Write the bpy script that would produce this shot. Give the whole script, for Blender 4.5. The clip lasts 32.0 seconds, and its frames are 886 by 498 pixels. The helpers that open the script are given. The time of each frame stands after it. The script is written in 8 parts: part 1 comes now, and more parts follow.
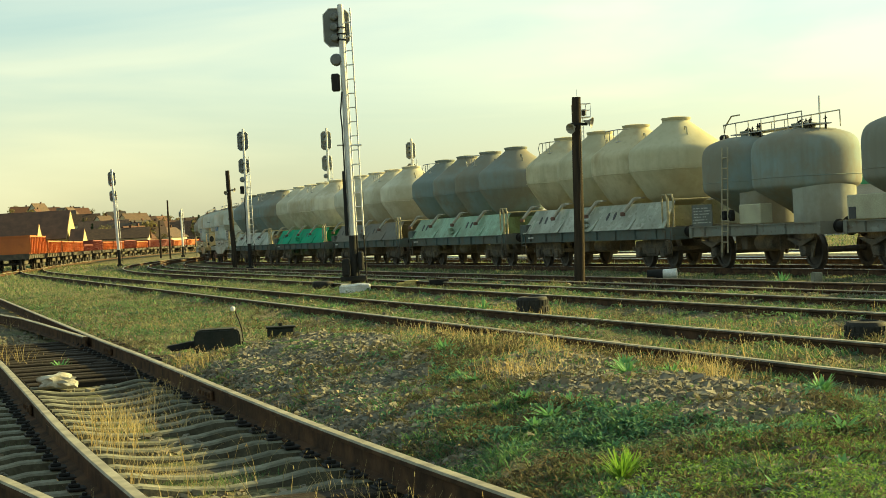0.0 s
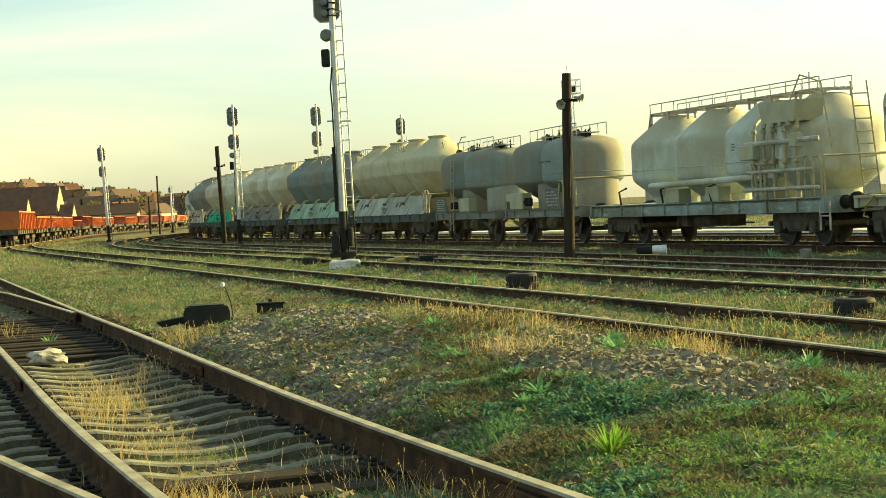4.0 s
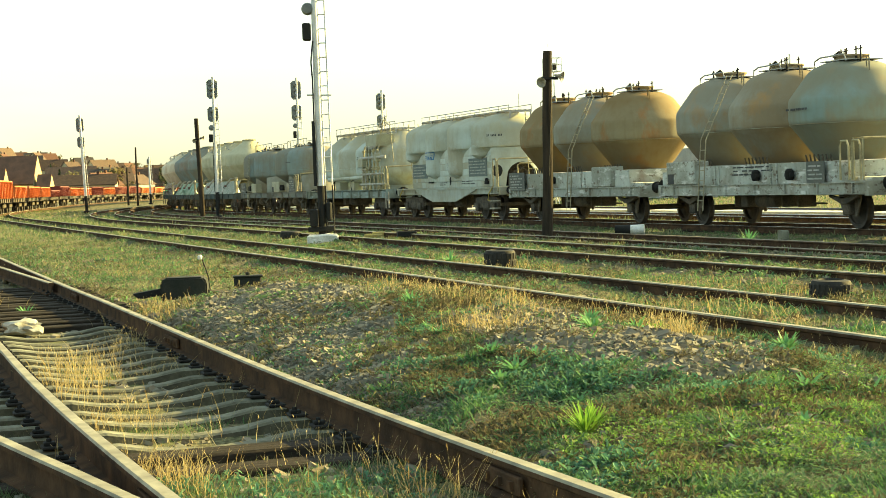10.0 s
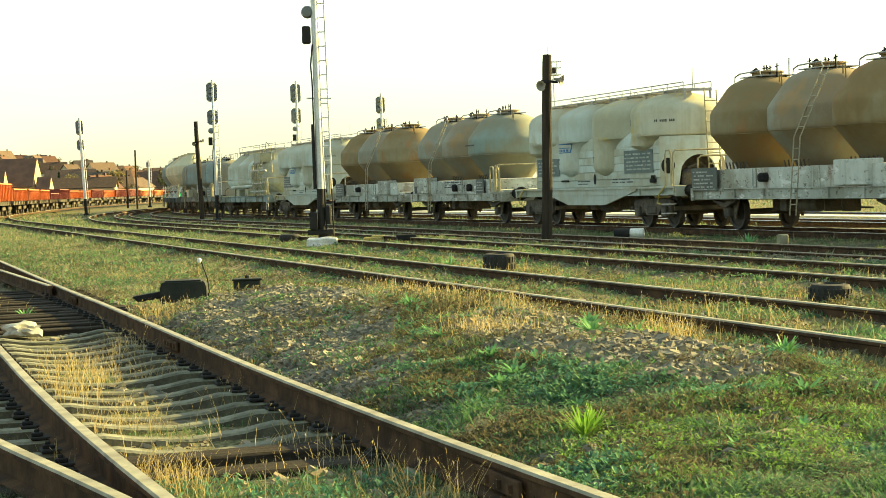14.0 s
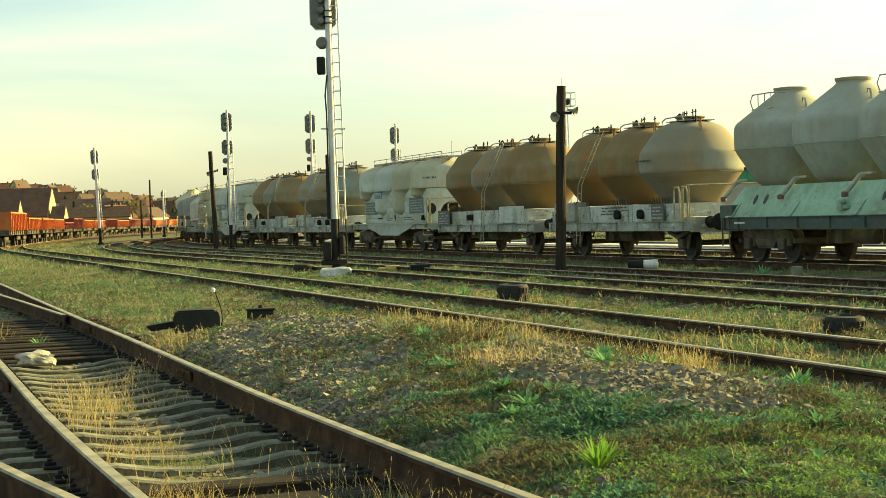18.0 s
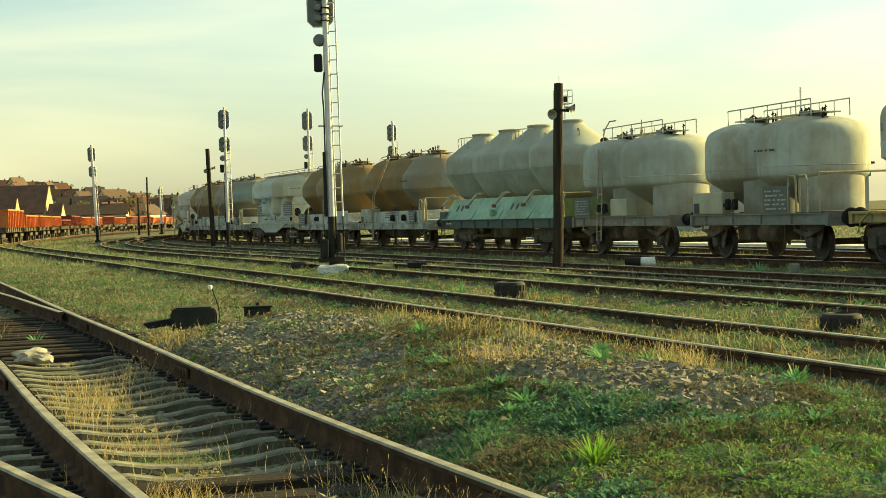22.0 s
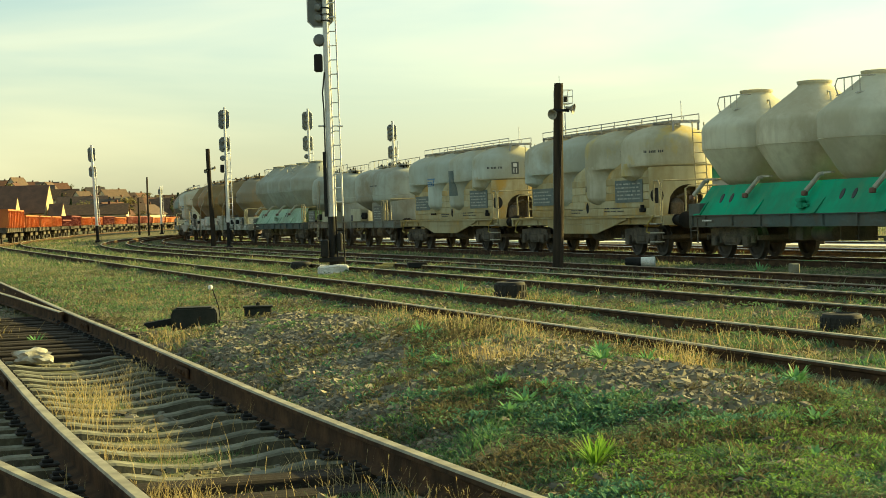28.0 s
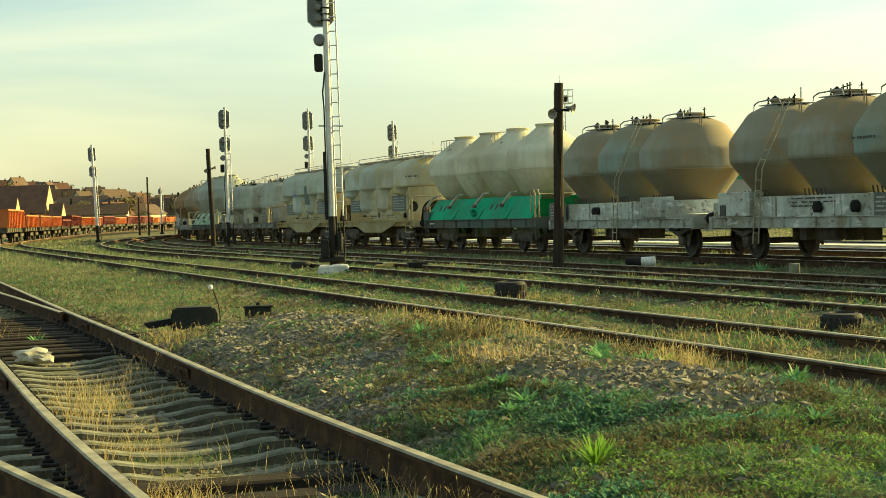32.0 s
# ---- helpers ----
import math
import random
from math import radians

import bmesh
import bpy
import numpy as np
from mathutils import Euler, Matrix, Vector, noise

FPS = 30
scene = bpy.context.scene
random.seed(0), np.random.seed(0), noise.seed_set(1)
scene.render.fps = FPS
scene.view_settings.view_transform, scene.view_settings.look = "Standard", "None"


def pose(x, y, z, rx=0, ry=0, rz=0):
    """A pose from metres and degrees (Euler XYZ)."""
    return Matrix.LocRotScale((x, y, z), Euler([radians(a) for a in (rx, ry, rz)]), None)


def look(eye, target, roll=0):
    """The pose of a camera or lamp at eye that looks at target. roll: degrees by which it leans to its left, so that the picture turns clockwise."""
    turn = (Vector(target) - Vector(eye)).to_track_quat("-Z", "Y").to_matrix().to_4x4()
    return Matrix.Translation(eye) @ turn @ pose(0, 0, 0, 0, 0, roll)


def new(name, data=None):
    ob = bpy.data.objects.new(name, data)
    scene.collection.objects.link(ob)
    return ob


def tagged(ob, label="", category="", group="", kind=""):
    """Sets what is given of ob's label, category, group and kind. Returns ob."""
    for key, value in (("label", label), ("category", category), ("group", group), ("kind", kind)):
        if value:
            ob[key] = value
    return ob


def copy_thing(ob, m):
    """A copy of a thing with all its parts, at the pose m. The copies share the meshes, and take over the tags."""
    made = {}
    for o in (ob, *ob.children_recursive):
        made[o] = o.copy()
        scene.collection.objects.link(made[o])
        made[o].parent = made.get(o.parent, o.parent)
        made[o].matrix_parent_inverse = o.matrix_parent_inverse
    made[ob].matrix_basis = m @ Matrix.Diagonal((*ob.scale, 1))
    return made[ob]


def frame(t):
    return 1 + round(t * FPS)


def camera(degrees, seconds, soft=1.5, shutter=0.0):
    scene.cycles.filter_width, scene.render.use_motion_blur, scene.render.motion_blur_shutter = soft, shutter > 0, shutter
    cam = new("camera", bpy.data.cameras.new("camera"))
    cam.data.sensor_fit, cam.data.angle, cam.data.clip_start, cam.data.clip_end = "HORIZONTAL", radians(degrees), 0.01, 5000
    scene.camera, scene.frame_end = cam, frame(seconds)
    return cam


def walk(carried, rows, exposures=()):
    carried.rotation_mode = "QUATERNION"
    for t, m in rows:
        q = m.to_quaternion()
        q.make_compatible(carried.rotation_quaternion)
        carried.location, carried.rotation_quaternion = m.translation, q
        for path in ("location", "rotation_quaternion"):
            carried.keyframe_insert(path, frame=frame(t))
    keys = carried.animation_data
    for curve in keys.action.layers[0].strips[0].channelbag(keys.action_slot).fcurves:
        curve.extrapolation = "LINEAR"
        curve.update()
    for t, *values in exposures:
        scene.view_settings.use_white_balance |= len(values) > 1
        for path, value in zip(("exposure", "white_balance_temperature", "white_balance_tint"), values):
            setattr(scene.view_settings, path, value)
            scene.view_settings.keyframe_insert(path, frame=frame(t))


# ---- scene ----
cam = camera(28.5, 32.0, soft=0.65)


def view(yaw, pitch, lean):
    """The pose of the camera on its tripod."""
    return pose(0, 0, 1.37, 90 + pitch, 0, yaw) @ pose(0, 0, 0, 0, 0, lean)


walk(cam, [
    (0, view(0.669, -0.593, -3.070)),
    (0.5, view(0.625, -0.692, -3.188)),
    (1, view(0.585, -0.686, -3.039)),
    (1.5, view(0.567, -0.696, -3.193)),
    (2, view(0.524, -0.830, -3.179)),
    (2.5, view(0.417, -0.875, -3.235)),
    (3, view(0.454, -1.085, -3.113)),
    (3.5, view(0.409, -1.242, -3.033)),
    (5.5, view(0.279, -1.886, -2.913)),
    (6, view(0.186, -2.039, -2.779)),
    (6.5, view(0.117, -2.213, -2.664)),
    (7, view(0.085, -2.160, -2.802)),
    (7.5, view(0.122, -1.990, -3.089)),
    (8, view(0.152, -1.957, -2.795)),
    (8.5, view(-0.052, -2.086, -2.282)),
    (9, view(-0.276, -2.161, -2.165)),
    (9.5, view(-0.308, -2.189, -2.157)),
    (10, view(-0.308, -2.208, -2.088)),
    (10.5, view(-0.286, -2.203, -2.053)),
    (11, view(-0.186, -2.196, -2.070)),
    (11.5, view(-0.210, -2.202, -2.031)),
    (12, view(-0.184, -2.202, -2.021)),
    (12.5, view(-0.161, -2.212, -2.004)),
    (13, view(-0.214, -2.200, -1.996)),
    (13.5, view(-0.125, -2.112, -2.006)),
    (14, view(-0.332, -2.099, -1.998)),
    (14.5, view(-0.414, -2.065, -1.996)),
    (16.5, view(0.157, -1.988, -1.962)),
    (17, view(0.161, -1.715, -1.841)),
    (17.5, view(0.115, -1.278, -1.780)),
    (18, view(0.082, -1.080, -1.796)),
    (18.5, view(0.023, -1.013, -1.847)),
    (19, view(0.030, -1.063, -1.859)),
    (19.5, view(0.022, -1.080, -1.829)),
    (20, view(0.038, -1.113, -1.834)),
    (20.5, view(0.031, -1.121, -1.861)),
    (21, view(-0.068, -1.054, -1.873)),
    (21.5, view(-0.030, -1.170, -1.793)),
    (22, view(-0.007, -1.169, -1.786)),
    (22.5, view(-0.005, -1.169, -1.795)),
    (23, view(0.002, -1.168, -1.807)),
    (23.5, view(0.000, -1.169, -1.800)),
    (24, view(0.003, -1.169, -1.797)),
    (24.5, view(0.003, -1.166, -1.809)),
    (25, view(0.001, -1.175, -1.825)),
    (25.5, view(-0.003, -1.189, -1.826)),
    (27.5, view(0.003, -1.174, -1.836)),
    (28, view(0.000, -1.169, -1.800)),
    (28.5, view(-0.005, -1.171, -1.797)),
    (29, view(0.000, -1.169, -1.800)),
    (29.5, view(-0.000, -1.171, -1.797)),
    (30, view(0.002, -1.173, -1.808)),
    (30.5, view(0.003, -1.175, -1.833)),
    (31, view(0.005, -1.174, -1.833)),
    (31.5, view(0.003, -1.175, -1.833)),
    (32, view(0.007, -1.176, -1.815)),
], [(0.0, 1.28, 6900, -8), (2.5, 1.28, 6900, -8), (5.5, 1.8, 6800, -4), (7.0, 1.95, 6800, -4), (16.5, 1.95, 6800, -4), (17.5, 1.6, 6830, -5), (18.2, 1.42, 6870, -6), (19.2, 1.3, 6900, -8), (32.0, 1.28, 6900, -8)])
# ---- light ----
SUN_AZ, SUN_EL = 64.0, 21.0
VEIL = (0.125, 0.21)
world = bpy.data.worlds.new("evening_sky")
scene.world = world
world.use_nodes = True
wt = world.node_tree
sky = wt.nodes.new("ShaderNodeTexSky")
sky.sky_type, sky.sun_disc = "NISHITA", False
sky.sun_elevation, sky.sun_rotation = radians(SUN_EL), radians(SUN_AZ)
sky.dust_density, sky.air_density, sky.ozone_density = 2.0, 1.0, 1.0
wt.nodes["Background"].inputs["Strength"].default_value = 0.052
wt.links.new(sky.outputs["Color"], wt.nodes["Background"].inputs["Color"])
# a thin veil of high cloud over the clear sky
where = wt.nodes.new("ShaderNodeTexCoord")
flat = wt.nodes.new("ShaderNodeMapping")
flat.inputs["Scale"].default_value, flat.inputs["Rotation"].default_value = (1.0, 1.0, 5.5), (0, 0.12, 0)
wt.links.new(where.outputs["Generated"], flat.inputs["Vector"])
streaks = wt.nodes.new("ShaderNodeTexNoise")
streaks.inputs["Scale"].default_value, streaks.inputs["Detail"].default_value, streaks.inputs["Distortion"].default_value = 2.6, 5, 0.4
wt.links.new(flat.outputs["Vector"], streaks.inputs["Vector"])
thick = wt.nodes.new("ShaderNodeMapRange")
for key, value in (("From Min", 0.42), ("From Max", 0.66), ("To Min", VEIL[0]), ("To Max", VEIL[1])):
    thick.inputs[key].default_value = value
wt.links.new(streaks.outputs["Fac"], thick.inputs["Value"])
veil = wt.nodes.new("ShaderNodeBackground")
tone = wt.nodes.new("ShaderNodeMix")
tone.data_type = "RGBA"
tone.inputs[6].default_value, tone.inputs[7].default_value = (0.60, 0.90, 0.98, 1), (1.0, 0.93, 0.72, 1)
thin = wt.nodes.new("ShaderNodeMapRange")
thin.inputs["From Min"].default_value, thin.inputs["From Max"].default_value = 0.40, 0.58
wt.links.new(streaks.outputs["Fac"], thin.inputs["Value"])
wt.links.new(thin.outputs["Result"], tone.inputs["Factor"])
# the veil turns warmer and denser towards the horizon
height = wt.nodes.new("ShaderNodeSeparateXYZ")
wt.links.new(where.outputs["Generated"], height.inputs["Vector"])
low = wt.nodes.new("ShaderNodeMapRange")
for key, value in (("From Min", 0.0), ("From Max", 0.17), ("To Min", 0.85), ("To Max", 0.0)):
    low.inputs[key].default_value = value
wt.links.new(height.outputs["Z"], low.inputs["Value"])
warm = wt.nodes.new("ShaderNodeMix")
warm.data_type = "RGBA"
warm.inputs[7].default_value = (1.0, 0.89, 0.56, 1)
wt.links.new(low.outputs["Result"], warm.inputs["Factor"])
wt.links.new(tone.outputs[2], warm.inputs[6])
wt.links.new(warm.outputs[2], veil.inputs["Color"])
dense = wt.nodes.new("ShaderNodeMath")
dense.operation = "MULTIPLY_ADD"
dense.inputs[1].default_value = 0.05
wt.links.new(low.outputs["Result"], dense.inputs[0])
wt.links.new(thick.outputs["Result"], dense.inputs[2])
wt.links.new(dense.outputs["Value"], veil.inputs["Strength"])
both = wt.nodes.new("ShaderNodeAddShader")
wt.links.new(wt.nodes["Background"].outputs["Background"], both.inputs[0])
wt.links.new(veil.outputs["Background"], both.inputs[1])
wt.links.new(both.outputs["Shader"], wt.nodes["World Output"].inputs["Surface"])
sun_dir = Vector((math.sin(radians(SUN_AZ)) * math.cos(radians(SUN_EL)), math.cos(radians(SUN_AZ)) * math.cos(radians(SUN_EL)), math.sin(radians(SUN_EL))))
lamp = bpy.data.lights.new("sun", "SUN")
lamp.energy, lamp.angle, lamp.color = 5.6, radians(0.6), (1.0, 0.75, 0.29)
sun = new("sun", lamp)
sun.matrix_world = look(sun_dir * 50, (0, 0, 0))
# ---- materials ----
def mat(name, col, col2=None, scale=3.0, rough=0.7, metal=0.0, bump=0.0, fine=40.0, stretch=(1, 1, 1), lo=0.35, hi=0.65, vary=0.0, grain=(0.82, 1.12)):
    """A surface of two tones in soft patches, with fine grain and relief."""
    m = bpy.data.materials.new(name)
    m.use_nodes = True
    nt = m.node_tree
    b = nt.nodes["Principled BSDF"]
    b.inputs["Roughness"].default_value, b.inputs["Metallic"].default_value = rough, metal
    if rough >= 0.75:
        b.inputs["Specular IOR Level"].default_value = 0.2 if rough < 0.9 else 0.06
    tc = nt.nodes.new("ShaderNodeTexCoord")
    mp = nt.nodes.new("ShaderNodeMapping")
    mp.inputs["Scale"].default_value = stretch
    nt.links.new(tc.outputs["Object"], mp.inputs["Vector"])
    n1 = nt.nodes.new("ShaderNodeTexNoise")
    n1.inputs["Scale"].default_value, n1.inputs["Detail"].default_value = scale, 6
    n2 = nt.nodes.new("ShaderNodeTexNoise")
    n2.inputs["Scale"].default_value, n2.inputs["Detail"].default_value = fine, 3
    for n in (n1, n2):
        nt.links.new(mp.outputs["Vector"], n.inputs["Vector"])
    ramp = nt.nodes.new("ShaderNodeValToRGB")
    ramp.color_ramp.elements[0].position, ramp.color_ramp.elements[1].position = lo, hi
    ramp.color_ramp.elements[0].color = (*col, 1)
    ramp.color_ramp.elements[1].color = (*(col2 or [c * 0.75 for c in col]), 1)
    nt.links.new(n1.outputs["Fac"], ramp.inputs["Fac"])
    mix = nt.nodes.new("ShaderNodeMix")
    mix.data_type, mix.blend_type = "RGBA", "MULTIPLY"
    mix.inputs["Factor"].default_value = 1.0
    gr = nt.nodes.new("ShaderNodeMapRange")
    gr.inputs["From Min"].default_value, gr.inputs["From Max"].default_value = 0.3, 0.7
    gr.inputs["To Min"].default_value, gr.inputs["To Max"].default_value = grain
    nt.links.new(n2.outputs["Fac"], gr.inputs["Value"])
    nt.links.new(ramp.outputs["Color"], mix.inputs[6])
    nt.links.new(gr.outputs["Result"], mix.inputs[7])
    out = mix.outputs[2]
    if vary:
        oi = nt.nodes.new("ShaderNodeObjectInfo")
        vr = nt.nodes.new("ShaderNodeMapRange")
        vr.inputs["To Min"].default_value, vr.inputs["To Max"].default_value = 1 - vary, 1 + vary
        nt.links.new(oi.outputs["Random"], vr.inputs["Value"])
        mv = nt.nodes.new("ShaderNodeMix")
        mv.data_type, mv.blend_type = "RGBA", "MULTIPLY"
        mv.inputs["Factor"].default_value = 1.0
        nt.links.new(out, mv.inputs[6])
        nt.links.new(vr.outputs["Result"], mv.inputs[7])
        out = mv.outputs[2]
    nt.links.new(out, b.inputs["Base Color"])
    if bump:
        bp = nt.nodes.new("ShaderNodeBump")
        bp.inputs["Strength"].default_value, bp.inputs["Distance"].default_value = bump, 0.01
        nt.links.new(n2.outputs["Fac"], bp.inputs["Height"])
        nt.links.new(bp.outputs["Normal"], b.inputs["Normal"])
    return m


def island_mat(name, cols, rough=0.8, translucent=0.0):
    """A surface whose separate pieces each take one of several tones."""
    m = bpy.data.materials.new(name)
    m.use_nodes = True
    nt = m.node_tree
    b = nt.nodes["Principled BSDF"]
    b.inputs["Roughness"].default_value = rough
    b.inputs["Specular IOR Level"].default_value = 0.15
    g = nt.nodes.new("ShaderNodeNewGeometry")
    ramp = nt.nodes.new("ShaderNodeValToRGB")
    while len(ramp.color_ramp.elements) < len(cols):
        ramp.color_ramp.elements.new(0.5)
    for i, c in enumerate(cols):
        ramp.color_ramp.elements[i].position = i / (len(cols) - 1)
        ramp.color_ramp.elements[i].color = (*c, 1)
    nt.links.new(g.outputs["Random Per Island"], ramp.inputs["Fac"])
    nt.links.new(ramp.outputs["Color"], b.inputs["Base Color"])
    if translucent:
        tr = nt.nodes.new("ShaderNodeBsdfTranslucent")
        ms = nt.nodes.new("ShaderNodeMixShader")
        ms.inputs["Fac"].default_value = translucent
        nt.links.new(ramp.outputs["Color"], tr.inputs["Color"])
        nt.links.new(b.outputs["BSDF"], ms.inputs[1])
        nt.links.new(tr.outputs["BSDF"], ms.inputs[2])
        nt.links.new(ms.outputs["Shader"], nt.nodes["Material Output"].inputs["Surface"])
    return m


def tank_mat(name, clean, dirt, rust, rust_amount=0.5, band=(0.0, 1.0), band_grime_shade=0.6, crown=(3.2, 3.9), crown_dust=0.5, chips=0.0):
    """Old paint under cement dust: soft stains, faint runs, rust spots, brown dust caked on the crown, and a foot
    darkened for grime and painted-in shade.
    """
    m = bpy.data.materials.new(name)
    m.use_nodes = True
    nt = m.node_tree
    b = nt.nodes["Principled BSDF"]
    b.inputs["Roughness"].default_value = 0.85
    b.inputs["Specular IOR Level"].default_value = 0.1
    tc = nt.nodes.new("ShaderNodeTexCoord")
    oi = nt.nodes.new("ShaderNodeObjectInfo")
    own = nt.nodes.new("ShaderNodeVectorMath")
    own.operation = "MULTIPLY_ADD"
    own.inputs[1].default_value = (1, 1, 1)
    shift = nt.nodes.new("ShaderNodeVectorMath")
    shift.operation = "SCALE"
    shift.inputs[0].default_value = (37.0, 11.0, 0.0)
    nt.links.new(oi.outputs["Random"], shift.inputs["Scale"])
    nt.links.new(tc.outputs["Object"], own.inputs[0])
    nt.links.new(shift.outputs["Vector"], own.inputs[2])

    def noise_at(sc, scale, detail=5, rough=0.5):
        mp = nt.nodes.new("ShaderNodeMapping")
        mp.inputs["Scale"].default_value = sc
        nt.links.new(own.outputs["Vector"], mp.inputs["Vector"])
        n = nt.nodes.new("ShaderNodeTexNoise")
        n.inputs["Scale"].default_value, n.inputs["Detail"].default_value, n.inputs["Roughness"].default_value = scale, detail, rough
        nt.links.new(mp.outputs["Vector"], n.inputs["Vector"])
        return n.outputs["Fac"]

    def ranged(v, a, z, lo=0.0, hi=1.0):
        r = nt.nodes.new("ShaderNodeMapRange")
        for key, val in (("From Min", a), ("From Max", z), ("To Min", lo), ("To Max", hi)):
            r.inputs[key].default_value = val
        nt.links.new(v, r.inputs["Value"])
        return r.outputs["Result"]

    def mixed(fac, a, c):
        x = nt.nodes.new("ShaderNodeMix")
        x.data_type = "RGBA"
        nt.links.new(fac, x.inputs["Factor"])
        for v, k in ((a, 6), (c, 7)):
            if isinstance(v, tuple):
                x.inputs[k].default_value = (*v, 1)
            else:
                nt.links.new(v, x.inputs[k])
        return x.outputs[2]

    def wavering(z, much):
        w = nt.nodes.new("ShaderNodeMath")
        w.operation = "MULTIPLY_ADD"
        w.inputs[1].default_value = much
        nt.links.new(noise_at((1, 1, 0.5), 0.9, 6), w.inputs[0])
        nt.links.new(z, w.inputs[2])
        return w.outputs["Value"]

    sep = nt.nodes.new("ShaderNodeSeparateXYZ")
    nt.links.new(tc.outputs["Object"], sep.inputs["Vector"])
    c = mixed(ranged(noise_at((1, 1, 0.7), 0.6, 9, 0.62), 0.43, 0.57), tuple(v * 1.08 for v in clean), tuple(v * 0.86 for v in dirt))
    c = mixed(ranged(noise_at((1, 1, 0.8), 2.2, 8, 0.68), 0.50, 0.70, 0.0, 0.3), c, tuple(min(0.72, v * 1.3) for v in clean))
    c = mixed(ranged(noise_at((1, 1, 1.3), 1.3, 9, 0.7), 0.53, 0.72, 0.0, 0.35), c, tuple(v * 0.6 for v in dirt))
    c = mixed(ranged(noise_at((3.2, 3.2, 0.2), 1.7), 0.50, 0.72, 0.0, 0.38), c, tuple(v * 0.66 for v in dirt))
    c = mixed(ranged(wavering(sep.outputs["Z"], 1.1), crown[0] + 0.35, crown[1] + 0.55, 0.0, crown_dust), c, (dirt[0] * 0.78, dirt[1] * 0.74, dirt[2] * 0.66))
    c = mixed(ranged(noise_at((1, 1, 0.6), 1.1, 9, 0.6), 0.55, 0.66, 0.0, rust_amount), c, rust)
    c = mixed(ranged(oi.outputs["Random"], 0.0, 1.0, 0.0, 0.4), c, (clean[0] * 0.76, clean[1] * 0.84, clean[2] * 0.88))
    # darker below the band: grime, plus the lower cones' shade put into the colour
    c = mixed(ranged(wavering(sep.outputs["Z"], 0.5), band[0] + 0.25, band[1] + 0.25, band_grime_shade, 0.0), c, tuple(v * 0.5 for v in dirt))
    if chips:
        c = mixed(ranged(noise_at((1, 1, 1.6), 4.2, 8, 0.7), 0.56, 0.62, 0.0, chips), c, (0.10, 0.062, 0.036))
        c = mixed(ranged(noise_at((0.7, 1, 2.0), 2.3, 6, 0.6), 0.58, 0.66, 0.0, chips), c, tuple(min(0.7, v * 1.5) for v in clean))
    nt.links.new(c, b.inputs["Base Color"])
    bp = nt.nodes.new("ShaderNodeBump")
    bp.inputs["Strength"].default_value, bp.inputs["Distance"].default_value = 0.16, 0.02
    nt.links.new(noise_at((1, 1, 1), 3.0, 6), bp.inputs["Height"])
    nt.links.new(bp.outputs["Normal"], b.inputs["Normal"])
    return m


RAIL_SIDE = mat("rusty_rail_steel", (0.098, 0.058, 0.034), (0.042, 0.029, 0.02), 5, 0.92, 0.0, 0.3)
RAIL_TOP = mat("worn_rail_top", (0.29, 0.275, 0.195), (0.16, 0.145, 0.098), 5, 0.65, 0.1, 0.1, stretch=(1, 1, 1))
RAIL_DULL = mat("rusty_brown_rail_top", (0.27, 0.21, 0.13), (0.15, 0.11, 0.07), 5, 0.6, 0.2)
RAIL_BRIGHT = mat("polished_rail_top", (0.55, 0.52, 0.48), (0.45, 0.42, 0.38), 5, 0.25, 1.0)
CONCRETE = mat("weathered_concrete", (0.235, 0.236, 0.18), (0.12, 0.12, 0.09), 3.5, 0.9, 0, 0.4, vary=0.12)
SHADED_SIDE = mat("shaded_side_concrete", (0.10, 0.094, 0.064), (0.05, 0.047, 0.032), 4, 0.95, 0, 0.5)
OLD_WOOD = mat("oiled_sleeper_wood", (0.022, 0.019, 0.015), (0.05, 0.042, 0.033), 3, 0.9, 0, 0.5, stretch=(1, 8, 4), vary=0.2)
POLE_WOOD = mat("weathered_pole_wood", (0.028, 0.024, 0.019), (0.056, 0.044, 0.032), 2, 0.9, 0, 0.6, stretch=(6, 6, 0.5))
DARK_IRON = mat("black_painted_iron", (0.012, 0.013, 0.013), (0.024, 0.023, 0.021), 3, 0.8, 0.0, 0.2)
UNDERFRAME = mat("grimy_underframe", (0.052, 0.049, 0.042), (0.115, 0.095, 0.07), 3, 0.8, 0.0, 0.3, grain=(0.6, 1.4))
GUARD_DUST = mat("dusty_axle_guard_paint", (0.15, 0.135, 0.105), (0.085, 0.068, 0.05), 4, 0.85, 0.0, 0.3, grain=(0.6, 1.3))
WHEEL_STEEL = mat("rolled_wheel_steel", (0.035, 0.032, 0.028), (0.07, 0.056, 0.044), 6, 0.7, 0.3)
MAST_PAINT = mat("silver_mast_paint", (0.66, 0.67, 0.65), (0.5, 0.5, 0.47), 2, 0.5, 0.1, 0.1)
SIGNAL_GREY = mat("grey_signal_plate", (0.17, 0.185, 0.18), (0.11, 0.12, 0.115), 4, 0.6)
# ---- plan ----
# a runs along the yard away from the camera, q across it; all tracks lie along a.
def plan(a, q, z=0.0):
    return Vector((-0.3056 * a + 0.952 * q, 0.952 * a + 0.3056 * q, z))


def sway(a):
    """How far the near end of the siding swings to the right of its straight line."""
    return 0.03 * (1 - smooth(19, 24, a)) + 0.0032 * max(0.0, 13.0 - a) ** 2


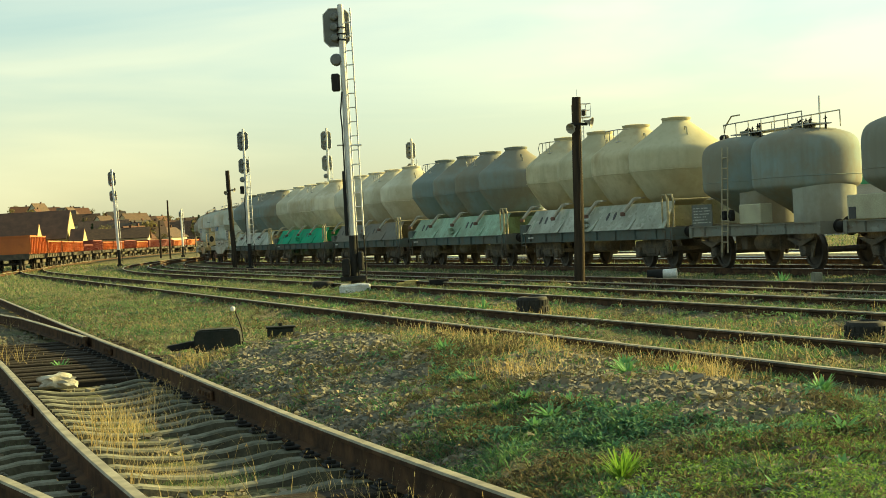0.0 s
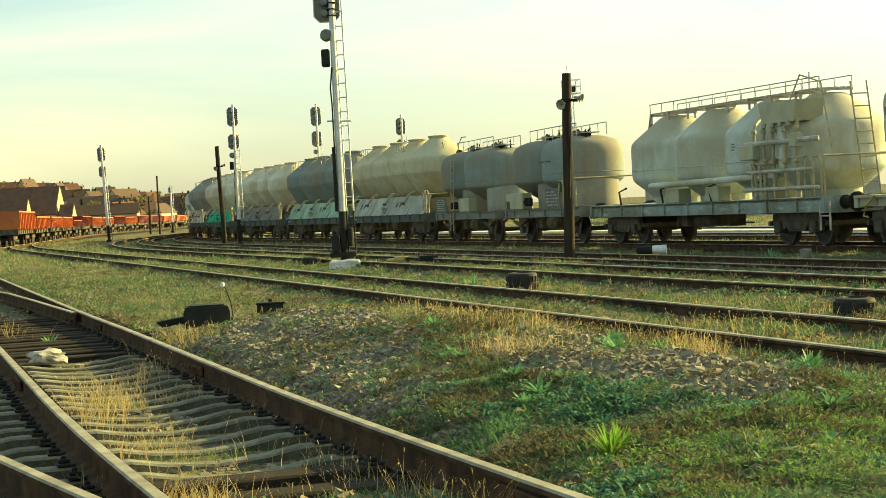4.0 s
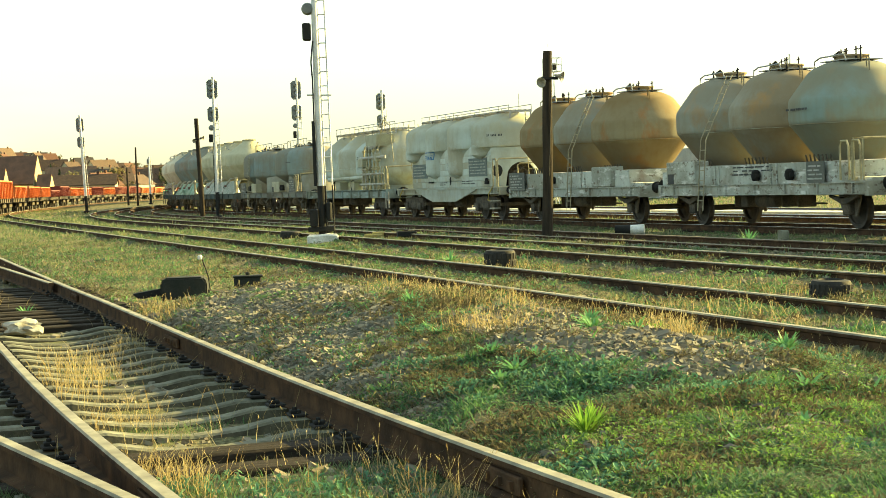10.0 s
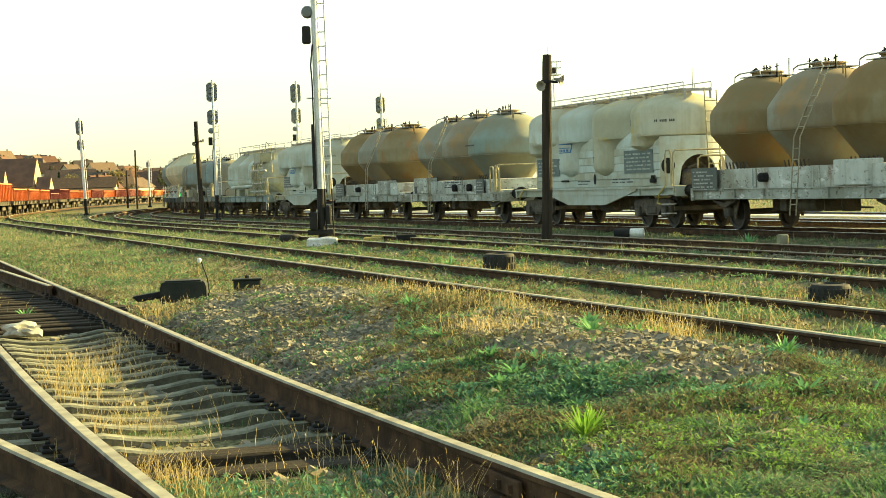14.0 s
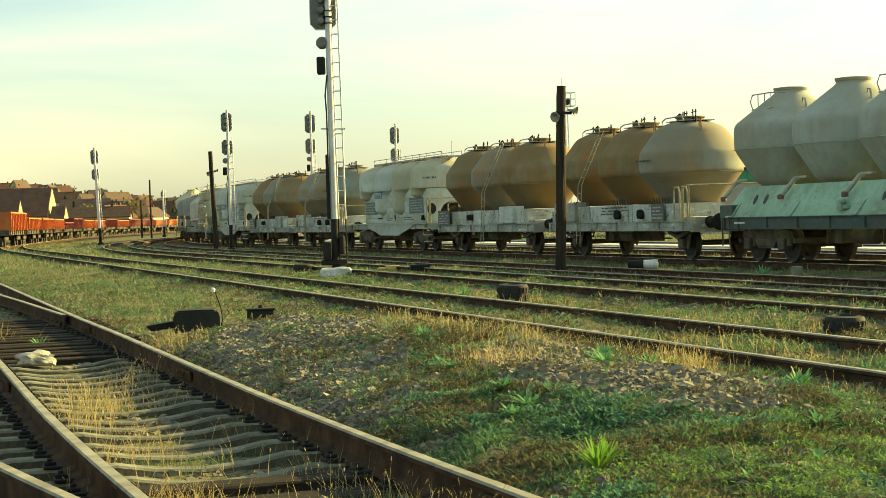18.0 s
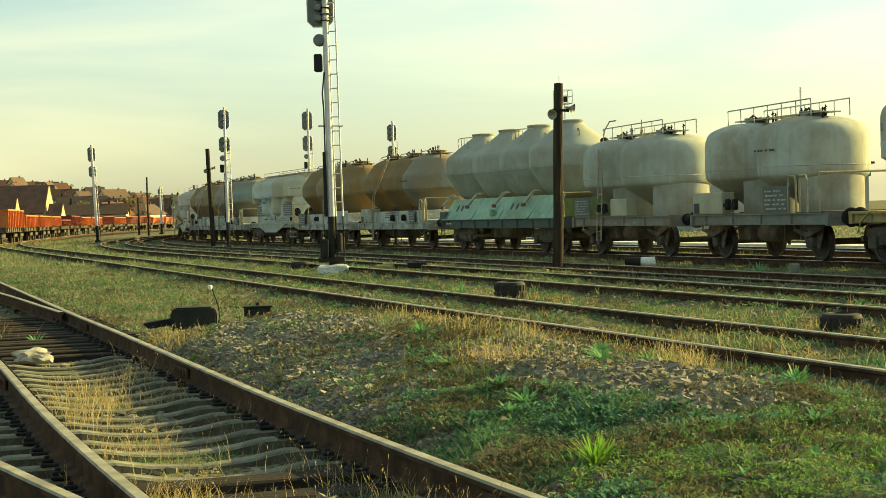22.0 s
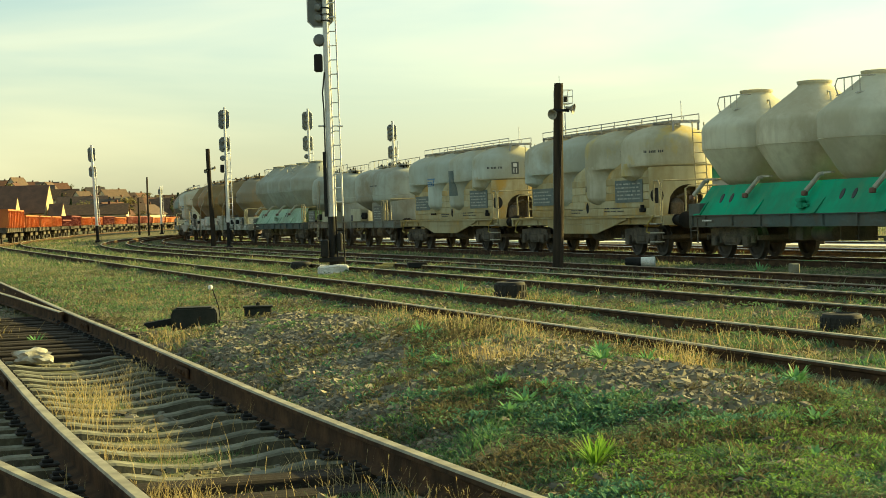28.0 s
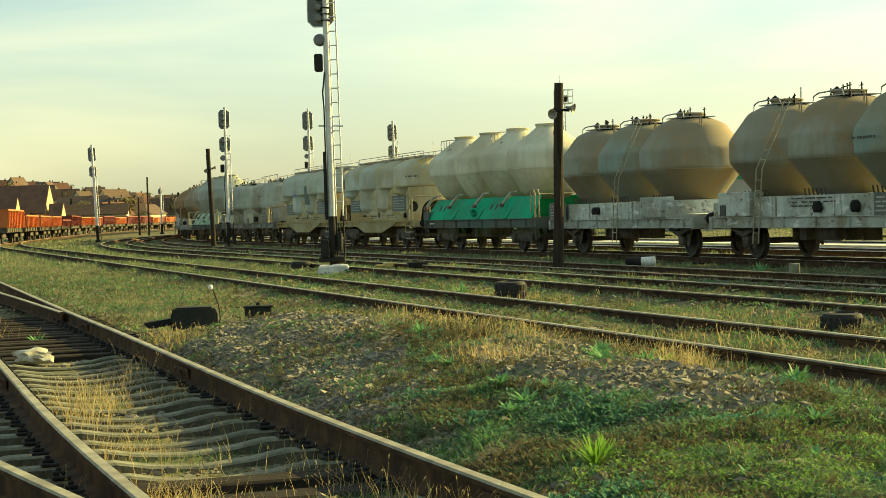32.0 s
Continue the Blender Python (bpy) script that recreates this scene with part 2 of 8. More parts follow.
def along(a, q, a0, radius):
    """A place on a track that runs straight to a0 and bends to the right from there, and its heading in degrees."""
    if a <= a0:
        return plan(a, q + (sway(a) if q < 3 else 0.0)), 0.0
    turn = (a - a0) / radius
    return plan(a0 + radius * math.sin(turn), q + radius * (1 - math.cos(turn))), math.degrees(turn)


def smooth(e0, e1, v):
    t = min(1.0, max(0.0, (v - e0) / (e1 - e0)))
    return t * t * (3 - 2 * t)


def land(x, y):
    """Height of the ground."""
    a, q = -0.3056 * x + 0.952 * y, 0.952 * x + 0.3056 * y
    z = -0.25 * smooth(12.8, 19.5, q)
    far = math.hypot(x, y)
    if far < 60:
        ridge = smooth(2.55, 4.3, q) * (1 - smooth(4.9, 6.35, q))
        z += ridge * 0.33 * smooth(5.0, 10.5, a) * (1 - smooth(16.5, 22.5, a)) * (0.8 + 0.35 * noise.noise((x * 0.55, y * 0.45, 3)))
        z += 0.1 * smooth(2.42, 2.75, q) * (1 - smooth(3.6, 5.8, q)) * (1 - smooth(17, 22, a))
        z += 0.05 * noise.noise((x * 0.35, y * 0.35, 0)) * (0.3 if -0.2 < q < 2.7 else 1.0)
        z += 0.025 * noise.noise((x * 1.9, y * 1.9, 7)) * (0.25 if -0.2 < q < 2.7 else 1.0)
        if 2.6 < q < 6.4 and a < 24:
            z += 0.04 * noise.noise((x * 2.9, y * 2.9, 17)) * smooth(2.6, 2.9, q) * (1 - smooth(5.9, 6.4, q))
        for qc, deep in ((1.67, 0.03 + 0.05 * smooth(8.2, 8.8, a) if a < 30 else 0.05), (7.45, -0.055), (11.35, -0.055), (15.15, -0.03)):
            z -= deep * (1 - smooth(1.0, 1.4, abs(q - qc)))
    hill = smooth(420, 1000, y) * (1 - smooth(-40, 200, x + 0.12 * y))
    z += hill * (4.0 + 15.5 * smooth(110, 235, -x) + 3 * noise.noise((x * 0.003, y * 0.003, 1)))
    return z


def mesh_of(name, verts, faces):
    me = bpy.data.meshes.new(name)
    me.from_pydata([tuple(v) for v in verts], [], faces)
    me.update()
    return me


def smooth_shade(me, angle=0.7):
    for p in me.polygons:
        p.use_smooth = True
    me.set_sharp_from_angle(angle=angle)
    return me


def part(name, bm, material, parent=None, label="", smooth_it=False, at=None):
    """Links a bmesh (or mesh) as one object under a thing or a part."""
    if isinstance(bm, bmesh.types.BMesh):
        me = bpy.data.meshes.new(name)
        bm.to_mesh(me)
        bm.free()
    else:
        me = bm
    if smooth_it:
        smooth_shade(me)
    if material is not None and not me.materials:
        for m in (material if isinstance(material, tuple) else (material,)):
            me.materials.append(m)
    ob = new(name, me)
    if parent is not None:
        ob.parent = parent
    if at is not None:
        ob.matrix_basis = at
    if label:
        ob["label"] = label
    return ob


def group_of(name, label, category, group="", kind="", at=None):
    ob = tagged(new(name), label, category, group, kind)
    ob.empty_display_size = 0.2
    if at is not None:
        ob.matrix_basis = at
    return ob


def box(bm, x0, x1, y0, y1, z0, z1, bevel=0.0, mi=0):
    r = bmesh.ops.create_cube(bm, size=1.0, matrix=Matrix.Translation(((x0 + x1) / 2, (y0 + y1) / 2, (z0 + z1) / 2)) @ Matrix.Diagonal((x1 - x0, y1 - y0, z1 - z0, 1)))
    vs = r["verts"]
    if bevel:
        es = list({e for v in vs for e in v.link_edges})
        bmesh.ops.bevel(bm, geom=es, offset=bevel, segments=1, affect="EDGES")
    return bm


def tube(bm, pts, r, n=6, closed=False):
    """A round bar through the points."""
    pts = [Vector(p) for p in pts]
    rings = []
    for i, p in enumerate(pts):
        d = (pts[min(i + 1, len(pts) - 1)] - pts[max(i - 1, 0)]).normalized()
        side = d.cross(Vector((0, 0, 1)) if abs(d.z) < 0.9 else Vector((1, 0, 0))).normalized()
        up = side.cross(d)
        rings.append([bm.verts.new(p + r * (math.cos(k * math.tau / n) * side + math.sin(k * math.tau / n) * up)) for k in range(n)])
    for r0, r1 in zip(rings, rings[1:]):
        for k in range(n):
            bm.faces.new((r0[k], r0[(k + 1) % n], r1[(k + 1) % n], r1[k]))
    bm.faces.new(rings[0][::-1])
    bm.faces.new(rings[-1])
    return bm


def revolve(bm, profile, cx=0.0, cy=0.0, n=40, axis="z", sx=1.0, sy=1.0):
    """A turned body from (radius, height) pairs."""
    rings = []
    for r, z in profile:
        ring = []
        for k in range(n):
            c, s = math.cos(k * math.tau / n) * r, math.sin(k * math.tau / n) * r
            ring.append(bm.verts.new((cx + c * sx, cy + s * sy, z) if axis == "z" else (cx + c * sx, cy + z, s * sy)))
        rings.append(ring)
    for r0, r1 in zip(rings, rings[1:]):
        for k in range(n):
            bm.faces.new((r0[k], r0[(k + 1) % n], r1[(k + 1) % n], r1[k]))
    bm.faces.new(rings[0][::-1])
    bm.faces.new(rings[-1])
    if axis != "z":
        bmesh.ops.reverse_faces(bm, faces=bm.faces[:])
    return bm


def prism(bm, outline, y0, y1):
    """An (x, z) outline drawn out across y."""
    f = [bm.verts.new((x, y0, z)) for x, z in outline]
    g = [bm.verts.new((x, y1, z)) for x, z in outline]
    n = len(f)
    bm.faces.new(f)
    bm.faces.new(g[::-1])
    for i in range(n):
        bm.faces.new((f[i], g[i], g[(i + 1) % n], f[(i + 1) % n]))
    bmesh.ops.recalc_face_normals(bm, faces=bm.faces[:])
    return bm


# ---- ground ----
def spread(*spans):
    out = []
    for lo, hi, step in spans:
        n = max(1, round((hi - lo) / step))
        out += [lo + (hi - lo) * i / n for i in range(n)]
    return out + [spans[-1][1]]


def ground_sheet():
    xs = spread((-4000, -800, 400), (-800, -400, 40), (-400, -40, 10), (-40, -9, 1.0), (-9, 8, 0.13), (8, 40, 1.0), (40, 200, 8), (200, 800, 60), (800, 4000, 400))
    ys = spread((-400, -40, 60), (-40, 4, 4), (4, 26, 0.13), (26, 60, 0.5), (60, 160, 3), (160, 1200, 16), (1200, 4500, 400))
    verts = [(x, y, land(x, y)) for y in ys for x in xs]
    w = len(xs)
    faces = [(j * w + i, j * w + i + 1, (j + 1) * w + i + 1, (j + 1) * w + i) for j in range(len(ys) - 1) for i in range(w - 1)]
    me = mesh_of("ground", verts, faces)
    for p in me.polygons:
        p.use_smooth = True
    ob = part("ground", me, GROUND)
    return tagged(ob, "weedy railway yard ground with short grass, dry stalks and gravel", "ground", kind="structure")


def ground_mat():
    m = mat("yard_ground", (0.082, 0.09, 0.042), (0.155, 0.134, 0.08), 1.1, 0.95, 0, 1.0, fine=28, lo=0.42, hi=0.6, grain=(0.25, 1.75))
    nt = m.node_tree
    b = nt.nodes["Principled BSDF"]
    base = b.inputs["Base Color"].links[0].from_socket
    tc = nt.nodes["Texture Coordinate"]
    vor = nt.nodes.new("ShaderNodeTexVoronoi")
    vor.inputs["Scale"].default_value = 16
    nt.links.new(tc.outputs["Object"], vor.inputs["Vector"])
    n = nt.nodes.new("ShaderNodeTexNoise")
    n.inputs["Scale"].default_value, n.inputs["Detail"].default_value = 0.9, 4
    nt.links.new(tc.outputs["Object"], n.inputs["Vector"])
    r = nt.nodes.new("ShaderNodeMapRange")
    r.inputs["From Min"].default_value, r.inputs["From Max"].default_value = 0.56, 0.68
    nt.links.new(n.outputs["Fac"], r.inputs["Value"])
    grit = nt.nodes.new("ShaderNodeMix")
    grit.data_type = "RGBA"
    grit.inputs[6].default_value, grit.inputs[7].default_value = (0.035, 0.032, 0.028, 1), (0.10, 0.092, 0.078, 1)
    nt.links.new(vor.outputs["Color"], grit.inputs["Factor"])
    x = nt.nodes.new("ShaderNodeMix")
    x.data_type = "RGBA"
    nt.links.new(r.outputs["Result"], x.inputs["Factor"])
    nt.links.new(base, x.inputs[6])
    nt.links.new(grit.outputs[2], x.inputs[7])
    nt.links.new(x.outputs[2], b.inputs["Base Color"])
    return m


GROUND = ground_mat()
ground_sheet()

# ---- tracks ----
RAIL_OUTLINE = [(-0.075, 0.0), (0.075, 0.0), (0.075, 0.012), (0.012, 0.03), (0.010, 0.125), (0.036, 0.138), (0.036, 0.160), (0.028, 0.172), (-0.028, 0.172), (-0.036, 0.160), (-0.036, 0.138), (-0.010, 0.125), (-0.012, 0.03), (-0.075, 0.012)]


def rail_mesh(points, z, top):
    """A rail drawn along (place, heading) pairs; its running face has a material of its own."""
    verts, faces, k = [], [], len(RAIL_OUTLINE)
    for p, d in points:
        side = Vector((d.y, -d.x, 0))
        verts += [p + side * o + Vector((0, 0, z + h)) for o, h in RAIL_OUTLINE]
    for i in range(len(points) - 1):
        for j in range(k):
            faces.append((i * k + j, i * k + (j + 1) % k, (i + 1) * k + (j + 1) % k, (i + 1) * k + j))
    faces.append(tuple(range(k))[::-1])
    faces.append(tuple((len(points) - 1) * k + j for j in range(k)))
    me = mesh_of("rail", verts, faces)
    me.materials.append(RAIL_SIDE)
    me.materials.append(top)
    for n, p in enumerate(me.polygons):
        if n < (len(points) - 1) * k and n % k in (6, 7, 8):
            p.material_index = 1
    bm = bmesh.new()
    bm.from_mesh(me)
    bmesh.ops.recalc_face_normals(bm, faces=bm.faces[:])
    bm.to_mesh(me)
    bm.free()
    return me


def rail_line(q, a_from, a_to, a0, radius, step=2.0):
    n = max(2, round((a_to - a_from) / (step if q > 3 else 0.5)))
    out = []
    for i in range(n + 1):
        a = a_from + (a_to - a_from) * i / n
        p, turn = along(a, q, a0, radius)
        t = radians(turn)
        out.append((p, Vector((-0.3056 * math.cos(t) + 0.952 * math.sin(t), 0.952 * math.cos(t) + 0.3056 * math.sin(t), 0))))
    return out


HEADING = math.degrees(math.atan2(0.952, -0.3056)) - 90   # turn that lays local y along a


def wood_sleeper():
    bm = bmesh.new()
    box(bm, -1.3, 1.3, -0.13, 0.13, -0.15, 0, 0.012)
    me = bpy.data.meshes.new("sleeper")
    bm.to_mesh(me)
    bm.free()
    me.materials.append(OLD_WOOD)
    return me


def concrete_sleeper():
    """Prestressed concrete, thick under the rails and hollowed between them."""
    bm = bmesh.new()
    xs = [-1.3, -1.05, -0.5, -0.3, 0.0, 0.3, 0.5, 1.05, 1.3]
    tops = [-0.04, 0.0, 0.0, -0.035, -0.06, -0.035, 0.0, 0.0, -0.04]
    rows = []
    for x, t in zip(xs, tops):
        rows.append([bm.verts.new((x, y, z)) for y, z in ((-0.15, -0.2), (-0.075, t - 0.014), (-0.062, t), (0.062, t), (0.075, t - 0.014), (0.15, -0.2))])
    for r0, r1 in zip(rows, rows[1:]):
        for k in range(5):
            bm.faces.new((r0[k], r0[k + 1], r1[k + 1], r1[k]))
    bm.faces.new(rows[0][::-1])
    bm.faces.new(rows[-1])
    bmesh.ops.recalc_face_normals(bm, faces=bm.faces[:])
    me = bpy.data.meshes.new("sleeper")
    bm.to_mesh(me)
    bm.free()
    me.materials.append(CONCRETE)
    me.materials.append(SHADED_SIDE)
    # steep faces take a darker concrete: their shade is painted into the colour
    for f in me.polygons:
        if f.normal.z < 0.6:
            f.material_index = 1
    return me


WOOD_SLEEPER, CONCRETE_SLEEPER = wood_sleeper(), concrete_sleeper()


def track(label, q, a_from, a_to, a0, radius, z, top, sleepers, spacing=0.6):
    """Two rails 1.5 m apart on sleepers. sleepers: a function of a that gives a mesh or None."""
    t = group_of("railway_track", label, "track", "tracks of the yard", "structure")
    for side in (-0.75, 0.75):
        part("rail", rail_mesh(rail_line(q + side, a_from, a_to, a0, radius - side), z, top), None, t)
    a = a_from
    i = 0
    while a < a_to:
        me = sleepers(a)
        if me is not None:
            p, turn = along(a, q, a0, radius)
            part("sleeper", me, None, t, at=pose(p.x, p.y, z + 0.006 * math.sin(i * 2.3), 0, 0, HEADING - turn + 0.8 * math.sin(i * 1.7)))
        a += spacing
        i += 1
    return t


def near_sleepers(a):
    if a < 8.5:
        return None
    if a < 9.1 or 18.7 < a < 27:
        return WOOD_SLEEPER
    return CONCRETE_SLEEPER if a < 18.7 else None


track("rusty siding on concrete and wooden sleepers, overgrown with dry grass", 1.67, 4.2, 60, 300, 900, 0.0, RAIL_TOP, near_sleepers, 0.54)
track("rusty yard track half buried in grass", 7.45, 8, 190, 97, 400, 0.0, RAIL_TOP, lambda a: WOOD_SLEEPER if a < 60 else None, 0.65)
track("rusty yard track half buried in grass", 11.35, 12, 170, 75, 256, 0.0, RAIL_TOP, lambda a: WOOD_SLEEPER if a < 60 else None, 0.65)
track("brown rusty yard track on dark ballast", 15.15, 16, 180, 85, 256, -0.1, RAIL_DULL, lambda a: WOOD_SLEEPER if a < 60 else None, 0.65)
track("running track with bright rails under the train", 22.65, 5, 260, 112, 260, -0.25, RAIL_BRIGHT, lambda a: WOOD_SLEEPER if 15 < a < 80 else None, 0.65)
track("running track with bright rails behind the train", 27.3, 5, 260, 112, 256, -0.25, RAIL_BRIGHT, lambda a: None)
track("running track with bright rails behind the train", 32.0, 5, 260, 112, 252, -0.25, RAIL_BRIGHT, lambda a: None)


def platform():
    """A low concrete loading strip between the two tracks behind the train."""
    bm = bmesh.new()
    rows = []
    for k in range(61):
        a = 12 + 3.2 * k
        turn = radians(along(a, 29.65, 112, 254)[1])
        side = Vector((0.952 * math.cos(turn) + 0.3056 * math.sin(turn), 0.3056 * math.cos(turn) - 0.952 * math.sin(turn), 0))
        c = along(a, 29.65, 112, 254)[0]
        rows.append([bm.verts.new(c + side * o + Vector((0, 0, z))) for o, z in ((-0.55, -0.4), (-0.55, -0.05), (0.55, -0.05), (0.55, -0.4))])
    for r0, r1 in zip(rows, rows[1:]):
        for k in range(3):
            bm.faces.new((r0[k], r0[k + 1], r1[k + 1], r1[k]))
    bm.faces.new(rows[0])
    bm.faces.new(rows[-1][::-1])
    bmesh.ops.recalc_face_normals(bm, faces=bm.faces[:])
    return tagged(part("pavement", bm, CONCRETE_PALE), "pale concrete loading strip between the running tracks", "pavement", kind="structure")


CONCRETE_PALE = mat("sunlit_pale_concrete", (0.58, 0.56, 0.48), (0.45, 0.43, 0.36), 2.0, 0.6, 0, 0.2)
platform()
# ---- wagons ----
# A wagon's x runs from its leading to its trailing end, y across it, z up from the rail tops.
def wheel_mesh():
    bm = bmesh.new()
    for y in (-0.75, 0.75):
        s = -1 if y < 0 else 1
        revolve(bm, [(0.10, y + s * 0.09), (0.13, y + s * 0.085), (0.36, y + s * 0.03), (0.38, y + s * 0.065), (0.455, y + s * 0.065), (0.46, y - s * 0.035), (0.49, y - s * 0.045), (0.49, y - s * 0.07), (0.38, y - s * 0.07), (0.36, y - s * 0.0), (0.12, y - s * 0.06), (0.09, y - s * 0.09)], n=24, axis="y")
    revolve(bm, [(0.08, -0.9), (0.08, 0.9)], n=10, axis="y")
    bmesh.ops.recalc_face_normals(bm, faces=bm.faces[:])
    me = bpy.data.meshes.new("wheelset")
    bm.to_mesh(me)
    bm.free()
    me.materials.append(WHEEL_STEEL)
    return smooth_shade(me, 0.6)


WHEELS = wheel_mesh()
WHEELSETS = []


def wheelset(parent, x, z=0.46):
    w = part("wheelset", WHEELS, None, parent)
    w.matrix_parent_inverse = Matrix.Translation((x, 0, z))
    WHEELSETS.append(w)
    return w


def bogie(wagon, xc, base=1.8):
    bm = bmesh.new()
    for y in (-1.0, 1.0):
        h = base / 2
        prism(bm, [(xc - h - 0.35, 0.62), (xc - h - 0.3, 0.8), (xc - 0.45, 0.84), (xc + 0.45, 0.84), (xc + h + 0.3, 0.8), (xc + h + 0.35, 0.62), (xc + h - 0.3, 0.58), (xc + 0.4, 0.36), (xc - 0.4, 0.36), (xc - h + 0.3, 0.58)], y - 0.06, y + 0.06)
        for x in (xc - h, xc + h):
            box(bm, x - 0.16, x + 0.16, y - 0.15, y + 0.15, 0.32, 0.62, 0.03)
            for dx in (-0.24, 0.24):
                revolve(bm, [(0.08, 0.42), (0.08, 0.68)], x + dx, y, 10)
        box(bm, xc - 0.3, xc + 0.3, y - 0.1, y + 0.1, 0.4, 0.62, 0.03)
    box(bm, xc - 0.25, xc + 0.25, -1.05, 1.05, 0.55, 0.84)
    for x in (xc - base / 2 - 0.55, xc + base / 2 + 0.55):
        box(bm, x - 0.05, x + 0.05, -1.05, 1.05, 0.5, 0.62)
    b = part("bogie", bm, UNDERFRAME, wagon)
    for x in (xc - base / 2, xc + base / 2):
        wheelset(b, x)
    return b


def axle(wagon, x):
    """A single axle with its guards, boxes and leaf springs."""
    for y in (-1.0, 1.0):
        bm = bmesh.new()
        prism(bm, [(x - 0.55, 0.95), (x - 0.3, 0.3), (x - 0.2, 0.3), (x - 0.2, 0.7), (x + 0.2, 0.7), (x + 0.2, 0.3), (x + 0.3, 0.3), (x + 0.55, 0.95)], y - 0.02, y + 0.02)
        g = part("axle_guard", bm, GUARD_DUST, wagon)
        bm = bmesh.new()
        box(bm, x - 0.15, x + 0.15, y - 0.14, y + 0.14, 0.33, 0.6, 0.03)
        part("axle_box", bm, UNDERFRAME, g)
        bm = bmesh.new()
        o = -0.14 if y < 0 else 0.14
        prism(bm, [(x - 0.64, 0.80), (x - 0.64, 0.76), (x - 0.3, 0.66), (x - 0.12, 0.6), (x + 0.12, 0.6), (x + 0.3, 0.66), (x + 0.64, 0.76), (x + 0.64, 0.80), (x, 0.72)], y + o - 0.06, y + o + 0.06)
        part("leaf_spring", bm, UNDERFRAME, g)
        for k in (-1, 1):
            bm = bmesh.new()
            tube(bm, [(x + k * 0.62, y + o, 0.77), (x + k * 0.72, y + o, 0.95)], 0.025, 5)
            part("spring_shackle", bm, UNDERFRAME, g)
    wheelset(wagon, x)


def buffers(wagon, length):
    for x, s in ((0.0, 1), (length, -1)):
        for y in (-0.875, 0.875):
            bm = bmesh.new()
            prof = [(0.02, 0.0), (0.2, 0.012), (0.24, 0.03), (0.22, 0.05), (0.08, 0.06), (0.08, 0.28), (0.12, 0.28), (0.13, 0.55), (0.17, 0.56), (0.17, 0.62)]
            rings = []
            for r, d in prof:
                rings.append([bm.verts.new((x + s * d, y + r * math.cos(k * math.tau / 14), 1.06 + r * math.sin(k * math.tau / 14))) for k in range(14)])
            for r0, r1 in zip(rings, rings[1:]):
                for k in range(14):
                    bm.faces.new((r0[k], r0[(k + 1) % 14], r1[(k + 1) % 14], r1[k]))
            bm.faces.new(rings[0])
            bm.faces.new(rings[-1])
            bmesh.ops.recalc_face_normals(bm, faces=bm.faces[:])
            part("buffer", bm, DARK_IRON, wagon, smooth_it=True)
        bm = bmesh.new()
        tube(bm, [(x + s * 0.6, 0, 1.04), (x + s * 0.3, 0, 1.0), (x + s * 0.12, 0, 0.72), (x + s * 0.02, 0, 0.6)], 0.04, 6)
        tube(bm, [(x + s * 0.6, 0.3, 0.95), (x + s * 0.25, 0.32, 0.6), (x + s * 0.05, 0.3, 0.62)], 0.03, 6)
        part("coupling", bm, DARK_IRON, wagon)


def frame_box(wagon, length, material, z0=0.9, z1=1.18, half=1.3, inset=0.62, label=""):
    """Two channel-shaped sole bars, headstocks and cross members."""
    bm = bmesh.new()
    for s in (-1, 1):
        y = s * half
        box(bm, inset, length - inset, min(y, y - s * 0.02), max(y, y - s * 0.02), z0, z1)
        for z in (z0, z1 - 0.02):
            box(bm, inset, length - inset, min(y + s * 0.06, y - s * 0.02), max(y + s * 0.06, y - s * 0.02), z, z + 0.02)
        x = inset + 0.9
        while x < length - inset - 0.4:
            box(bm, x, x + 0.03, min(y + s * 0.055, y), max(y + s * 0.055, y), z0 + 0.02, z1 - 0.02)
            x += 1.55
    for x in (inset - 0.02, length - inset - 0.14):
        box(bm, x, x + 0.16, -half - 0.06, half + 0.06, z0 - 0.03, z1 + 0.02)
    part("sole_bar", bm, material, wagon, label)
    bm = bmesh.new()
    for k in range(7):
        x = inset + 0.5 + (length - 2 * inset - 1) * k / 6
        box(bm, x - 0.06, x + 0.06, -half + 0.03, half - 0.03, z0, z1 - 0.05)
    box(bm, inset, length - inset, -0.25, 0.25, z0 - 0.05, z1 - 0.05)
    part("cross_member", bm, UNDERFRAME, wagon)


def brake_gear(wagon, x, r=0.2):
    bm = bmesh.new()
    revolve(bm, [(0.05, -0.52), (r * 0.8, -0.5), (r, -0.42), (r, 0.42), (r * 0.8, 0.5), (0.05, 0.52)], n=16, axis="y")
    bmesh.ops.rotate(bm, cent=(0, 0, 0), matrix=Matrix.Rotation(math.pi / 2, 3, "Z"), verts=bm.verts[:])
    bmesh.ops.translate(bm, vec=(x, -0.75, 0.68), verts=bm.verts[:])
    part("air_tank", bm, UNDERFRAME, wagon, smooth_it=True)
    bm = bmesh.new()
    tube(bm, [(x - 2.2, -0.5, 0.62), (x + 2.4, -0.5, 0.58)], 0.025, 5)
    for dx in (-1.6, -0.9, 0.9, 1.7):
        box(bm, x + dx - 0.02, x + dx + 0.02, -0.9, -0.4, 0.5, 0.9)
    box(bm, x - 1.1, x - 0.75, -1.0, -0.6, 0.5, 0.85, 0.02)
    part("brake_rigging", bm, UNDERFRAME, wagon)


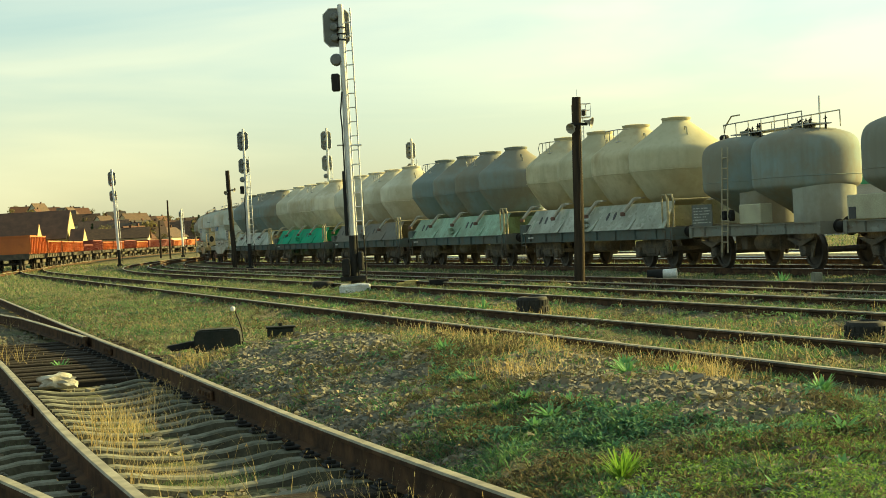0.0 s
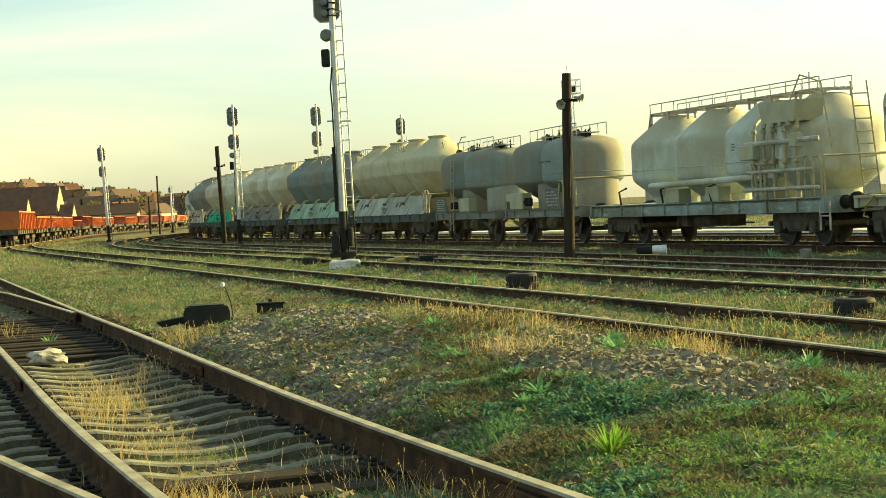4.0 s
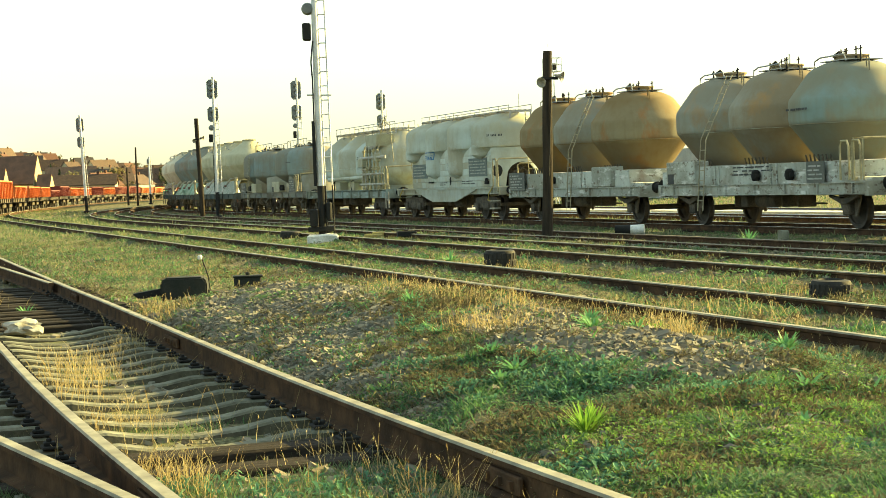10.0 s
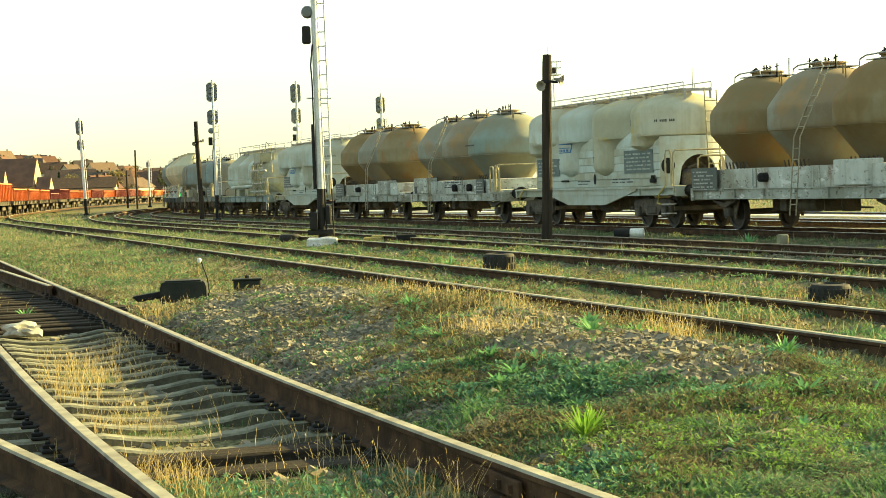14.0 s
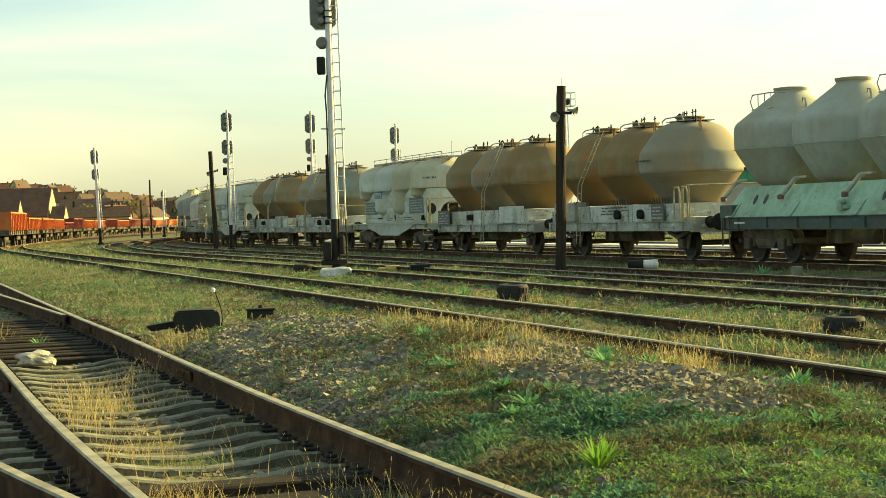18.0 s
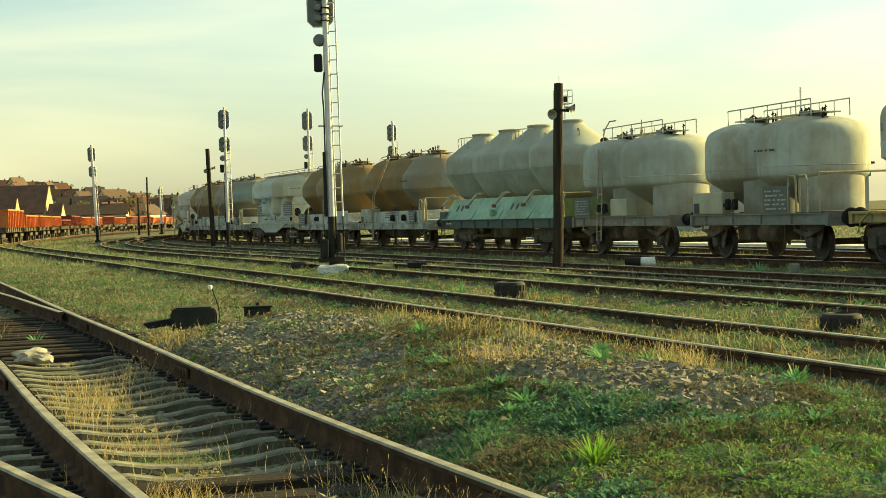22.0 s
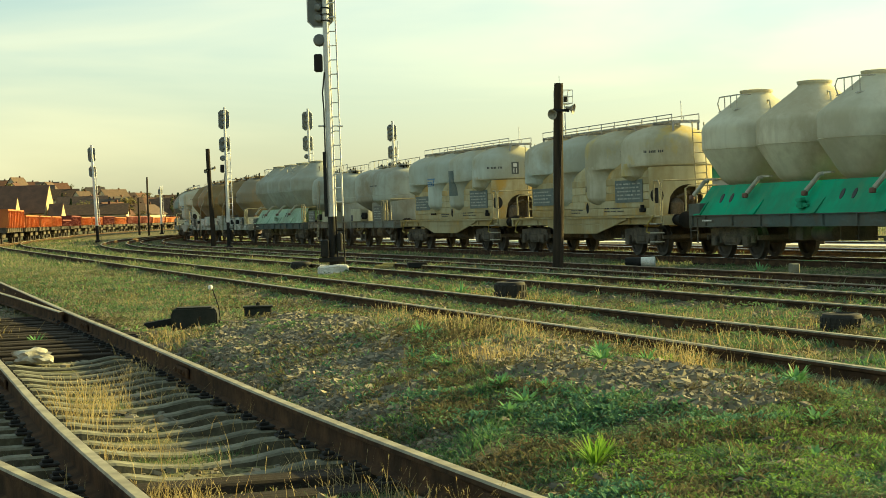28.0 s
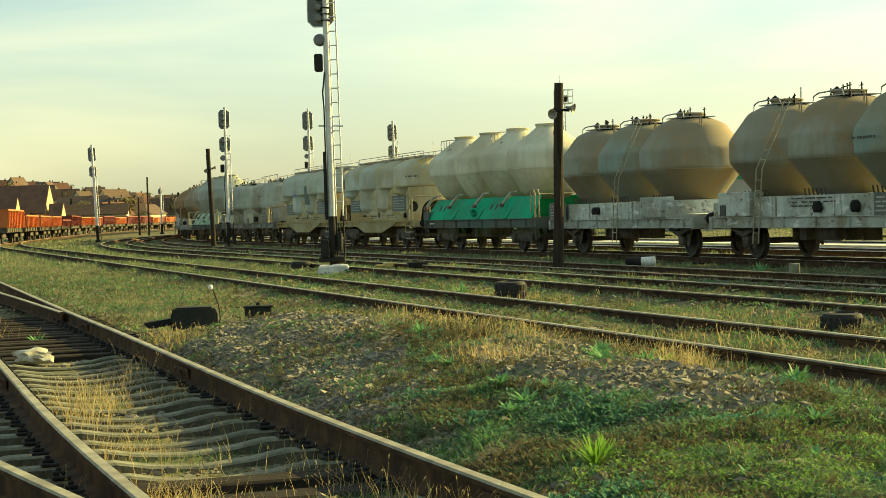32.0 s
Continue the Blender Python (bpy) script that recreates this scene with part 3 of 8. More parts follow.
def ladder(wagon, name, foot, head, width, rung=0.28, r=0.022, material=None, wide=(1, 0, 0)):
    f, h, w = Vector(foot), Vector(head), Vector(wide) * width / 2
    bm = bmesh.new()
    for s in (-1, 1):
        tube(bm, [f + s * w, h + s * w], r, 5)
    n = max(2, round((h - f).length / rung))
    for k in range(1, n):
        p = f.lerp(h, k / n)
        tube(bm, [p - w, p + w], r * 0.8, 5)
    return part(name, bm, material or LADDER_PALE, wagon)


def rail_loop(wagon, pts, r=0.03, name="handrail", material=None):
    bm = bmesh.new()
    tube(bm, pts, r, 6)
    return part(name, bm, material or HANDRAIL, wagon)


def hoops(wagon, x, y0, y1, z0, z1, n=2, step=0.45):
    """Bent handrails beside a crew platform."""
    for k in range(n):
        xx = x + k * step
        rail_loop(wagon, [(xx, y0, z0), (xx, y0, z1 - 0.12), (xx + 0.06, y0, z1), (xx + 0.3, y0, z1), (xx + 0.37, y0, z1 - 0.12), (xx + 0.37, y0, z0)])


def walkway(wagon, x0, x1, z, half=0.35, rail=0.28, posts=8):
    bm = bmesh.new()
    for k in range(5):
        y = -half + 2 * half * k / 4
        box(bm, x0, x1, y - 0.05, y + 0.05, z, z + 0.03)
    n = 9
    for k in range(n):
        x = x0 + (x1 - x0) * k / (n - 1)
        box(bm, x - 0.03, x + 0.03, -half - 0.05, half + 0.05, z - 0.06, z)
        box(bm, x - 0.025, x + 0.025, -half - 0.03, -half + 0.02, z - 0.28, z)
        box(bm, x - 0.025, x + 0.025, half - 0.02, half + 0.03, z - 0.28, z)
    part("walkway", bm, WALK_STEEL, wagon)
    if rail:
        bm = bmesh.new()
        for y in (-half - 0.04, half + 0.04):
            tube(bm, [(x0, y, z), (x0, y, z + rail), (x1, y, z + rail), (x1, y, z)], 0.016, 5)
            for k in range(1, posts):
                x = x0 + (x1 - x0) * k / posts
                tube(bm, [(x, y, z), (x, y, z + rail)], 0.014, 5)
        part("guard_rail", bm, WALK_STEEL, wagon)


def valves(wagon, x, y, z, n=4, seed=1):
    """Small valve stems with their levers, and a bent vent pipe, on a tank's crown."""
    rng = random.Random(seed)
    for k in range(n):
        bm = bmesh.new()
        xx, yy = x + (k - n / 2) * 0.26 + rng.uniform(-0.05, 0.05), y + rng.uniform(-0.25, 0.25)
        h = rng.uniform(0.16, 0.32)
        revolve(bm, [(0.03, z - 0.08), (0.03, z + 0.06), (0.018, z + 0.08), (0.018, z + h)], xx, yy, 6)
        tube(bm, [(xx - 0.09, yy, z + h * 0.72), (xx + 0.07, yy, z + h * 0.78)], 0.014, 5)
        part("valve", bm, DARK_IRON, wagon)
    bm = bmesh.new()
    tube(bm, [(x - 0.5, y - 0.2, z - 0.1), (x - 0.5, y - 0.2, z + 0.14), (x - 0.3, y - 0.2, z + 0.2), (x - 0.1, y - 0.2, z + 0.08)], 0.03, 6)
    part("vent_pipe", bm, DARK_IRON, wagon)


def bars(wagon, x0, z0, w, h, rows, cols, y=-1.36, seed=1, material=None, plate=None, tilt=0.0):
    """A lettered panel: short bars in rows, on a plate if one is given."""
    rng = random.Random(seed)
    host = wagon
    if plate is not None:
        bm = bmesh.new()
        box(bm, x0 - 0.06, x0 + w + 0.06, y, y + 0.02, z0 - 0.06, z0 + h + 0.06)
        host = part("sign_plate", bm, plate, wagon, "dark lettered data panel")
    bm = bmesh.new()
    rh = h / rows
    for r in range(rows):
        x = x0 + rng.uniform(0, 0.08) * w
        for c in range(cols):
            cw = w / cols * rng.uniform(0.3, 1.0)
            if x + cw > x0 + w:
                break
            box(bm, x, x + cw, y - 0.008, y - 0.003, z0 + r * rh + rh * 0.3, z0 + r * rh + rh * 0.68)
            x += cw + w / cols * rng.choice((0.12, 0.2, 0.5))
    part("lettering", bm, material or WHITE_PAINT, host)["kind"] = "stuff"


HANDRAIL = mat("dusty_handrail_paint", (0.40, 0.36, 0.21), (0.24, 0.21, 0.12), 4, 0.6)
LADDER_PALE = mat("dusty_pale_ladder", (0.36, 0.33, 0.22), (0.25, 0.22, 0.15), 5, 0.7)
PIPE_GREY = mat("dusty_grey_pipe", (0.44, 0.43, 0.37), (0.32, 0.30, 0.24), 4, 0.7)
WALK_STEEL = mat("galvanised_walkway", (0.40, 0.40, 0.38), (0.28, 0.27, 0.25), 5, 0.55, 0.4)
WHITE_PAINT = mat("white_lettering", (0.72, 0.72, 0.68), (0.6, 0.6, 0.55), 8, 0.7)
PLATE_LETTER = mat("greyed_white_lettering", (0.40, 0.42, 0.38), (0.26, 0.28, 0.25), 8, 0.7)
BLACK_PAINT = mat("black_lettering", (0.03, 0.035, 0.04), (0.05, 0.05, 0.05), 8, 0.7)
BLUE_PAINT = mat("blue_lettering", (0.03, 0.13, 0.32), (0.06, 0.2, 0.4), 8, 0.6)
PANEL_BLUE = mat("slate_blue_panel", (0.085, 0.125, 0.125), (0.14, 0.165, 0.15), 3, 0.7)
PANEL_DARK = mat("dark_data_panel", (0.075, 0.09, 0.085), (0.12, 0.12, 0.10), 3, 0.7)
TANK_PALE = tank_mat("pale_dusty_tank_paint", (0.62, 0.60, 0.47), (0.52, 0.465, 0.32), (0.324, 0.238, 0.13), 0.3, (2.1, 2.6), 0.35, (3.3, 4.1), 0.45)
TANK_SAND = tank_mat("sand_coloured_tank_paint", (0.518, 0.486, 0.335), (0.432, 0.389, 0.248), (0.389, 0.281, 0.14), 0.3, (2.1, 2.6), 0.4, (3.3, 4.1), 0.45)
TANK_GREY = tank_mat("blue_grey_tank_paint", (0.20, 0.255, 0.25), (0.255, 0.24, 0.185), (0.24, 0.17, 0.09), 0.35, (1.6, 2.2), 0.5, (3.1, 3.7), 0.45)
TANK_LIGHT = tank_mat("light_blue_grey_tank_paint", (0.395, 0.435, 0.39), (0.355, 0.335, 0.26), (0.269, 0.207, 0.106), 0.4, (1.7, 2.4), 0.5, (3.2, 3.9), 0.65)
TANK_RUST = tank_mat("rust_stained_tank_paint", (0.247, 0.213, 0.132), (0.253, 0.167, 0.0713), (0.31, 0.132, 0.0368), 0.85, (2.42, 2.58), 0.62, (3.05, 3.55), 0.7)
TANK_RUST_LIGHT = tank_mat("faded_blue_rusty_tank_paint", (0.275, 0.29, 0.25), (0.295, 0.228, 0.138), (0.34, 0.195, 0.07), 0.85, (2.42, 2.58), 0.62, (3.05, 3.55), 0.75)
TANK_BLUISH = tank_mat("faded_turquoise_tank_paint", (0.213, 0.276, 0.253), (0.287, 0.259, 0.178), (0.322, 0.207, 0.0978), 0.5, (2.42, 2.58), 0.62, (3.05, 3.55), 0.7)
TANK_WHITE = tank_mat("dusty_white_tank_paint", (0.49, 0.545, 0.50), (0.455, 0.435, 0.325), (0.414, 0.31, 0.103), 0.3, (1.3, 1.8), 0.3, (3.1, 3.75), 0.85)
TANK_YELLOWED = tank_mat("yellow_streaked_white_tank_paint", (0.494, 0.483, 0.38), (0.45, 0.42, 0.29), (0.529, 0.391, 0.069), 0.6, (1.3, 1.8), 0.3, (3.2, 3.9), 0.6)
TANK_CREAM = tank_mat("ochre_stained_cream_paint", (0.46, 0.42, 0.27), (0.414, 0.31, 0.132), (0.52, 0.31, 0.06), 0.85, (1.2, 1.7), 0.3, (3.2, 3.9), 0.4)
SKIRT_GREEN = tank_mat("green_skirt_paint", (0.022, 0.36, 0.20), (0.055, 0.32, 0.185), (0.17, 0.235, 0.125), 0.35, (1.1, 1.5), 0.25, (5, 6), 0.0)
SKIRT_PALE = tank_mat("pale_skirt_paint", (0.46, 0.48, 0.42), (0.33, 0.345, 0.28), (0.15, 0.25, 0.15), 0.5, (1.1, 1.5), 0.3, (5, 6), 0.0, 0.3)
SKIRT_MINT = tank_mat("faded_mint_skirt_paint", (0.319, 0.473, 0.363), (0.297, 0.385, 0.281), (0.132, 0.297, 0.182), 0.4, (1.1, 1.5), 0.3, (5, 6), 0.0, 0.25)
SKIRT_DARK = tank_mat("dirty_grey_skirt_paint", (0.17, 0.17, 0.15), (0.24, 0.22, 0.18), (0.10, 0.09, 0.07), 0.5, (1.1, 1.5), 0.4, (5, 6), 0.0, 0.3)
BEAM_WHITE = tank_mat("chipped_white_beam_paint", (0.47, 0.493, 0.448), (0.325, 0.319, 0.252), (0.19, 0.118, 0.0616), 0.7, (0.9, 1.2), 0.35, (5, 6), 0.0, 0.75)
PEDESTAL = tank_mat("dusty_grey_pedestal_paint", (0.319, 0.341, 0.303), (0.281, 0.264, 0.204), (0.22, 0.165, 0.099), 0.4, (1.2, 1.5), 0.35, (5, 6), 0.0)
BEAM_BLUE = tank_mat("pale_blue_beam_paint", (0.27, 0.33, 0.315), (0.235, 0.25, 0.20), (0.20, 0.175, 0.12), 0.4, (0.9, 1.1), 0.3, (5, 6), 0.0, 0.5)
BEAM_GREY = tank_mat("grey_sole_bar_paint", (0.20, 0.215, 0.195), (0.25, 0.225, 0.175), (0.19, 0.125, 0.075), 0.6, (0.85, 1.0), 0.2, (5, 6), 0.0, 0.45)
BEAM_DARK = tank_mat("dark_teal_sole_bar_paint", (0.085, 0.115, 0.11), (0.13, 0.135, 0.115), (0.14, 0.10, 0.065), 0.5, (0.85, 1.0), 0.2, (5, 6), 0.0, 0.4)
YELLOW_PAINT = mat("dull_yellow_paint", (0.42, 0.33, 0.08), (0.3, 0.24, 0.08), 4, 0.7)
CAP_RED = mat("red_brown_cap", (0.17, 0.09, 0.065), (0.12, 0.07, 0.05), 6, 0.7)
BOX_CREAM = mat("cream_locker_paint", (0.40, 0.40, 0.28), (0.32, 0.31, 0.22), 2, 0.7, 0, 0.15)


def tank(wagon, cx, prof, material, n=48, cy=0.0, label="", name="tank"):
    bm = bmesh.new()
    revolve(bm, prof, cx, cy, n)
    return part(name, bm, material, wagon, label, smooth_it=True)


def rounded(points, r=0.12, k=4):
    """Softens the corners of a (radius, height) outline."""
    out = [points[0]]
    for p0, p1, p2 in zip(points, points[1:], points[2:]):
        a, b, c = Vector(p0), Vector(p1), Vector(p2)
        d0, d1 = min(r, (a - b).length * 0.45), min(r, (c - b).length * 0.45)
        s, e = b + (a - b).normalized() * d0, b + (c - b).normalized() * d1
        for i in range(k + 1):
            t = i / k
            out.append(tuple((1 - t) ** 2 * s + 2 * t * (1 - t) * b + t * t * e))
    return out + [points[-1]]


def cone_wagon(label, skirt, tanks, sole, hatch_cages=(0, 2)):
    """Bogie wagon with four cone-topped silos over a sloping skirt."""
    length = 14.2
    w = group_of("cement_wagon", label, "rail wagon", "wagons of the cement train")
    centres = (2.0, 5.1, 8.15, 11.2)
    prof = rounded([(0.62, 1.85), (0.97, 2.1), (1.45, 2.86), (1.5, 3.0), (1.5, 3.46), (1.45, 3.6), (0.44, 4.36), (0.42, 4.40), (0.42, 4.44), (0.05, 4.46)], 0.1)
    for i, c in enumerate(centres):
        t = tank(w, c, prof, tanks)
        tank(t, c, [(0.36, 4.40), (0.43, 4.43), (0.45, 4.47), (0.45, 4.51), (0.1, 4.55), (0.05, 4.55)], tanks, 20, name="hatch_lid")
        bm = bmesh.new()
        ring = [(c + 1.508 * math.cos(k * math.tau / 40), 1.508 * math.sin(k * math.tau / 40), 2.93) for k in range(41)]
        tube(bm, ring, 0.009, 4)
        part("weld_seam", bm, tanks, t)
        if i in hatch_cages:
            bm = bmesh.new()
            for z in (3.98, 4.36):
                tube(bm, [(c - 0.5, -0.85, z), (c + 0.5, -0.85, z), (c + 0.62, -0.5, z)], 0.018, 5)
            tube(bm, [(c - 0.5, -0.85, 3.98), (c - 0.62, -0.85, 4.2), (c - 0.5, -0.85, 4.36)], 0.018, 5)
            for dx in (-0.2, 0.15, 0.5):
                tube(bm, [(c + dx, -0.85, 3.98), (c + dx, -0.85, 4.36)], 0.014, 5)
            box(bm, c - 0.5, c + 0.5, -0.9, -0.5, 3.95, 3.97)
            part("hatch_cage", bm, PIPE_GREY, t)
        rail_loop(t, [(c + 0.75, -0.1, 4.02), (c + 0.8, -0.1, 4.2), (c + 0.9, -0.1, 4.18), (c + 1.0, -0.1, 3.86)], 0.025, "lifting_eye", tanks)
        # outlet pipe over the skirt
        bm = bmesh.new()
        tube(bm, [(c - 1.1, -0.95, 2.12), (c - 1.12, -1.05, 2.1), (c - 1.2, -1.2, 1.9), (c - 1.3, -1.32, 1.72)], 0.06, 8)
        p = part("outlet_pipe", bm, PIPE_GREY, w)
        bm = bmesh.new()
        revolve(bm, [(0.06, 1.6), (0.085, 1.62), (0.085, 1.7), (0.06, 1.73)], c - 1.31, -1.36, 10)
        part("end_cap", bm, CAP_RED, p)
        box_bm = bmesh.new()
        box(box_bm, c - 1.25, c - 0.7, -0.98, -0.86, 2.12, 2.17)
        part("pipe_flange", box_bm, PIPE_GREY, p)
    for s in (-1, 1):
        bm = bmesh.new()
        x0, x1 = 0.7, 13.0
        outer = [bm.verts.new((x, s * y, z)) for x, y, z in ((x0, 1.42, 1.18), (x1, 1.42, 1.18), (x1 - 0.1, 0.99, 1.97), (x0 + 0.5, 0.99, 1.97))]
        inner = [bm.verts.new((x, s * y, z)) for x, y, z in ((x0, 1.38, 1.18), (x1, 1.38, 1.18), (x1 - 0.1, 0.95, 1.97), (x0 + 0.5, 0.95, 1.97))]
        bm.faces.new(outer)
        bm.faces.new(inner[::-1])
        for k in range(4):
            bm.faces.new((outer[k], inner[k], inner[(k + 1) % 4], outer[(k + 1) % 4]))
        bmesh.ops.recalc_face_normals(bm, faces=bm.faces[:])
        sk = part("skirt", bm, skirt, w)
        for k in range(4):
            x = centres[k] - 1.05
            bm = bmesh.new()
            tri = [bm.verts.new(v) for v in ((x, s * 1.47, 1.19), (x + 0.36, s * 1.47, 1.19), (x + 0.5, s * 1.24, 1.55), (x + 0.02, s * 1.47, 1.17), (x + 0.36, s * 1.40, 1.17), (x + 0.5, s * 1.2, 1.53))]
            bm.faces.new((tri[0], tri[1], tri[2]))
            bm.faces.new((tri[3], tri[5], tri[4]))
            for a, b in ((0, 1), (1, 2), (2, 0)):
                bm.faces.new((tri[a], tri[b], tri[b + 3], tri[a + 3]))
            part("gusset", bm, skirt, sk)
            for dx in ((1.2, 1.75) if k in (0, 2) else ()):
                bm = bmesh.new()
                zc, yc = 1.62, s * 1.186
                hole = [bm.verts.new((x + dx + 0.08 * math.cos(j * math.tau / 14), yc - s * (0.125 * math.sin(j * math.tau / 14)) * 0.534 + s * 0.012, zc + 0.125 * math.sin(j * math.tau / 14))) for j in range(14)]
                rim = [bm.verts.new((v.co.x, v.co.y - s * 0.03, v.co.z)) for v in hole]
                bm.faces.new(hole)
                for j in range(14):
                    bm.faces.new((hole[j], rim[j], rim[(j + 1) % 14], hole[(j + 1) % 14]))
                part("hand_hole", bm, BLACK_PAINT, sk, "dark oval opening")
    bm = bmesh.new()
    box(bm, 6.5, 7.0, -1.42, -1.3, 1.32, 1.42, 0.02)
    revolve(bm, [(0.11, 1.3), (0.11, 1.5)], 6.75, -1.4, 10)
    box(bm, 6.62, 6.9, -1.5, -1.36, 1.46, 1.56, 0.02)
    part("valve_block", bm, skirt, w)
    frame_box(w, length, sole, 0.86, 1.18, 1.36)
    bm = bmesh.new()
    box(bm, 13.0, 13.55, -1.3, 1.3, 1.18, 1.22)
    part("end_platform", bm, UNDERFRAME, w)
    for y in (-1.32, 1.32):
        hoops(w, 12.75, y, y, 1.2, 2.15, 2, 0.42)
    rail_loop(w, [(13.5, -1.3, 1.2), (13.5, -1.3, 2.0), (13.5, 1.3, 2.0), (13.5, 1.3, 1.2)])
    bm = bmesh.new()
    box(bm, 0.62, 1.3, -1.45, -1.1, 1.15, 1.5, 0.02)
    part("end_box", bm, sole, w)
    for s in (-1,):
        ladder(w, "step", (13.3, -1.42, 0.42), (13.3, -1.42, 1.1), 0.4, 0.3, 0.022, UNDERFRAME)
        ladder(w, "step", (0.9, -1.42, 0.42), (0.9, -1.42, 1.1), 0.4, 0.3, 0.022, UNDERFRAME)
    bars(w, 1.4, 0.98, 0.7, 0.1, 1, 6, -1.432, 3)
    for x in (2.4, 11.3):
        bogie(w, x)
    brake_gear(w, 6.8)
    buffers(w, length)
    return w


def dome_wagon(label, paint, first):
    """Two-axle wagon with two dome-topped tanks on pedestals; one of a close-coupled pair."""
    length = 8.6
    w = group_of("cement_wagon", label, "rail wagon", "wagons of the cement train")
    centres = (2.0, 4.95)
    prof = rounded([(0.4, 1.42), (0.5, 1.52), (1.36, 2.08), (1.42, 2.2), (1.42, 3.12), (1.29, 3.4), (0.78, 3.59), (0.05, 3.64)], 0.2)
    for i, c in enumerate(centres):
        t = tank(w, c, prof, paint)
        bm = bmesh.new()
        tube(bm, [(c + 1.425 * math.cos(k * math.tau / 40), 1.425 * math.sin(k * math.tau / 40), 2.36) for k in range(41)], 0.009, 4)
        part("weld_seam", bm, paint, t)
        bm = bmesh.new()
        outline = [(c + 0.25 + 1.13 * math.cos(radians(k * 5.5)), 1.13 * math.sin(radians(k * 5.5))) for k in range(-10, 11)] + [(c + 0.1, 0.45), (c + 0.1, -0.45)]
        low, high = [bm.verts.new((x, y, 1.18)) for x, y in outline], [bm.verts.new((x, y, 2.2)) for x, y in outline]
        for k in range(len(outline)):
            bm.faces.new((low[k], low[(k + 1) % len(outline)], high[(k + 1) % len(outline)], high[k]))
        bm.faces.new(low[::-1])
        bm.faces.new(high)
        part("pedestal", bm, PEDESTAL, w, smooth_it=True)
        revolved = bmesh.new()
        revolve(revolved, [(0.3, 3.55), (0.3, 3.72), (0.33, 3.72), (0.33, 3.76), (0.05, 3.78)], c, 0, 18)
        part("hatch_lid", revolved, paint, t, smooth_it=True)
        valves(t, c + 0.5, 0, 3.62, 5, 3 + i + (7 if first else 0))
    bm = bmesh.new()
    for x0, x1, y in ((centres[0] - 0.6, centres[1] + 0.9, -0.55), (centres[0] - 0.6, centres[1] + 0.9, 0.55)):
        tube(bm, [(x0, y, 3.6), (x0, y, 3.98), (x1, y, 4.02), (x1, y, 3.6)], 0.018, 5)
        for k in range(1, 6):
            x = x0 + (x1 - x0) * k / 6
            tube(bm, [(x, y, 3.55), (x, y, 4.0)], 0.014, 5)
    part("guard_rail", bm, PIPE_GREY, w)
    bm = bmesh.new()
    box(bm, centres[0] - 0.7, centres[1] + 0.9, -0.3, 0.3, 3.68, 3.71)
    part("walkway", bm, WALK_STEEL, w)
    if first:
        rail_loop(w, [(centres[0] - 0.75, -0.5, 3.6), (centres[0] - 0.6, -0.5, 3.95), (centres[0] - 0.2, -0.5, 4.2), (centres[0] + 0.3, -0.5, 4.2)], 0.022)
        bm = bmesh.new()
        revolve(bm, [(0.05, 0.0), (0.13, 0.02), (0.14, 0.16), (0.1, 0.22), (0.02, 0.24)], centres[0] - 1.0, -0.35, 12)
        bmesh.ops.translate(bm, vec=(0, 0, 3.5), verts=bm.verts[:])
        part("relief_valve", bm, DARK_IRON, w)
        bars(w, 0.9, 1.25, 1.15, 0.48, 6, 5, -1.4, 21, PLATE_LETTER, PANEL_DARK)
        ladder(w, "ladder", (2.9, -1.45, 0.45), (2.9, -1.3, 3.3), 0.34)
        bm = bmesh.new()
        box(bm, 3.75, 4.95, -1.4, -1.05, 1.2, 1.72, 0.02)
        part("locker", bm, BOX_CREAM, w)
    else:
        bm = bmesh.new()
        box(bm, 0.85, 2.6, -1.42, -1.05, 1.2, 1.78, 0.02)
        part("locker", bm, BOX_CREAM, w)
        bm = bmesh.new()
        box(bm, 0.95, 1.25, -1.435, -1.42, 1.22, 1.5)
        part("locker_hatch", bm, BLACK_PAINT, w)
        bars(w, 4.9, 1.25, 1.2, 0.55, 5, 5, -1.4, 23, PLATE_LETTER, PANEL_DARK)
        hoops(w, 6.1, -1.38, -1.38, 1.2, 2.1, 2, 0.55)
        rail_loop(w, [(7.6, -1.38, 1.2), (7.6, -1.38, 2.15), (7.6, 1.38, 2.15), (7.6, 1.38, 1.2)])
        bm = bmesh.new()
        box(bm, 6.5, 7.95, -1.38, 1.38, 1.18, 1.22)
        part("end_platform", bm, UNDERFRAME, w)
        bars(w, 4.4, 2.72, 1.1, 0.12, 1, 7, -1.41, 12, BLACK_PAINT)
    for x in (2.75, 3.15):
        bm = bmesh.new()
        revolve(bm, [(0.07, 1.3), (0.09, 1.34), (0.09, 1.55), (0.05, 1.6)], x, -1.32, 8)
        box(bm, x - 0.12, x + 0.12, -1.4, -1.3, 1.38, 1.48)
        part("outlet_valve", bm, DARK_IRON, w)
    frame_box(w, length, BEAM_GREY, 0.9, 1.18, 1.34)
    for x in (1.55, 6.6):
        axle(w, x)
    brake_gear(w, 4.1, 0.22)
    buffers(w, length)
    return w


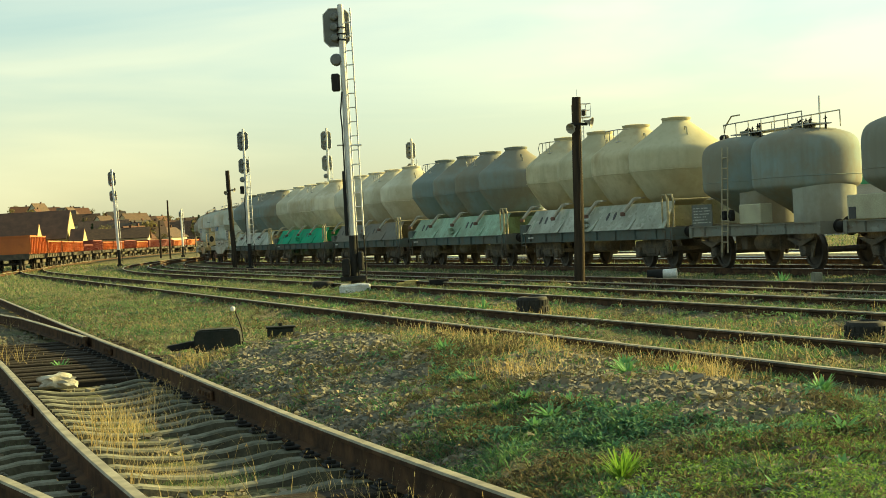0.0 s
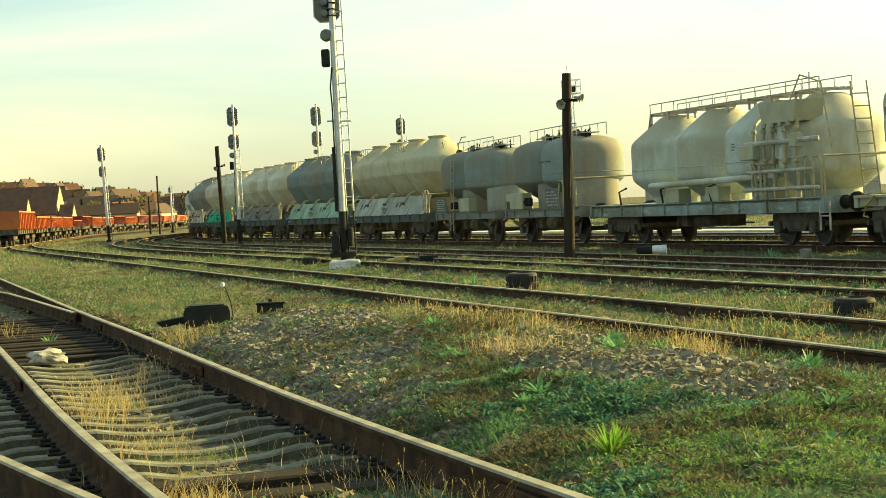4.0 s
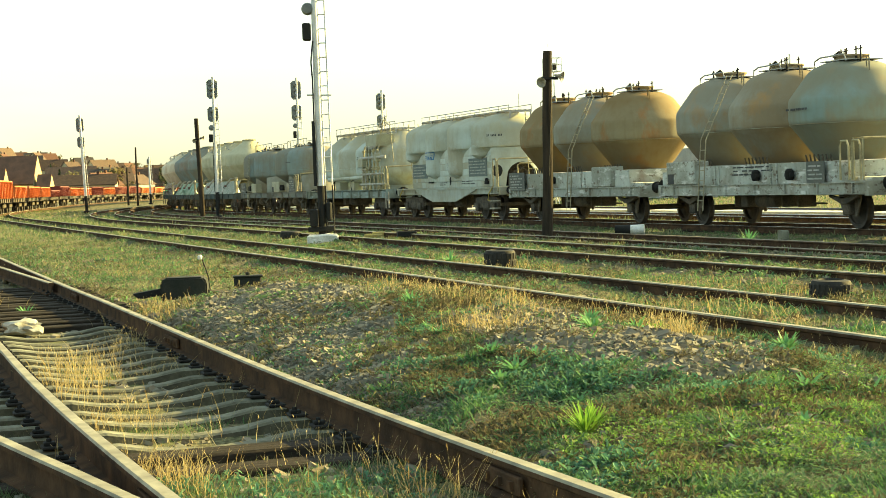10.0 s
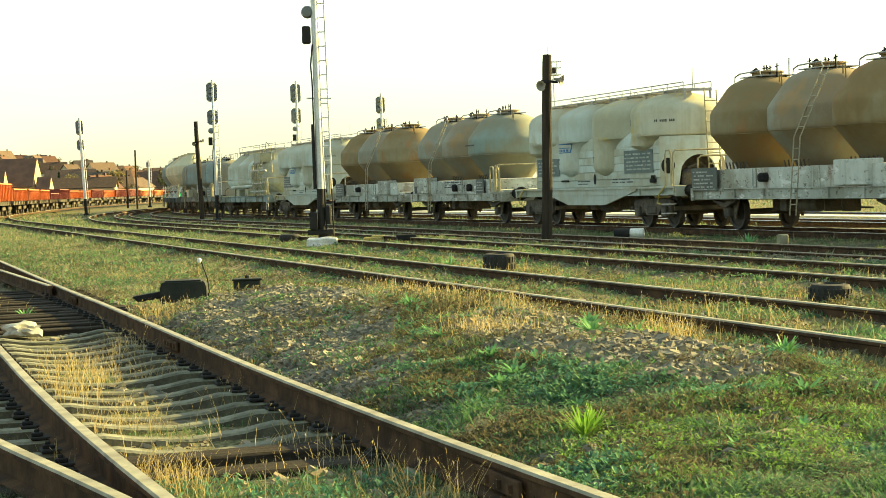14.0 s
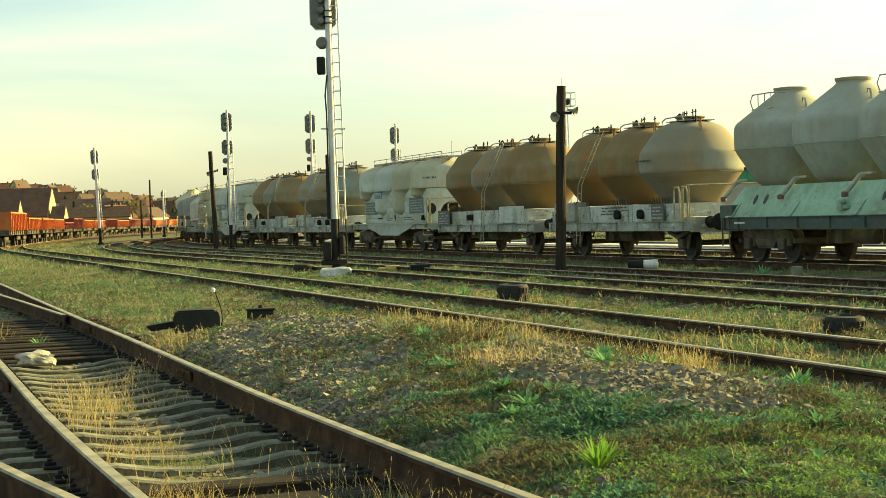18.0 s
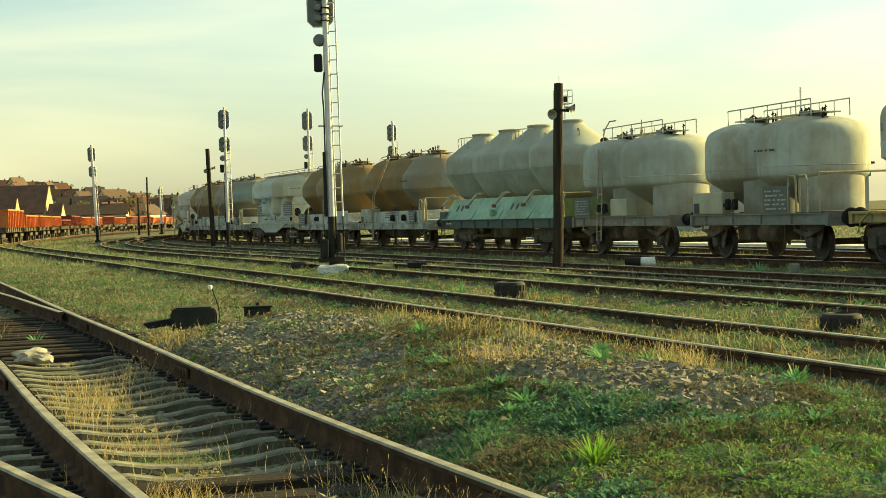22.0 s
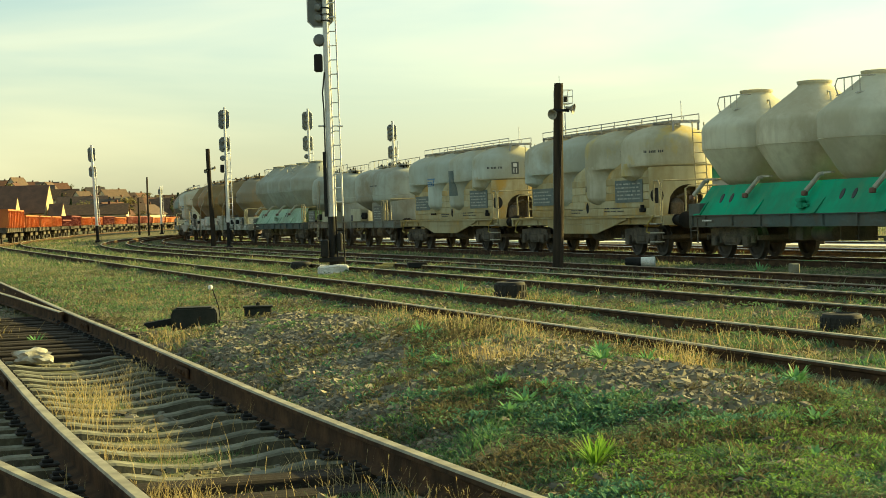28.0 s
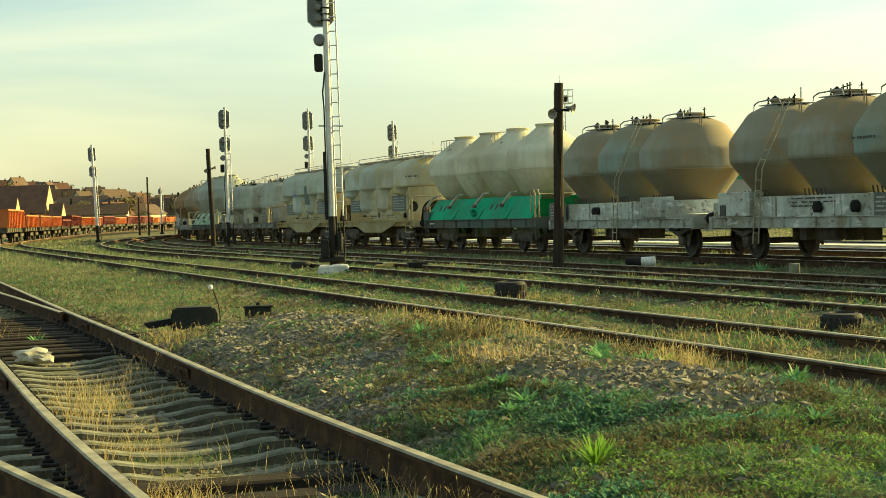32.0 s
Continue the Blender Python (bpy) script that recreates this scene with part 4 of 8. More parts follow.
def barrel_wagon(label, paint, first):
    """Two-axle wagon with three eight-sided-profile tanks on a deep white beam; one of a close-coupled pair."""
    length = 12.15
    w = group_of("cement_wagon", label, "rail wagon", "wagons of the cement train")
    centres = (2.45, 5.55, 8.65)
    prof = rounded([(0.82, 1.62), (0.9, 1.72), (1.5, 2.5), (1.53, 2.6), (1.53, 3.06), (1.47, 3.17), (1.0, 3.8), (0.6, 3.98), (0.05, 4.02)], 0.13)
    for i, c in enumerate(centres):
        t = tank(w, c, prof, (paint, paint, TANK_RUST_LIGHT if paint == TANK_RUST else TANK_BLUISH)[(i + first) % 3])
        bm = bmesh.new()
        tube(bm, [(c + 1.515 * math.cos(k * math.tau / 40), 1.515 * math.sin(k * math.tau / 40), 2.5) for k in range(41)], 0.009, 4)
        part("weld_seam", bm, paint, t)
        lid = bmesh.new()
        revolve(lid, [(0.4, 3.96), (0.4, 4.1), (0.44, 4.1), (0.44, 4.14), (0.05, 4.17)], c, 0, 18)
        part("hatch_lid", lid, paint, t, smooth_it=True)
        valves(t, c + 0.25, -0.1, 4.02, 5, 31 + i + (5 if first else 0))
        rail_loop(t, [(c + 1.0, -0.2, 3.8), (c + 1.0, -0.2, 4.05), (c + 1.1, -0.2, 4.07), (c + 1.12, -0.2, 3.7)], 0.02, "lifting_eye", paint)
    for c in centres:
        bm = bmesh.new()
        box(bm, c - 0.6, c + 0.6, -0.5, 0.5, 4.0, 4.025)
        part("walkway", bm, WALK_STEEL, w)
        rail_loop(w, [(c - 0.9, -0.5, 3.8), (c - 0.85, -0.5, 4.05), (c - 0.6, -0.5, 4.12), (c + 0.5, -0.5, 4.14), (c + 0.6, -0.5, 3.98)], 0.02, "handrail", WALK_STEEL)
    bm = bmesh.new()
    prism(bm, [(0.65, 1.05), (length - 0.65, 1.05), (length - 0.65, 1.2), (length - 1.55, 1.22), (length - 1.6, 1.60), (1.3, 1.60), (1.25, 1.5), (0.65, 1.48)], -1.3, 1.3)
    part("beam", bm, BEAM_WHITE, w)
    frame_box(w, length, BEAM_WHITE, 0.82, 1.1, 1.36)
    for x in (1.6, 3.9, 4.1, 6.9, 7.2, 9.2):
        bm = bmesh.new()
        box(bm, x, x + 0.04, -1.33, -1.3, 1.1, 1.6)
        part("stiffener", bm, BEAM_WHITE, w)
    x = 6.25 if first else 3.35
    ladder(w, "ladder", (x, -1.5, 0.42), (x + 0.3, -1.5, 2.3), 0.3, 0.28, 0.017)
    ladder(w, "ladder", (x + 0.3, -1.5, 2.3), (x + 0.55, -0.8, 4.0), 0.3, 0.28, 0.015)
    if first:
        bars(w, 0.75, 1.1, 1.35, 0.5, 5, 5, -1.42, 41, PLATE_LETTER, PANEL_DARK)
        bm = bmesh.new()
        box(bm, 8.05, 9.5, -1.44, -1.0, 1.12, 1.72, 0.02)
        part("locker", bm, BEAM_WHITE, w)
        bm = bmesh.new()
        revolve(bm, [(0.13, 1.25), (0.16, 1.3), (0.16, 1.42), (0.1, 1.48)], 4.6, -1.36, 10)
        part("outlet_valve", bm, DARK_IRON, w)
    else:
        bm = bmesh.new()
        box(bm, 1.2, 2.95, -1.44, -1.0, 1.12, 1.75, 0.02)
        part("locker", bm, BEAM_WHITE, w)
        bm = bmesh.new()
        box(bm, 1.32, 1.65, -1.455, -1.44, 1.14, 1.42)
        part("locker_hatch", bm, BLACK_PAINT, w)
        bars(w, 4.8, 1.3, 2.4, 0.28, 3, 5, -1.31, 44, BLACK_PAINT)
        bars(w, 8.9, 1.15, 0.7, 0.4, 4, 2, -1.42, 43, PLATE_LETTER, PANEL_DARK)
        hoops(w, 10.35, -1.4, -1.4, 1.15, 2.05, 2, 0.5)
        rail_loop(w, [(11.3, -1.38, 1.15), (11.3, -1.38, 2.1), (11.3, 1.38, 2.1), (11.3, 1.38, 1.15)])
        rail_loop(w, [(10.9, -1.38, 1.15), (10.9, -1.38, 2.1), (11.3, -1.38, 2.1)])
        bars(w, 8.2, 2.8, 1.2, 0.13, 1, 7, -1.56, 14, BLACK_PAINT)
        for x in (6.3, 8.0):
            bm = bmesh.new()
            revolve(bm, [(0.08, 1.18), (0.11, 1.22), (0.11, 1.4), (0.06, 1.46)], x, -1.4, 8)
            box(bm, x - 0.16, x + 0.16, -1.46, -1.34, 1.25, 1.36, 0.02)
            part("outlet_valve", bm, DARK_IRON, w)
    for c in centres:
        for k in range(7):
            bm = bmesh.new()
            tube(bm, [(c - 0.5 + k * 0.19, -0.98, 1.6), (c - 0.5 + k * 0.19, -1.02, 1.78)], 0.022, 5)
            part("stay_bolt", bm, UNDERFRAME, w)
    for x in (2.1, 10.1):
        axle(w, x)
    brake_gear(w, 5.8, 0.2)
    buffers(w, length)
    return w


def wrapped(bm, cx, cy, r, a0, a1, z0, z1, shear=0.0, n=6):
    """A thin patch of paint laid round an upright cylinder, from angle a0 to a1 in degrees; shear slants its ends."""
    rows = []
    for k in range(n + 1):
        col = []
        for z, sh in ((z0, 0.0), (z1, shear)):
            a = radians(a0 + (a1 - a0) * k / n + sh)
            col.append(bm.verts.new((cx + r * math.cos(a), cy + r * math.sin(a), z)))
        rows.append(col)
    for p, q in zip(rows, rows[1:]):
        bm.faces.new((p[0], q[0], q[1], p[1]))
    return bm


def wrapped_text(parent, cx, cy, r, a0, a1, z, h, words, seed, material):
    """A line of lettering round a tank, as short bars."""
    rng = random.Random(seed)
    bm = bmesh.new()
    n = sum(words) + len(words)
    step, k = (a1 - a0) / n, 0
    for count in words:
        for _ in range(count):
            a = a0 + step * k
            hh = h * rng.choice((1.0, 1.0, 0.9))
            wrapped(bm, cx, cy, r, a, a + step * 0.62, z, z + hh, 0, 1)
            k += 1
        k += 1
    part("lettering", bm, material, parent)["kind"] = "stuff"


def hanging_wagon(label, paint, body, logo=1, notice=False, long_paint=None):
    """Bogie wagon with a planked body and four drums sunk into it; on each side the drums swell into lobes, short on the end drums and long on the middle two."""
    length = 13.9
    w = group_of("cement_wagon", label, "rail wagon", "wagons of the cement train")
    centres = (2.6, 5.25, 8.05, 10.9)
    big = 1.40
    prof = rounded([(0.5, 2.60), (1.1, 2.61), (1.37, 2.64), (1.40, 2.72), (1.40, 3.34), (1.33, 3.53), (1.10, 3.68), (0.7, 3.83), (0.4, 3.89), (0.05, 3.91)], 0.14)
    long = [(0.03, 1.38), (0.14, 1.40), (0.40, 1.49), (0.62, 1.60), (0.80, 1.70), (0.86, 1.82), (0.86, 2.14), (0.88, 2.26), (0.91, 2.36), (0.96, 2.45), (1.02, 2.52), (1.10, 2.58), (1.20, 2.625), (1.36, 2.66), (1.37, 2.76)]
    short = [(0.03, 2.14), (0.16, 2.16), (0.40, 2.23), (0.62, 2.32), (0.72, 2.39), (0.76, 2.46), (0.84, 2.52), (0.98, 2.58), (1.12, 2.625), (1.36, 2.66), (1.37, 2.76)]

    def swell(z):
        for (r0, z0), (r1, z1) in zip(long, long[1:]):
            if z0 <= z <= z1:
                return r0 + (r1 - r0) * (z - z0) / (z1 - z0)
        return big

    def lobe_paint(bm, c, s0, s1, z0, z1, slant=0.0):
        """Paint on the near side of a long lobe, s metres round from the line that lobe and drum share."""
        n = max(1, round((z1 - z0) / 0.04))
        rows = []
        for k in range(n + 1):
            z = z0 + (z1 - z0) * k / n
            r = swell(z)
            off, sh = big - r, slant * (z - z0)
            turns = [radians(-112) + (s0 + sh + (s1 - s0) * j / 8) / r for j in range(9)]
            rows.append([bm.verts.new((c - 0.38 * off + (r + 0.01) * math.cos(a), -0.925 * off + (r + 0.01) * math.sin(a), z)) for a in turns])
        for r0, r1 in zip(rows, rows[1:]):
            for j in range(8):
                bm.faces.new((r0[j], r0[j + 1], r1[j + 1], r1[j]))

    for i, c in enumerate(centres):
        coat = (long_paint or paint) if i in (2, 3) else paint
        t = tank(w, c, prof, coat)
        shape = long if i in (1, 2) else short
        core = 0.86 if i in (1, 2) else 0.72
        for s in (-1, 1):
            bm = bmesh.new()
            rings = []
            for r, z in shape:
                off = big + 0.004 - max(r, core)
                cx, cy = c - 0.38 * off, s * 0.925 * off
                rings.append([bm.verts.new((cx + r * math.cos(k * math.tau / 32), cy + r * math.sin(k * math.tau / 32), z)) for k in range(32)])
            for r0, r1 in zip(rings, rings[1:]):
                for k in range(32):
                    bm.faces.new((r0[k], r0[(k + 1) % 32], r1[(k + 1) % 32], r1[k]))
            bm.faces.new(rings[0][::-1])
            bm.faces.new(rings[-1])
            part("outlet_lobe", bm, coat, t, smooth_it=True)
        off = big - core
        lx, ly, lr = c - 0.38 * off, -0.925 * off, core + 0.006
        z = 1.98 if i in (1, 2) else 2.98
        rr = lr if i in (1, 2) else big + 0.008
        ox, oy = (lx, ly) if i in (1, 2) else (c, 0.0)
        da = math.degrees(0.16 / rr)
        a0 = -108 if i in (1, 2) else -112
        bm = bmesh.new()
        for u0, u1, v0, v1 in ((0, 1, 0, 0.14), (0, 1, 0.86, 1), (0, 0.14, 0.14, 0.86), (0.86, 1, 0.14, 0.86), (0.3, 0.42, 0.25, 0.75), (0.58, 0.7, 0.25, 0.75)):
            wrapped(bm, ox, oy, rr, a0 + u0 * da, a0 + u1 * da, z + 0.17 * v0, z + 0.17 * v1, 0, 2)
        part("stencil_mark", bm, BLACK_PAINT, t)["kind"] = "stuff"
        if i == 1 and logo:
            bm = bmesh.new()
            z = 2.56 if notice else 2.33
            lobe_paint(bm, c, 0.0, 1.06, z + 0.27, z + 0.305)
            lobe_paint(bm, c, 0.0, 0.88, z, z + 0.03)
            lobe_paint(bm, c, 0.0, 0.035, z + 0.03, z + 0.27)
            lobe_paint(bm, c, 0.82, 0.87, z + 0.03, z + 0.27, 0.65)
            lobe_paint(bm, c, 0.07, 0.86, z + 0.15, z + 0.175)
            for k in range(5):
                lobe_paint(bm, c, 0.08 + 0.15 * k, 0.18 + 0.15 * k, z + 0.05, z + 0.12)
            part("emblem", bm, BLUE_PAINT, t, "blue slanted outline emblem")
        if i == 2 and notice:
            bm = bmesh.new()
            lobe_paint(bm, c, -0.02, 0.85, 2.12, 3.1)
            part("painted_patch", bm, PANEL_BLUE, t, "faded slate blue painted rectangle")
        if i == 3:
            wrapped_text(t, c, 0.0, big + 0.008, -55, -27, 3.04, 0.075, (2, 4, 3), 15, BLACK_PAINT)
            if notice:
                p = part("sign_plate", wrapped(bmesh.new(), c, 0.0, big + 0.006, -16, -5, 2.82, 3.27, 0, 4), PANEL_DARK, t, "dark plate with two pale signs")
                bm = bmesh.new()
                wrapped(bm, c, 0.0, big + 0.012, -13.2, -7.8, 3.09, 3.22, 0, 3)
                wrapped(bm, c, 0.0, big + 0.012, -13.2, -11.8, 2.87, 3.03, 0, 1)
                wrapped(bm, c, 0.0, big + 0.012, -9.2, -7.8, 2.87, 3.03, 0, 1)
                part("lettering", bm, WHITE_PAINT, p)["kind"] = "stuff"
    # planked body with sloping shoulders
    x0, x1 = 1.95, centres[3] + 0.86
    ring = [(-1.0, 1.2), (-1.0, 2.42), (-0.94, 2.66), (-0.76, 2.86), (0.76, 2.86), (0.94, 2.66), (1.0, 2.42), (1.0, 1.2)]
    bm = bmesh.new()
    f, g = [bm.verts.new((x0, y, z)) for y, z in ring], [bm.verts.new((x1, y, z)) for y, z in ring]
    for k in range(8):
        bm.faces.new((f[k], g[k], g[(k + 1) % 8], f[(k + 1) % 8]))
    bm.faces.new(f)
    bm.faces.new(g[::-1])
    bmesh.ops.recalc_face_normals(bm, faces=bm.faces[:])
    part("body_core", bm, body, w)
    for k in range(5):
        bm = bmesh.new()
        z = 1.2 + 0.232 * k
        box(bm, x0 + 0.02, x1 - 0.02, -1.03, -1.0, z + 0.012, z + 0.222, 0.008)
        part("plank", bm, body, w)
    # rounded end under the last drum, with an arched opening
    cx, rad = centres[3], 1.345
    bm = bmesh.new()
    cols = []
    for k in range(-13, 14):
        a = radians(k * 50.5 / 13)
        u = min(1.0, abs(k * 50.5 / 13) / 25.5)
        zb = 1.2 if u >= 1.0 else 1.5 + 0.58 * math.sqrt(1 - u * u)
        cols.append([bm.verts.new((cx + r * math.cos(a), r * math.sin(a), z)) for r, z in ((rad, zb), (rad, 2.63), (rad - 0.05, 2.63), (rad - 0.05, zb))])
    for c0, c1 in zip(cols, cols[1:]):
        for k in range(4):
            bm.faces.new((c0[k], c1[k], c1[(k + 1) % 4], c0[(k + 1) % 4]))
    for c0 in (cols[0], cols[-1]):
        bm.faces.new(c0)
    bmesh.ops.recalc_face_normals(bm, faces=bm.faces[:])
    e = part("end_wall", bm, body, w, smooth_it=True)
    for s in (-1, 1):
        bm = bmesh.new()
        n = Vector((math.cos(radians(40)), s * math.sin(radians(40)), 0))
        side = Vector((-n.y, n.x, 0))
        mid = Vector((cx, 0, 1.78)) + n * (rad + 0.004)
        disc = [bm.verts.new(mid + 0.2 * math.cos(k * math.tau / 20) * side + Vector((0, 0, 0.23 * math.sin(k * math.tau / 20)))) for k in range(20)]
        back = [bm.verts.new(v.co - n * 0.05) for v in disc]
        bm.faces.new(disc)
        for k in range(20):
            bm.faces.new((disc[k], back[k], back[(k + 1) % 20], disc[(k + 1) % 20]))
        part("round_opening", bm, DARK_IRON, e, "dark round opening")
    part("recess", box(bmesh.new(), x1 + 0.004, x1 + 0.03, -0.85, 0.85, 1.22, 2.3), UNDERFRAME, w)
    bm = bmesh.new()
    revolve(bm, [(0.05, 1.2), (0.22, 1.22), (0.22, 1.55), (0.12, 1.66), (0.03, 1.68)], x1 + 0.26, -0.28, 14)
    tube(bm, [(x1 + 0.2, 0.3, 1.2), (x1 + 0.2, 0.3, 1.75), (x1 + 0.3, 0.1, 1.85), (x1 + 0.3, -0.3, 1.7)], 0.045, 6)
    part("brake_cylinder", bm, UNDERFRAME, w)
    bars(w, 2.2, 1.66, 1.85, 0.46, 4, 7, -1.055, 61, PLATE_LETTER, PANEL_BLUE)
    bars(w, 9.35, 1.66, 1.9, 0.56, 5, 7, -1.055, 62, PLATE_LETTER, PANEL_BLUE)
    bars(w, 5.6, 1.28, 1.2, 0.16, 2, 5, -1.036, 63, BLACK_PAINT)
    bars(w, 8.3, 1.30, 1.6, 0.18, 2, 6, -1.036, 64, BLACK_PAINT)
    bm = bmesh.new()
    box(bm, 11.2, 11.5, -1.13, -1.03, 1.3, 1.42, 0.02)
    revolve(bm, [(0.06, 1.3), (0.06, 1.52)], 11.4, -1.11, 8)
    part("outlet_valve", bm, DARK_IRON, w)
    part("lever", box(bmesh.new(), 4.3, 4.9, -1.09, -1.03, 1.40, 1.46, 0.02), DARK_IRON, w)
    bm = bmesh.new()
    disc = [bm.verts.new((7.0 + 0.11 * math.cos(k * math.tau / 14), -1.036, 1.46 + 0.17 * math.sin(k * math.tau / 14))) for k in range(14)]
    bm.faces.new(disc)
    part("slot", bm, DARK_IRON, w)
    for s in (-1, 1):
        bm = bmesh.new()
        prism(bm, [(3.2, 1.16), (10.6, 1.16), (10.6, 1.08), (8.3, 0.66), (5.4, 0.66), (3.2, 1.08)], s * 1.27 - 0.03, s * 1.27 + 0.03)
        part("belly_plate", bm, body, w)
    bm = bmesh.new()
    box(bm, 0.65, 13.25, -1.34, 1.34, 1.14, 1.2)
    part("deck", bm, body, w)
    frame_box(w, length, body, 0.94, 1.16, 1.24)
    walkway(w, 1.7, 12.2, 3.95, 0.4, 0.2, 10)
    part("aerial", tube(bmesh.new(), [(11.3, 0.3, 3.95), (11.3, 0.3, 4.6)], 0.012, 5), WALK_STEEL, w)
    hoops(w, 12.7, -1.32, -1.32, 1.2, 2.2, 1, 0.4)
    rail_loop(w, [(13.2, -1.32, 1.0), (13.2, -1.32, 2.12), (13.2, -1.25, 2.2), (13.2, 1.25, 2.2), (13.2, 1.32, 2.12), (13.2, 1.32, 1.2)])
    rail_loop(w, [(13.2, -0.55, 1.2), (13.2, -0.55, 1.95), (13.2, -0.45, 2.02), (13.2, 0.45, 2.02), (13.2, 0.55, 1.95), (13.2, 0.55, 1.2)])
    ladder(w, "ladder", (12.55, 0.33, 1.2), (12.34, 0.33, 3.9), 0.38, 0.3, 0.02, HANDRAIL, (0, 1, 0))
    for x in (1.1, 12.2):
        bm = bmesh.new()
        tube(bm, [(x + 0.5, -1.34, 1.2), (x + 0.1, -1.36, 0.95), (x, -1.36, 0.72), (x + 0.2, -1.36, 0.7)], 0.03, 6)
        part("lashing_hook", bm, YELLOW_PAINT, w)
    for k in range(3):
        bm = bmesh.new()
        box(bm, 12.75, 13.2, -1.5, -1.25, 0.42 + 0.26 * k, 0.45 + 0.26 * k)
        part("step", bm, PIPE_GREY, w)
    for x in (2.2, 11.2):
        bogie(w, x)
    brake_gear(w, 7.6, 0.26)
    buffers(w, length)
    return w


def piped_wagon(label):
    """Bogie flat wagon with four white silos, a roof walkway and a tower of pipes at one end."""
    length = 15.9
    w = group_of("cement_wagon", label, "rail wagon", "wagons of the cement train")
    centres = (4.3, 7.35, 10.5, 13.2)
    prof = rounded([(0.72, 1.36), (0.85, 1.45), (1.36, 1.86), (1.42, 2.0), (1.42, 2.92), (1.36, 3.06), (0.52, 3.74), (0.4, 3.8), (0.05, 3.82)], 0.12)
    for i, c in enumerate(centres):
        t = tank(w, c, prof, TANK_WHITE)
        bm = bmesh.new()
        tube(bm, [(c + 1.435 * math.cos(k * math.tau / 40), 1.435 * math.sin(k * math.tau / 40), 2.2) for k in range(41)], 0.009, 4)
        part("weld_seam", bm, TANK_WHITE, t)
        bm = bmesh.new()
        revolve(bm, [(0.75, 1.18), (0.75, 1.6)], c, 0, 24)
        part("pedestal", bm, TANK_WHITE, t)
        bm = bmesh.new()
        tube(bm, [(c - 1.5, -1.3, 1.2), (c - 1.75, -1.25, 1.6), (c - 1.3, -1.2, 1.7)], 0.035, 6)
        part("tank_stay", bm, DARK_IRON, w)
    bars(w, 10.6, 2.5, 0.25, 0.22, 3, 2, -1.44, 71, BLACK_PAINT)
    walkway(w, 3.4, 13.6, 3.9, 0.42, 0.3, 12)
    bm = bmesh.new()
    tube(bm, [(5.3, -1.42, 1.72), (12.3, -1.42, 1.78), (12.8, -1.3, 1.78)], 0.09, 10)
    part("filling_pipe", bm, TANK_WHITE, w, "long white discharge pipe")
    for x0, x1 in ((6.0, 6.9), (8.6, 9.4)):
        bm = bmesh.new()
        box(bm, x0, x1, -1.3, -0.9, 1.2, 1.6, 0.02)
        part("locker", bm, BOX_CREAM, w)
    # pipe tower in front of the last silo
    for k, x in enumerate((12.0, 12.5, 13.0, 13.6, 14.2)):
        bm = bmesh.new()
        tube(bm, [(x, -1.5, 1.22), (x, -1.5, 2.85 + 0.1 * (k % 2)), (x - 0.1, -1.4, 3.1), (x - 0.3, -1.1, 3.3)], 0.045, 8)
        revolve(bm, [(0.045, 2.05), (0.09, 2.07), (0.09, 2.2), (0.045, 2.22)], x, -1.5, 8)
        revolve(bm, [(0.045, 2.85), (0.08, 2.87), (0.08, 2.95), (0.045, 2.97)], x, -1.5, 8)
        box(bm, x - 0.14, x + 0.14, -1.6, -1.55, 2.11, 2.16)
        part("riser_pipe", bm, HANDRAIL, w)
    for z, x0, x1, r in ((2.62, 11.5, 15.0, 0.065), (1.9, 11.6, 14.6, 0.045), (1.45, 11.4, 14.9, 0.05)):
        part("header_pipe", tube(bmesh.new(), [(x0, -1.53, z), (x1, -1.53, z), (x1 + 0.1, -1.4, z)], r, 8), PIPE_GREY, w)
    for x0 in (11.9, 12.35):
        part("bent_pipe", tube(bmesh.new(), [(x0, -1.55, 1.3), (x0, -1.55, 2.0), (x0 - 0.08, -1.55, 2.1), (x0 - 0.3, -1.55, 2.12)], 0.035, 6), PIPE_GREY, w)
    bm = bmesh.new()
    prism(bm, [(12.45, 3.1), (14.05, 3.1), (14.25, 3.62), (12.3, 3.62)], -1.5, -0.7)
    part("filter_box", bm, BOX_CREAM, w)
    for x0, x1, z0, z1 in ((11.35, 12.1, 2.22, 2.6), (14.0, 14.35, 2.45, 2.8)):
        bm = bmesh.new()
        box(bm, x0, x1, -1.62, -1.4, z0, z1, 0.02)
        part("control_box", bm, BOX_CREAM, w)
    for k in range(4):
        bm = bmesh.new()
        revolve(bm, [(0.02, 2.98), (0.06, 3.0), (0.07, 3.1), (0.03, 3.14)], 12.55 + 0.42 * k, -1.5, 8)
        part("valve_drum", bm, PIPE_GREY, w)
    ladder(w, "ladder", (14.95, 0.1, 1.2), (14.5, 0.1, 4.0), 0.45, 0.3, 0.022, HANDRAIL, (0, 1, 0))
    hoops(w, 14.2, -1.34, -1.34, 1.2, 2.2, 2, 0.45)
    rail_loop(w, [(15.1, -1.3, 1.2), (15.1, -1.3, 2.2), (15.1, 1.3, 2.2), (15.1, 1.3, 1.2)])
    rail_loop(w, [(13.0, -1.0, 3.6), (13.6, -1.0, 4.25), (14.6, -1.0, 4.0), (15.0, -1.0, 2.4)], 0.022)
    bm = bmesh.new()
    box(bm, 0.65, length - 0.65, -1.4, 1.4, 1.12, 1.2)
    part("deck", bm, BEAM_BLUE, w)
